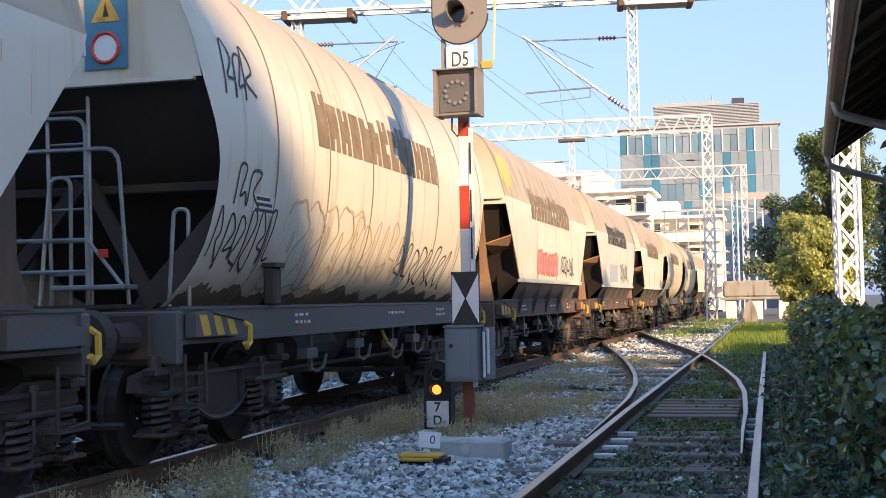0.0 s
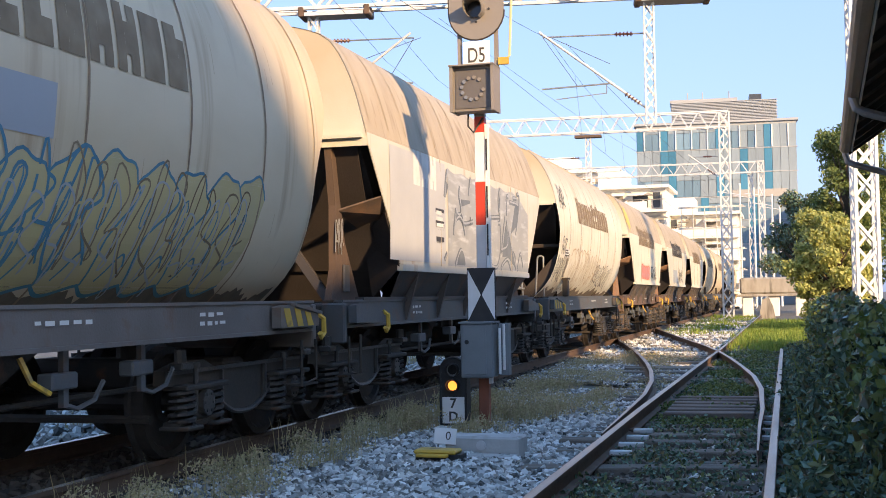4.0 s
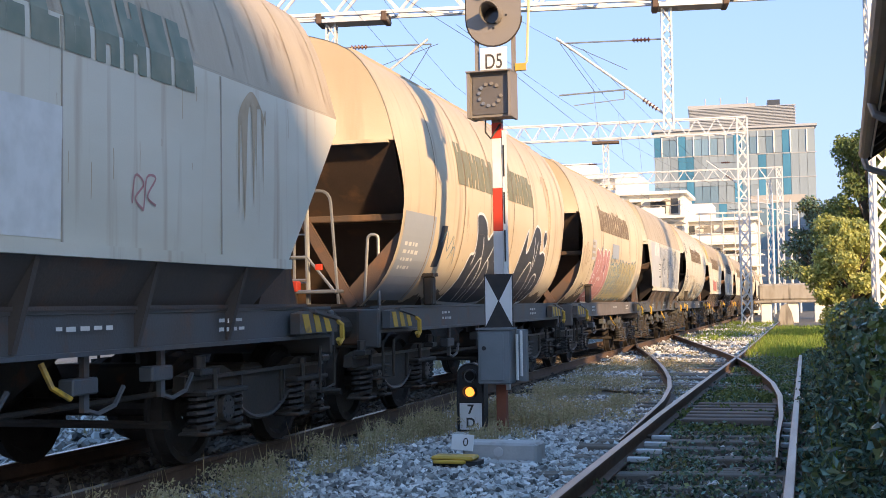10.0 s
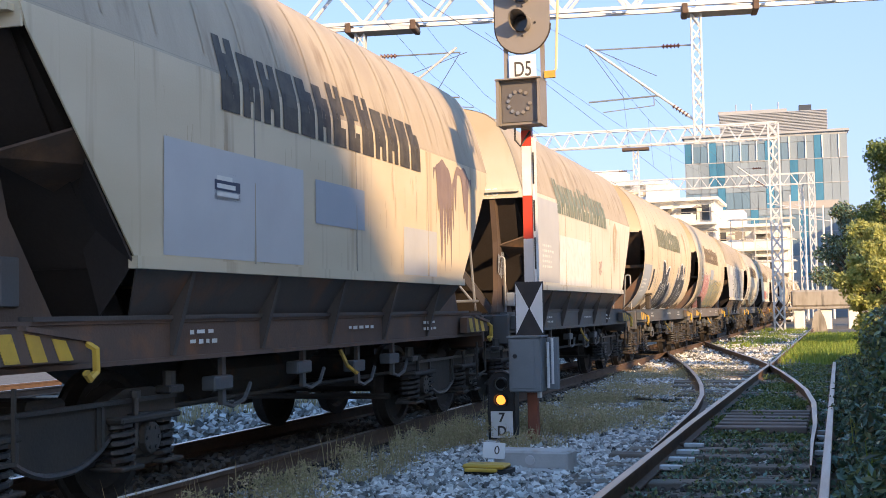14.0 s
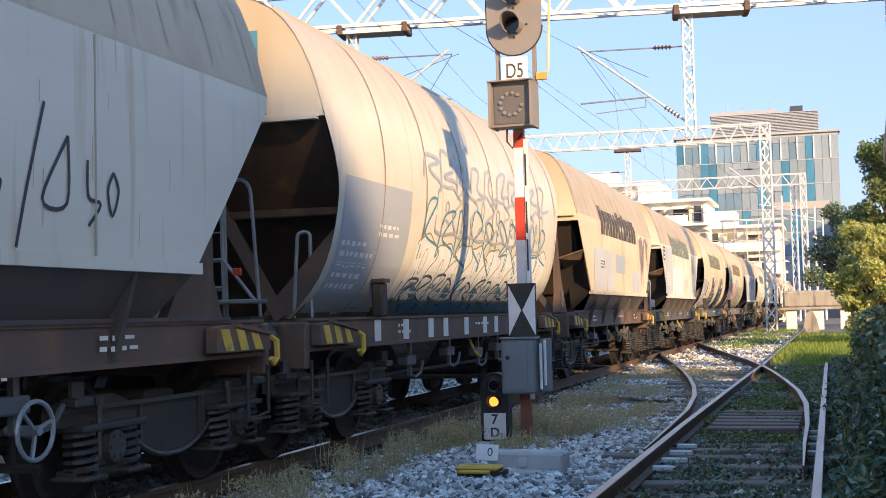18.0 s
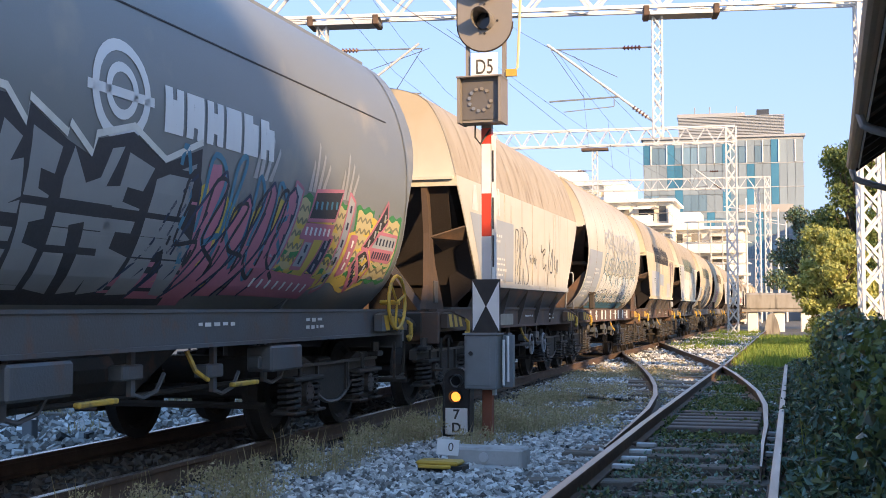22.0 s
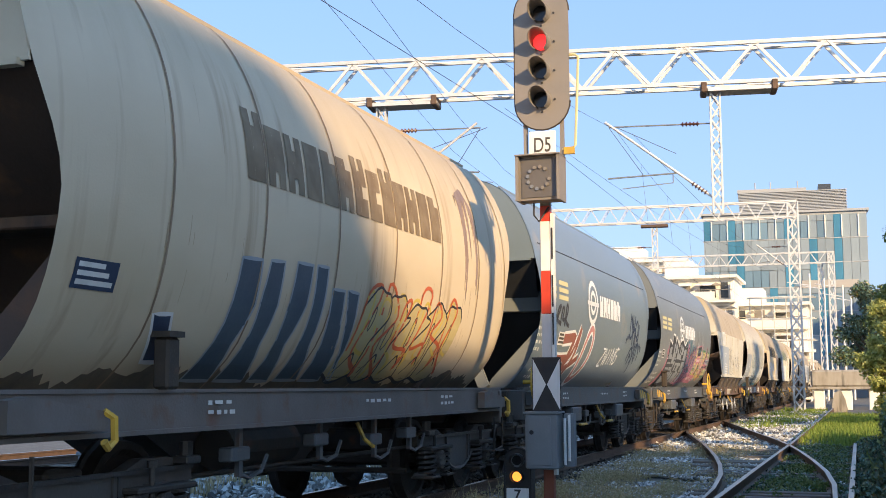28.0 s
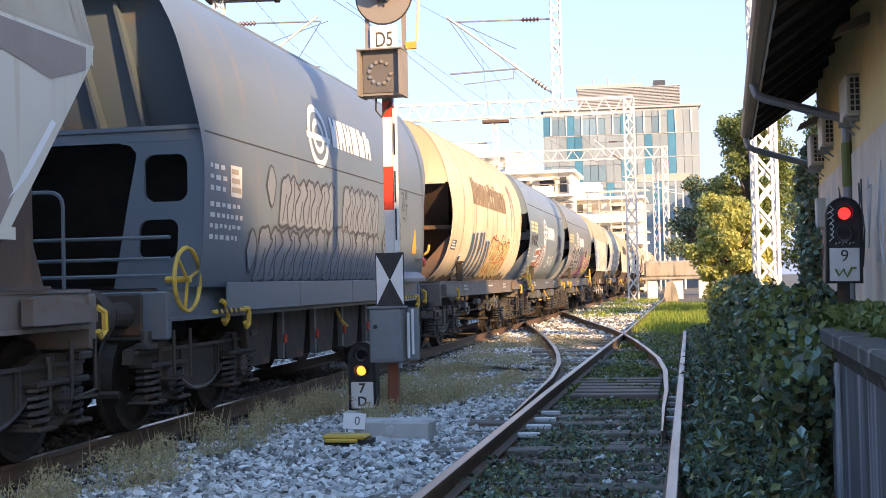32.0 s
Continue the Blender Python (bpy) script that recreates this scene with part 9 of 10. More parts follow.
for ring in (
        [(-2.95, 1.36), (-3.06, 2.0), (-2.99, 2.21), (-2.60, 2.30), (-2.72, 2.07), (-2.50, 2.05), (-2.36, 1.38)],
        [(-2.33, 2.36), (-2.14, 2.28), (-2.22, 2.13), (-2.10, 2.16), (-2.05, 1.94), (-2.16, 1.89), (-2.05, 1.92), (-1.98, 1.42), (-2.28, 1.38), (-2.42, 1.9)],
        [(-2.05, 2.36), (-1.73, 2.27), (-1.77, 2.1), (-1.92, 2.12), (-1.9, 2.0), (-1.78, 1.97), (-1.76, 1.83), (-1.9, 1.8), (-1.88, 1.68), (-1.7, 1.65), (-1.64, 1.40), (-1.90, 1.40), (-2.03, 1.89)],
        [(-1.67, 2.09), (-1.6, 2.29), (-1.42, 2.08), (-1.26, 2.13), (-1.17, 2.33), (-1.02, 2.36), (-1.18, 2.08), (-1.0, 2.1), (-0.97, 1.40), (-1.17, 1.38), (-1.32, 1.84), (-1.48, 1.81), (-1.29, 1.38), (-1.57, 1.41), (-1.65, 1.76)],
        [(-0.95, 2.33), (-0.6, 2.26), (-0.71, 2.09), (-0.92, 2.1), (-0.94, 2.0), (-0.7, 1.97), (-0.72, 1.8), (-0.92, 1.8), (-0.91, 1.69), (-0.63, 1.64), (-0.64, 1.41), (-0.93, 1.38), (-1.10, 1.79)],
        [(-0.55, 2.19), (0.01, 2.36), (-0.03, 2.06), (-0.11, 1.9), (0.15, 1.8), (0.24, 1.38), (0.03, 1.39), (-0.19, 1.72), (-0.29, 1.67), (-0.26, 1.39), (-0.56, 1.38), (-0.59, 1.89)]):
    piece(R_, W8, "grey_letter_shape", ring, "g_steelgrey", None, off=0.014, label="grey angular spray-painted shape", smooth=0)
piece(R_, W8, "pink_edge", [(0.10, 1.31), (0.22, 1.70), (0.12, 2.04), (0.28, 2.10), (0.20, 2.38), (0.42, 2.40), (0.50, 1.9), (0.62, 1.31)], "g_hotpink", None, off=0.0095, label="bright pink sprayed edge", smooth=0)
piece(R_, W8, "pink_edge", [(-3.55, 1.31), (-3.34, 1.75), (-3.22, 2.05), (-3.40, 2.06), (-3.20, 2.28), (-3.12, 2.0), (-3.16, 1.6), (-3.28, 1.31)], "g_hotpink", None, off=0.0095, label="bright pink sprayed edge", smooth=0)
humps(R_, W8, "pink_piece", -0.45, 1.85, 1.34, 2.40, 5, 83, "g_hotpink", "g_navy", 0.55, 0.03, 0.010, "pink and navy spray-painted shape")
Paint(R_, 0.0065).fill(-0.3, 4.4, lambda u: 1.50 + 0.05 * math.sin(6 * u), lambda u: 2.15 + 0.10 * math.sin(5 * u), 30, 5).put("yellow_ground", "g_yellow", W8, "yellow and green spray-painted ground")
scribble(R_, "piece_line", "g_teal", W8, -0.3, 1.9, 1.5, 2.5, 5, 0.05, 84, 0.014)
scribble(R_, "piece_line", "g_dark", W8, -0.2, 1.9, 1.5, 2.3, 5, 0.035, 85, 0.015)
for u in (1.2, 2.4, 3.2):
    p = Paint(R_, 0.009)
    for k in range(4):
        b = u - 0.16 + 0.1 * k
        p.quad([(b - 0.035, 2.36), (b + 0.045, 2.36), (b + 0.10 + 0.03 * k, 2.62 + 0.09 * ((k * 2) % 3)), (b + 0.08 + 0.03 * k, 2.66 + 0.09 * ((k * 2) % 3))], 4)
    p.put("white_flash", "g_silver", W8, "white spray fade")
stencil(R_, W8, -4.62, 2.1, 4, 0.45, "ink_white", 0.05, 86)
plate(R_, W8, -4.1, -3.75, 1.95, 2.15, "ink_white", "white data label", "ink_black", 2)
stencil(R_, W8, -4.5, 1.62, 3, 0.9, "ink_white", 0.05, 87)
handwheel(W8, 5.0, 1.35)
def letter_bar(w, corners, tone, dots=0, dot_tone="g_navy", edge="g_hotpink"):
    """One slanted bar of a lettered piece: fill, outline and a row of dots along it."""
    body = Paint(R_, 0.011).quad(corners, 6).put("letter_bar", tone, w, "angular spray-painted bar with pink outline")
    pts = []
    for p, q in zip(corners, corners[1:] + corners[:1]):
        pts += [(p[0] + (q[0] - p[0]) * k / 8, p[1] + (q[1] - p[1]) * k / 8) for k in range(8)]
    Paint(R_, 0.015).stroke(pts + pts[:2], 0.035).put("bar_outline", edge, body)
    a, b, c, d = [Vector(p) for p in corners]
    tall = ((d + c) / 2 - (a + b) / 2).length > ((b + c) / 2 - (a + d) / 2).length
    s, e = ((a + b) / 2, (c + d) / 2) if tall else ((a + d) / 2, (b + c) / 2)
    for k in range(dots):
        m = s.lerp(e, (k + 0.7) / (dots + 0.4))
        Paint(R_, 0.018).quad([(m.x - 0.025, m.y - 0.035), (m.x + 0.02, m.y - 0.04), (m.x + 0.03, m.y + 0.035), (m.x - 0.02, m.y + 0.04)], 2).put("bar_dot", dot_tone, body)


for u0, u1 in ((1.95, 2.3), (2.95, 3.3), (3.6, 4.05), (4.3, 5.0)):
    p, g = Paint(R_, 0.0095), Paint(R_, 0.0075)
    hi, lo = (2.28, 1.66) if u0 < 4.2 else (2.25, 1.62)
    g.fill(u0 - 0.05, u1 + 0.05, lambda u: lo - 0.05 + 0.02 * math.sin(19 * u), lambda u: hi + 0.05 + 0.02 * math.sin(23 * u), 12, 4).put("green_halo", "grass_paint", W8, "green sprayed halo")
    p2 = Paint(R_, 0.0085).fill(u0, u1, lambda u: lo + 0.02 * math.sin(17 * u), lambda u: hi + 0.02 * math.sin(21 * u), 12, 4).put("yellow_patch", "g_sand", W8, "yellow sprayed patch with dark waves")
    for k in range(5):
        p.stroke([(u0 + (u1 - u0) * j / 14, lo + 0.08 + k * 0.115 + 0.022 * math.sin(j * 1.4 + k)) for j in range(15)], 0.028)
    p.put("wave_line", "g_olive", p2)
for corners, tone, dots, dt in (
    ([(1.62, 1.62), (1.85, 1.58), (2.10, 2.36), (1.92, 2.42)], "g_blue", 4, "g_navy"),
    ([(1.45, 1.42), (2.95, 1.40), (3.02, 1.56), (1.55, 1.62)], "g_hotpink", 8, "g_white"),
    ([(2.30, 2.10), (2.98, 2.14), (3.12, 2.44), (2.42, 2.38)], "g_dark", 5, "g_teal"),
    ([(2.20, 1.94), (2.92, 1.96), (2.98, 2.08), (2.28, 2.06)], "g_hotpink", 6, "g_white"),
    ([(2.62, 1.60), (2.86, 1.60), (3.02, 1.98), (2.82, 1.98)], "g_navy", 3, "g_blue"),
    ([(2.25, 1.66), (2.48, 1.66), (2.54, 1.92), (2.34, 1.92)], "g_blue", 2, "g_navy"),
    ([(3.12, 1.44), (3.30, 1.50), (3.48, 2.36), (3.30, 2.44)], "g_blue", 5, "g_navy"),
    ([(3.46, 1.62), (3.64, 1.66), (3.70, 2.02), (3.52, 2.02)], "g_hotpink", 3, "g_white"),
    ([(4.01, 1.46), (4.13, 1.58), (3.84, 1.83), (3.75, 1.72)], "g_hotpink", 5, "g_navy"),
    ([(4.21, 1.56), (4.34, 1.74), (4.06, 1.92), (3.83, 1.84)], "g_dark", 2, "g_silver"),
    ([(3.90, 1.92), (4.10, 1.90), (4.57, 2.22), (4.52, 2.45)], "g_dark", 4, "g_silver"),
    ([(4.30, 1.82), (4.90, 1.80), (4.93, 1.91), (4.20, 1.91)], "g_hotpink", 8, "g_navy"),
    ([(4.16, 1.92), (4.95, 1.91), (4.98, 2.09), (4.34, 2.10)], "g_blue", 6, "g_navy"),
):
    letter_bar(W8, corners, tone, dots, dt)
# slate wagon with numeral-like strokes
for u0 in (-4.4, -3.6):
    for k in range(3):
        Paint(R_, 0.008).fill(u0, u0 + 0.62, 2.60 + 0.11 * k, 2.67 + 0.11 * k, 2, 1).put("text_bar", "ink_yellow", W9, "pale yellow text bar")
ring_emblem(R_, W9, -1.08, 2.70, 0.36, "g_white")
word_blocks(R_, "g_white", W9, -0.53, 1.41, 2.50, 2.86, 6, 0.13)
def lined(w, name, pts, closed, wide, core, outer, inner, label):
    q = pts + [pts[0]] if closed else pts
    fine = [(a[0] + (b[0] - a[0]) * t / 4, a[1] + (b[1] - a[1]) * t / 4) for a, b in zip(q, q[1:]) for t in range(4)] + [q[-1]]
    o = Paint(R_, 0.010).stroke(fine, wide).put(name, outer, w, label)
    Paint(R_, 0.014).stroke(fine, core).put("stroke_core", inner, o)
lined(W9, "outlined_stroke", [(-2.98, 2.02), (-2.55, 2.05), (-2.22, 2.08), (-2.45, 1.72), (-2.62, 1.42), (-3.35, 1.40)], False, 0.24, 0.15, "g_white", "g_rustcore", "red-brown stroke with white outline")
lined(W9, "outlined_stroke", [(-3.25, 1.72), (-2.9, 1.72), (-2.5, 1.74)], False, 0.19, 0.11, "g_white", "g_rustcore", "red-brown stroke with white outline")
lined(W9, "outlined_stroke", [(-1.86, 2.24), (-2.2, 1.82), (-2.55, 1.52), (-2.1, 1.62), (-1.66, 1.76)], False, 0.19, 0.11, "g_white", "g_rustcore", "red-brown stroke with white outline")
lined(W9, "outlined_stroke", [(-1.86, 2.24), (-1.98, 1.85), (-2.18, 1.36)], False, 0.21, 0.13, "g_white", "g_rustcore", "red-brown stroke with white outline")
oval_pts = [(-1.15 + 0.30 * math.cos(k * math.pi / 9) + 0.30 * math.sin(k * math.pi / 9) * 0.5, 1.83 + 0.44 * math.sin(k * math.pi / 9)) for k in range(18)]
lined(W9, "outlined_loop", oval_pts, True, 0.20, 0.10, "g_white", "g_pink", "pink loop with white outline")
for k, strokes in enumerate((((0, 1), (1, 1), (0, 0), (1, 0)), ((0, 1), (0.2, 0), (0.5, 0.7), (0.8, 0), (1, 1)), ((0.5, 1), (0.5, 0)), ((0, 0), (0, 1), (1, 0), (1, 1)), ((1, 0.9), (0.3, 1), (0, 0.5), (0.3, 0), (0.9, 0.1), (0.9, 0.5), (0.5, 0.5)))):
    Paint(R_, 0.012).stroke([(0.12 + 0.31 * k + 0.24 * a + 0.16 * b, 1.66 + 0.30 * b + 0.012 * k) for (a, b), (c, d) in zip(strokes, strokes[1:]) for a, b in ((a + (c - a) * t / 3, b + (d - b) * t / 3) for t in range(3))] + [(0.12 + 0.31 * k + 0.24 * strokes[-1][0] + 0.16 * strokes[-1][1], 1.66 + 0.30 * strokes[-1][1] + 0.012 * k)], 0.04).put("tag_letter", "g_white", W9, "one white letter of the word ZWING")
lines(R_, W9, "spray_tag", "g_navy", [[(2.67, 2.71), (2.6, 2.57), (2.57, 2.41), (2.58, 2.28), (2.67, 2.23), (2.78, 2.27), (2.85, 2.4), (2.84, 2.51), (2.78, 2.6), (2.68, 2.65), (2.75, 2.5), (2.87, 2.38), (2.88, 2.27), (2.91, 2.1)], [(2.91, 2.71), (2.92, 2.54), (2.95, 2.36)], [(3.13, 2.69), (3.07, 2.54), (2.95, 2.34)], [(2.99, 2.4), (3.15, 2.42), (3.09, 2.22), (3.11, 2.04)], [(3.29, 2.59), (3.2, 2.49), (3.2, 2.35), (3.32, 2.27), (3.44, 2.33), (3.46, 2.47), (3.39, 2.58), (3.29, 2.59)], [(3.6, 2.54), (3.56, 2.4), (3.51, 2.24), (3.36, 2.21)], [(3.54, 2.34), (3.52, 2.12), (3.51, 1.91), (3.49, 1.74)], [(3.18, 2.35), (3.18, 2.18), (3.25, 2.05), (3.32, 2.14)], [(3.25, 2.05), (3.21, 1.75), (3.21, 1.56)], [(2.68, 1.79), (2.75, 1.92), (2.94, 2.05), (3.13, 1.97), (3.19, 1.85), (3.1, 1.75)], [(2.94, 1.94), (2.9, 1.82), (2.87, 1.73)], [(2.94, 1.94), (3.03, 1.86)], [(3.48, 1.82), (3.34, 1.95), (3.4, 2.08), (3.55, 2.15), (3.72, 2.07), (3.8, 1.93), (3.8, 1.82)]], 0.058, 0.010, "dark navy sprayed tag")
lines(R_, W9, "spray_tag", "g_navy", [[(2.28, 2.22), (2.27, 2.12)], [(2.39, 2.27), (2.4, 2.2)], [(2.5, 2.31), (2.51, 2.22)], [(3.78, 2.16), (3.78, 2.09)], [(3.86, 2.13), (3.88, 2.06)], [(3.96, 2.09), (3.99, 1.99)]], 0.075, 0.010, "dark navy spray dots")
scribble(R_, "spray_tag", "g_dark", W9, -4.2, -2.85, 2.2, 2.55, 5, 0.06, 94)
plate(R_, W9, -3.35, -2.9, 1.92, 2.12, "ink_white", "white data label", "ink_black", 2)
stencil(R_, W9, -4.65, 2.15, 4, 0.5, "ink_white", 0.05, 95)
stencil(R_, W9, -4.3, 1.66, 3, 0.9, "ink_white", 0.05, 96)
handwheel(W9, -4.75, 1.35)
for w in (W8, W9):
    part("body_seam", lambda bm: bm_box(bm, 1.385, 1.40, -4.6, 4.6, 3.34, 3.352), "g_dark", w, key="body_seam")
    for y in (-1.7, 2.1):
        part("sill_box", lambda bm: bm_box(bm, 1.05, 1.30, -0.35, 0.35, 0.72, 0.95, 0.02), "sill", w, at=pose(0, y, 0), key="sill_box")
    for y in (-1.0, 1.3):
        part("yellow_lever", lambda bm: bm_box(bm, 1.22, 1.27, -0.25, 0.25, 0.63, 0.67, 0.01), "yellow", w, "yellow brake lever", at=pose(0, y, 0), key="yellow_lever")
# navy and orange graffiti wagon
word_blocks(R_, "ink_brown", W10, -2.44, 2.08, 2.83, 3.31, 13, 0.12, (0, 6, 8))
for ring in (
        [(-2.52, 1.34), (-2.44, 1.76), (-2.41, 2.24), (-2.09, 2.25), (-2.06, 1.91), (-2.18, 1.61), (-2.11, 1.34)],
        [(-2.02, 1.34), (-1.98, 1.7), (-1.99, 2.0), (-1.95, 2.26), (-1.71, 2.27), (-1.69, 1.93), (-1.73, 1.62), (-1.56, 1.34)],
        [(-1.47, 1.34), (-1.5, 1.83), (-1.48, 2.29), (-1.18, 2.29), (-1.17, 1.96), (-1.3, 1.63), (-1.12, 1.34)],
        [(-1.01, 1.35), (-1.05, 1.69), (-1.06, 1.97), (-1.1, 2.3), (-0.87, 2.3), (-0.84, 1.98), (-0.83, 1.65), (-0.58, 1.35)],
        [(-0.52, 1.35), (-0.65, 1.8), (-0.72, 2.13), (-0.45, 2.13), (-0.38, 1.86), (-0.1, 1.35)],
        [(0.05, 1.35), (-0.2, 1.72), (-0.39, 2.14), (-0.13, 2.13), (-0.07, 1.83), (-0.02, 1.52), (0.15, 1.35)]):
    piece(R_, W10, "navy_block", ring, "g_steel", "g_blue", 0.028, 0.010, "navy blue leaning spray-painted bar with pale edge", 0)
throwup(R_, W10, "orange_piece", 0.0, 2.9, 1.33, 2.3, 5, 101, "g_sand", "g_dark", 0.35, 0.026, 0.010, "dull orange graffiti shape with black outline")
scribble(R_, "piece_line", "g_yellow", W10, 0.0, 2.8, 1.4, 2.2, 7, 0.035, 102, 0.013)
scribble(R_, "piece_line", "g_red", W10, 0.0, 2.9, 1.4, 2.3, 6, 0.04, 103, 0.014)
plate(R_, W10, -4.39, -3.94, 1.87, 2.05, "g_navy", "navy data panel", "ink_white", 2)
piece(R_, W10, "small_panel", [(-3.23, 1.46), (-3.41, 1.77), (-3.18, 1.78), (-3.01, 1.46)], "g_navy", "g_white", 0.03, 0.008, "small navy panel with white border", 0)
streaks(R_, W10, -4.2, 4.2, 2.2, 70, 105, long=0.7)
# blue-grey wagon with skirt
ring_emblem(L_, W11, -1.1, 3.02, 0.36, "g_white")
word_blocks(L_, "g_white", W11, -0.55, 1.35, 2.95, 3.32, 6, 0.13)
for u0, u1, z0, z1, n, sd in ((-2.55, -0.55, 1.88, 2.52, 7, 111), (-0.15, 1.62, 1.90, 2.54, 7, 117), (-3.2, -0.98, 1.29, 1.96, 7, 112), (-0.80, 1.62, 1.29, 2.02, 8, 118)):
    throwup(L_, W11, "silver_shape", u0, u1, z0, z1, n, sd, "g_faint", "g_slateblack", 0.18, 0.032, 0.010 + 0.004 * (z0 < 1.5), "silver joined graffiti letters with soft black outline", True)
for u, z in ((-3.4, 1.62), (-2.85, 2.3)):
    piece(L_, W11, "silver_drop", [(u - 0.14, z), (u, z + 0.22), (u + 0.15, z + 0.05), (u + 0.02, z - 0.22)], "g_faint", "g_slateblack", 0.026, label="silver drop-shaped graffiti with black outline")
for u, z, q in ((2.0, 1.84, 0.17), (2.82, 1.96, 0.20), (2.0, 1.36, 0.10)):
    piece(L_, W11, "silver_drop", [(u - 0.75 * q, z - 0.1 * q), (u + 0.2 * q, z + 1.2 * q), (u + 0.8 * q, z + 0.3 * q), (u + 0.1 * q, z - 1.2 * q)], "g_faint", "g_slateblack", 0.03, label="silver drop-shaped graffiti with black outline")
lines(L_, W11, "drop_mark", "g_dark", [[(2.74, 2.05), (2.82, 2.08), (2.76, 1.92), (2.86, 1.9)], [(2.9, 2.08), (2.9, 1.9)], [(2.0, 1.92), (1.95, 1.84), (2.03, 1.78)], [(2.3, 1.5), (2.55, 1.6), (2.7, 1.75)]], 0.022, 0.02)
lines(L_, W11, "spray_tag", "g_dark", [[(3.05, 2.62), (3.2, 2.6), (3.1, 2.4), (3.2, 2.36), (3.22, 2.5)], [(3.32, 2.66), (3.42, 2.62), (3.36, 2.54), (3.3, 2.62)], [(3.3, 2.46), (3.44, 2.44), (3.36, 2.44), (3.38, 2.24)], [(3.1, 2.22), (3.2, 2.25), (3.3, 2.2)]], 0.022, 0.012, "thin dark sprayed tag")
Paint(L_, 0.008).quad([(3.75, 1.72), (4.1, 1.72), (3.98, 2.1), (3.93, 2.1)], 2).put("orange_triangle", "orange_tag", W11, "orange warning triangle")
stencil(L_, W11, -4.5, 2.4, 3, 0.35, "ink_white", 0.05, 115)
stencil(L_, W11, -4.5, 2.05, 4, 0.9, "ink_white", 0.05, 116)
plate(L_, W11, -4.0, -3.7, 2.12, 2.42, "ink_white", "white data label", "ink_grey", 2)
for k in range(3):
    part("skirt_panel", lambda bm: bm_box(bm, 1.40, 1.425, 0.005, 2.185, 1.03, 1.31, 0.004), "midgrey", W11, at=pose(0, -4.0 + k * 2.19, 0), key="skirt_panel")
part("side_seam", lambda bm: bm_box(bm, 1.466, 1.474, -4.6, 4.8, 2.672, 2.684), "g_dark", W11)
for y in (-2.4, -1.2, 0.0, 1.2, 2.4):
    part("hopper_gate", lambda bm: bm_prism(bm, [(-0.5, 1.03), (0.5, 1.03), (0.3, 0.42), (-0.3, 0.42)], "x", 0.5, 1.15), "under", W11, at=pose(0, y, 0), key="hopper_gate")
    part("gate_post", lambda bm: bm_box(bm, 1.16, 1.22, 0.55, 0.63, 0.45, 1.03), "sill", W11, at=pose(0, y, 0), key="gate_post")
    part("red_handle", lambda bm: bm_tube(bm, (1.24, 0.6, 0.62), (1.24, 0.6, 0.72), 0.02, 8), "red", W11, "small red handle", at=pose(0, y, 0), key="red_handle")
handwheel(W11, -4.85, 1.34, 0.28, 1.38)
part("end_handrail", lambda bm: bm_path(bm, bend([(-0.95, -4.98, 1.0), (-0.95, -4.98, 2.14), (0.27, -4.98, 2.14), (0.27, -4.98, 1.0)], 0.14), 0.02, 6), "midgrey", W11, "grey bent end handrail")
for y0, y1 in ((-4.42, -3.62), (3.25, 4.05)):
    bar = part("hook_bar", lambda bm, y0=y0, y1=y1: bm_box(bm, 1.42, 1.46, y0, y1, 1.02, 1.06, 0.008), "yellow", W11, "black and yellow striped hook bar")
    for k in range(5):
        part("black_stripe", lambda bm, k=k, y0=y0: bm_prism(bm, [(y0 + 0.10 + 0.12 * k, 1.016), (y0 + 0.16 + 0.12 * k, 1.016), (y0 + 0.13 + 0.12 * k, 1.064), (y0 + 0.07 + 0.12 * k, 1.064)], "x", 1.457, 1.463), "black", bar)
    part("bar_hook", lambda bm, y1=y1: bm_path(bm, [(1.44, y1 - 0.04, 1.05), (1.45, y1 + 0.08, 1.05), (1.45, y1 + 0.10, 1.0), (1.45, y1 + 0.09, 0.90), (1.45, y1 + 0.03, 0.87), (1.45, y1 - 0.01, 0.92)], 0.026, 6), "yellow", bar)
part("red_tag", lambda bm: bm_box(bm, 0.8, 0.95, -5.07, -5.06, 1.08, 1.2), "red", W11, "small red reflector")
for o in [c for c in W11.children if c.name.startswith(("brake_hanger",)) or c.name.startswith(("end_panel", "end_lip", "hopper_end", "end_brace", "end_stiffener", "end_saddle")) and c.bound_box[0][1] < 0]:
    bpy.data.objects.remove(o)
part("upper_slope", lambda bm: end_slope(bm, -1, 4.74, 3.9, 1.1, 4.0, 2.74, 1.42), "midgrey", W11, "sloping grey hopper end")
# lower hopper end coloured black to stand for the recess's shade
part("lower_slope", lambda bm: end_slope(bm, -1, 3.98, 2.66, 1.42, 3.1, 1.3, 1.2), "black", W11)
part("end_flange", lambda bm: bm_box(bm, -1.45, 1.45, -4.62, -3.95, 2.70, 2.74), "midgrey", W11)
part("end_beam", lambda bm: bm_box(bm, -1.44, 1.44, -4.60, -4.56, 2.60, 2.70), "midgrey", W11)
part("top_panel", lambda bm: bm_prism(bm, [(a * 0.99, z) for a, z in HALF_L if z > 3.85] + [(-a * 0.99, z) for a, z in reversed(HALF_L[:-1]) if z > 3.85], "y", -4.93, -4.91), "midgrey", W11)
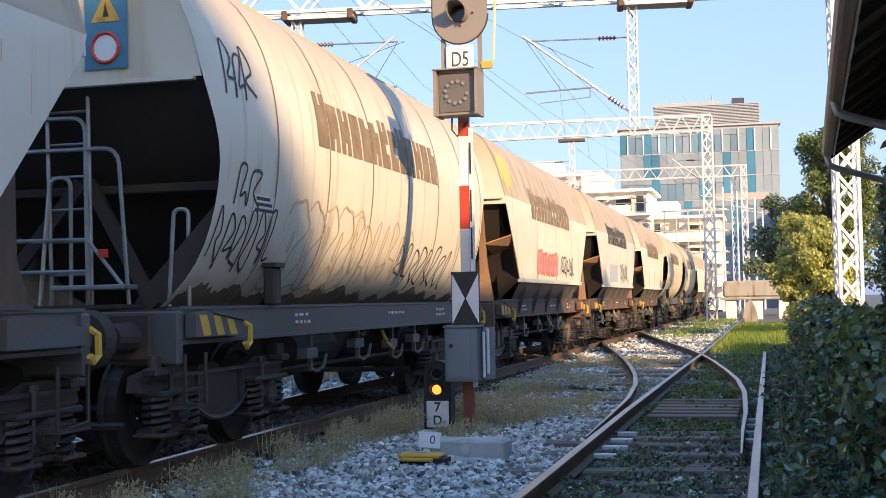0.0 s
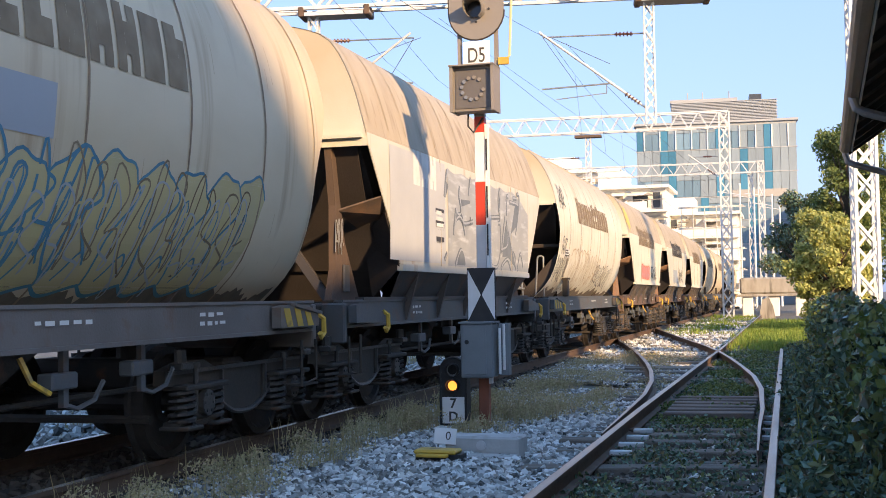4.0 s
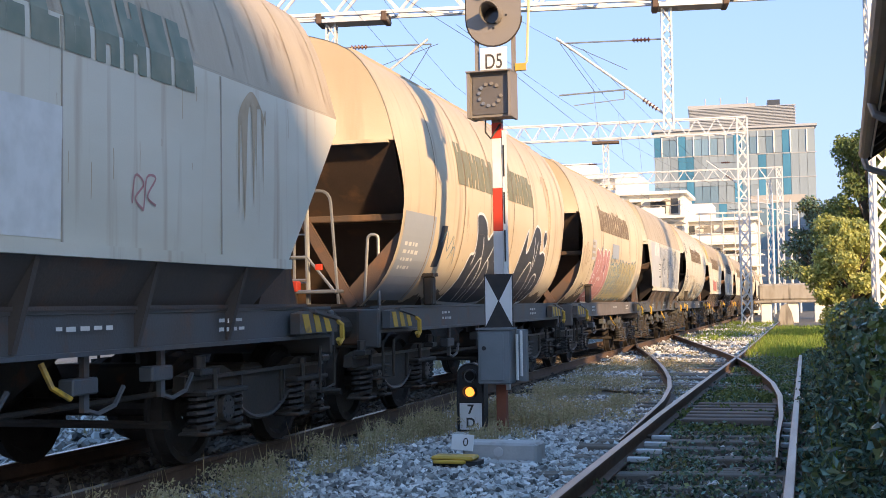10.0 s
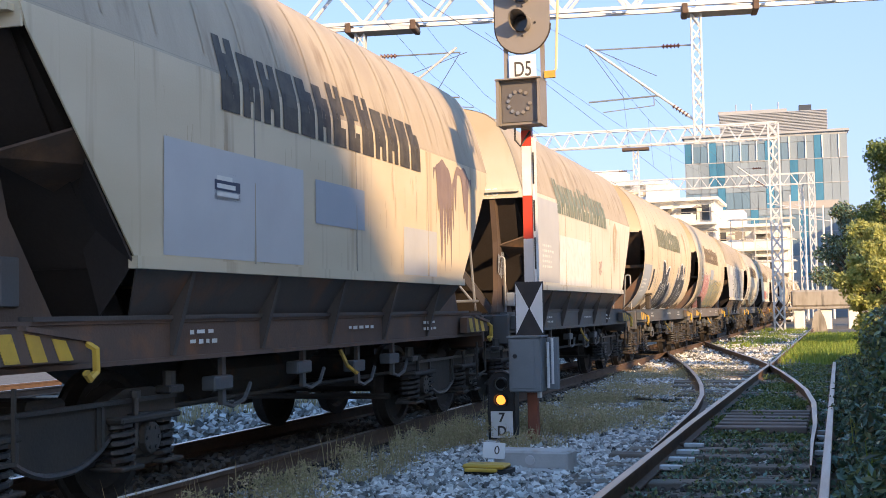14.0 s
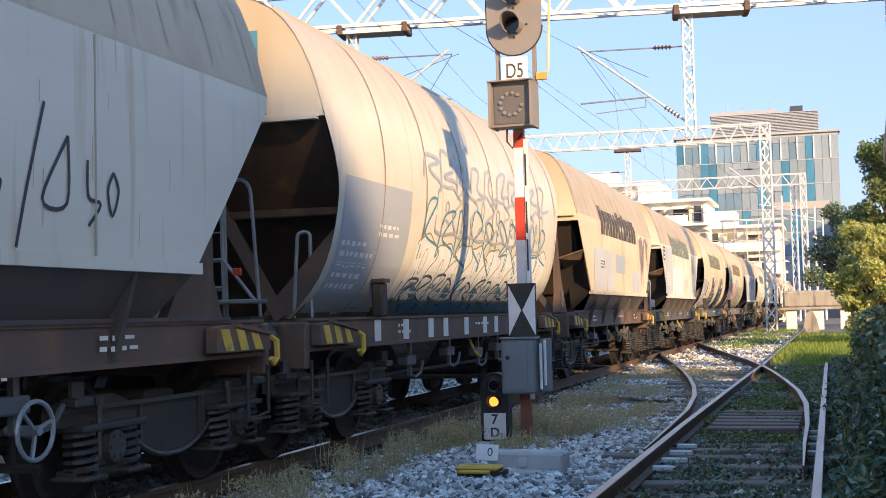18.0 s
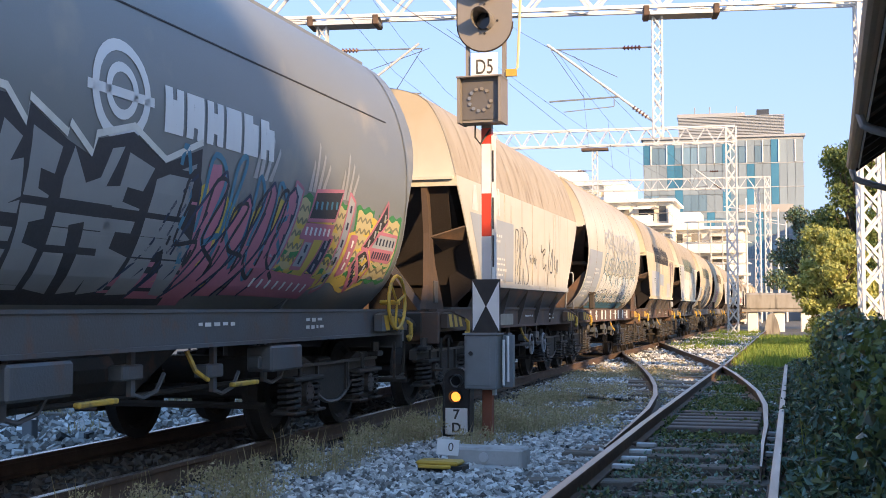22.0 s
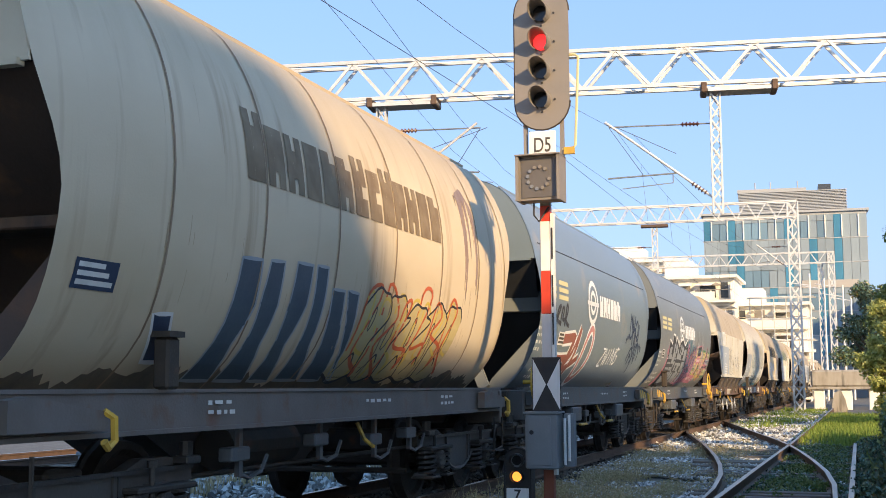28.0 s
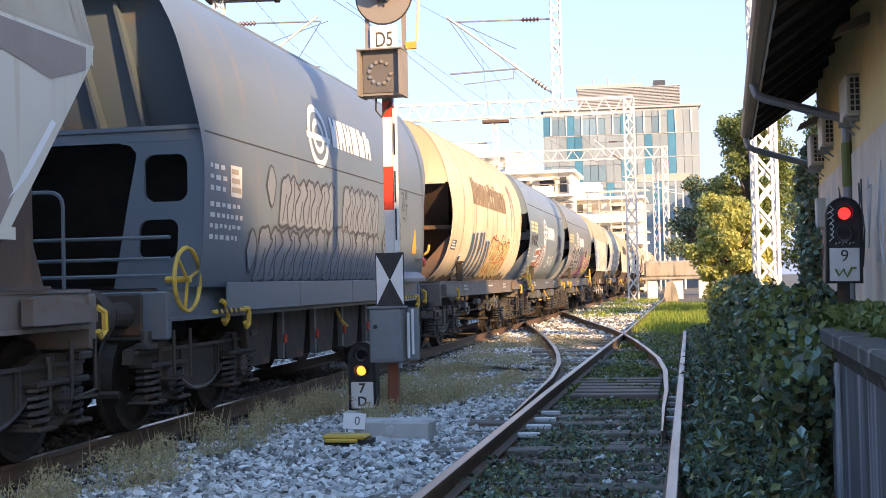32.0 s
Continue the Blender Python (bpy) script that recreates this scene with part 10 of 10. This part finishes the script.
for x in (-0.69, -0.23, 0.23, 0.69):
    part("end_fin", lambda bm: bm_prism(bm, [(-4.79, 3.86), (-4.16, 2.74), (-4.0, 2.74), (-4.72, 3.88)], "x", -0.018, 0.018), "midgrey", W11, at=pose(x, 0, 0), key="end_fin")
def rounded(x0, x1, z0, z1, r, n=5):
    out = []
    for cx, cz, a in ((x1 - r, z1 - r, 0), (x0 + r, z1 - r, 90), (x0 + r, z0 + r, 180), (x1 - r, z0 + r, 270)):
        out += [(cx + r * math.cos(math.radians(a + 90 * k / n)), cz + r * math.sin(math.radians(a + 90 * k / n))) for k in range(n + 1)]
    return out


def pierced(bm, sx):
    es = []
    for ring in ([(0.56, 1.27), (1.38, 1.27), (1.42, 1.6), (1.45, 2.1), (1.455, 2.598), (0.62, 2.598), (0.74, 2.57), (0.80, 2.50), (0.79, 2.42), (0.72, 2.1)],
                 rounded(0.87, 1.29, 2.05, 2.48, 0.10), [(a - 0.06 * (1.89 - z), z) for a, z in rounded(0.82, 1.20, 1.53, 1.89, 0.09)]):
        vs = [bm.verts.new((sx * a, -4.60, z)) for a, z in ring]
        es += [bm.edges.new((vs[k], vs[(k + 1) % len(vs)])) for k in range(len(vs))]
    bmesh.ops.triangle_fill(bm, edges=es, use_beauty=True)
    thicken(bm, 0.04)


for sx in (-1, 1):
    part("window_frame", lambda bm, sx=sx: pierced(bm, sx), "midgrey", W11, "grey end frame with two rounded openings")
for z in (1.38, 1.53, 1.72):
    part("safety_bar", lambda bm, z=z: bm_tube(bm, (-1.2, -4.8, z), (1.2, -4.8, z), 0.018, 6), "midgrey", W11)
# last wagon: camouflage patches
for k, (ring, m) in enumerate((
        ([(2.6, 3.03), (4.62, 3.03), (4.60, 2.86), (4.1, 2.72), (3.5, 2.82), (2.9, 2.60), (2.5, 2.75)], "g_umber"),
        ([(2.2, 2.35), (3.0, 2.40), (3.5, 2.15), (3.62, 1.90), (3.45, 1.68), (2.3, 1.68)], "g_umber"),
        ([(0.2, 2.9), (1.3, 3.0), (1.6, 2.5), (0.9, 2.2), (0.1, 2.4)], "g_mauve"))):
    mu, mz = sum(q[0] for q in ring) / len(ring), sum(q[1] for q in ring) / len(ring)
    p = Paint(A_, 0.009)
    for a, b in zip(ring, ring[1:] + ring[:1]):
        p.f.append((p.point(*a), p.point(*b), p.point(mu, mz)))
    p.put("camouflage_patch", m, W12, "grey-brown camouflage paint patch")
Paint(A_, 0.012).quad([(3.55, 1.86), (3.78, 2.02), (4.16, 2.42), (4.10, 2.44)], 5).put("white_flash", "g_white", W12, "white sprayed arrow shape")
# wagons already far along at the start
for w, m in zip(TRAIN[:3], ("ink_brown", "ink_black", "ink_brown")):
    word_blocks(A_, m, w, -2.44, 2.05, 2.80, 3.30, 13, 0.14, (0, 6, 8))
    streaks(A_, w, -3.3, 3.3, 2.2, 50, 131, long=0.4)
bubble(A_, "red_piece", "g_pink", "g_red", TRAIN[0], -1.9, 0.4, 1.75, 2.3, 4, 132, 0.04)
scribble(A_, "spray_tag", "g_dark", TRAIN[0], 0.8, 2.6, 1.75, 2.2, 5, 0.04, 133)
stain(A_, TRAIN[0], -4.25, 3.18, 3.85, 0.45, 134, "g_yellow")
plate(A_, TRAIN[1], -2.2, -0.4, 1.75, 2.25, "g_blue", "pale blue patch", None, 2)
scribble(A_, "spray_tag", "g_dark", TRAIN[1], 0.2, 2.2, 1.75, 2.3, 5, 0.04, 135)
for w in TRAIN[3:6]:
    word_blocks(R_, "ink_brown", w, -2.44, 2.08, 2.83, 3.31, 13, 0.14, (0, 6, 8))
for w in TRAIN:
    stencil([(1.268, 0.9), (1.268, 1.4)], w, -2.6, 1.19, 2, 0.6, "ink_white", 0.035, 200)
    stencil([(1.268, 0.9), (1.268, 1.4)], w, 0.4, 1.17, 1, 0.9, "ink_white", 0.035, 201)
    stencil([(1.268, 0.9), (1.268, 1.4)], w, 2.6, 1.19, 2, 0.4, "ink_white", 0.035, 202)

def shadow_streak(sec, w, u, z0, z1, wd, seed, tone):
    """The signal's cast shadow painted on as a ragged streak with tongues."""
    r = random.Random(seed)
    tongues = [(r.uniform(-1, 1), r.uniform(0.05, 0.22), r.uniform(0.3, 1.0)) for _ in range(6)]
    def low(q):
        t = (q - u) / wd
        return min(z1 - 0.12 - (z1 - z0) * max(d * math.exp(-((t - c) / s) ** 2) for c, s, d in tongues), z1 - 0.05)
    Paint(sec, 0.006).fill(u - wd, u + wd, low, lambda q: z1 - 0.04 * math.sin(11 * q) ** 2 - 0.25 * (abs(q - u) / wd) ** 3, 36, 8).put("dust_stain", tone, w, "ragged painted streak standing for the signal's shadow")


# signal shadow put into colour on five wagon sides
shadow_streak(A_, W5, 2.85, 1.85, 3.03, 0.34, 51, "g_mauve")
shadow_streak(A_, W5, 3.6, 2.3, 3.03, 0.40, 53, "g_mauve")
shadow_streak(A_, W4, 2.85, 1.8, 3.02, 0.26, 42, "g_brown")
shadow_streak(R_, W3, 3.3, 1.9, 3.5, 0.26, 35, "g_brown")
shadow_streak(R_, W10, 3.1, 2.2, 3.6, 0.30, 104, "g_mauve")
for k, w in enumerate((W0, W2, W3, W6, W10)):
    streaks(R_, w, -4.3, 4.3, 3.45, 22, 400 + k, long=0.8)
for k, w in enumerate((W1, W4, W5, W7)):
    streaks(A_, w, -4.2, 4.2, 2.85, 20, 410 + k, long=0.5)

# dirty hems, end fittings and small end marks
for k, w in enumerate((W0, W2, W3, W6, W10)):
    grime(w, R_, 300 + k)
for w in (W5, W7, W10, W3, W6):
    lamp = part("tail_lamp", lambda bm: (bm_box(bm, 0.18, 0.30, -4.98, -4.86, 1.44, 1.56, 0.012)), "red", w, "small red lamp box on a stalk", key="tail_lamp")
    part("lamp_stalk", lambda bm: bm_box(bm, 0.21, 0.27, -4.95, -4.89, 1.24, 1.44), "rail", lamp, key="lamp_stalk")
for w in (W1, W4, W5, W7):
    part("column_hatch", lambda bm: (bm_box(bm, 1.02, 1.045, -4.40, -4.22, 1.36, 1.66, 0.008)), "sill", w, "small grey hatch on the end column", key="column_hatch")
scribble([(1.026, 1.2), (1.026, 3.2)], "spray_tag", "g_silver", W1, -4.62, -4.35, 1.75, 2.15, 3, 0.02, 301, 0.004)
scribble([(1.026, 1.2), (1.026, 3.2)], "spray_tag", "g_blue", W4, -4.62, -4.28, 1.75, 2.15, 4, 0.018, 302, 0.004)
# gear at the rear corner of the skirted wagon
part("ledge_hood", lambda bm: bm_prism(bm, [(1.40, 1.44), (1.52, 1.33), (1.52, 1.28), (1.40, 1.28)], "y", 2.75, 4.45), "midgrey", W11, "sloping sheet ledge")
gb = part("coupling_box", lambda bm: bm_box(bm, 1.40, 1.52, 4.05, 4.32, 1.62, 1.80, 0.01), "midgrey", W11, "grey hose box with yellow tap")
part("tap_handle", lambda bm: bm_path(bm, [(1.54, 4.25, 1.70), (1.58, 4.38, 1.76), (1.58, 4.48, 1.86)], 0.022, 6), "yellow", gb)
part("hose_loop", lambda bm: bm_path(bm, [(1.54, 4.2, 1.66), (1.56, 4.12, 1.60), (1.56, 4.14, 1.52), (1.56, 4.22, 1.53), (1.55, 4.26, 1.64)], 0.014, 5), "red", gb)
part("corner_grab", lambda bm: bm_path(bm, [(1.3, 4.86, 1.27), (1.3, 4.86, 2.32), (1.28, 4.80, 2.42), (1.24, 4.72, 2.36), (1.24, 4.70, 2.1)], 0.024, 6), "galv", W11, "pale corner grab rail")


# ---- motion ----
def train_shift(t):
    """Metres the train has gone at t seconds, by its speed at a few moments."""
    knots = ((0, 3.62), (6, 3.80), (12, 3.90), (19, 4.05), (25, 4.10), (28, 4.13), (32, 4.05))
    s = 0.0
    for (a, va), (b, vb) in zip(knots, knots[1:]):
        if t <= a:
            break
        e = min(t, b)
        ve = va + (vb - va) * (e - a) / (b - a)
        s += (va + ve) / 2 * (e - a)
    return s


def motions():
    times = [float(i) for i in range(33)]
    for w in TRAIN:
        y = w.location.y
        walk(w, [(t, pose(TRACK_X, y + train_shift(t), 0)) for t in times])
    turns = [i * 4 / FPS for i in range(int(32 * FPS / 4) + 1)]
    for ws, sy in WHEELS:
        walk(ws, [(t, pose(0, sy, 0.46, -math.degrees(train_shift(t) / 0.46) % 360)) for t in turns])


motions()
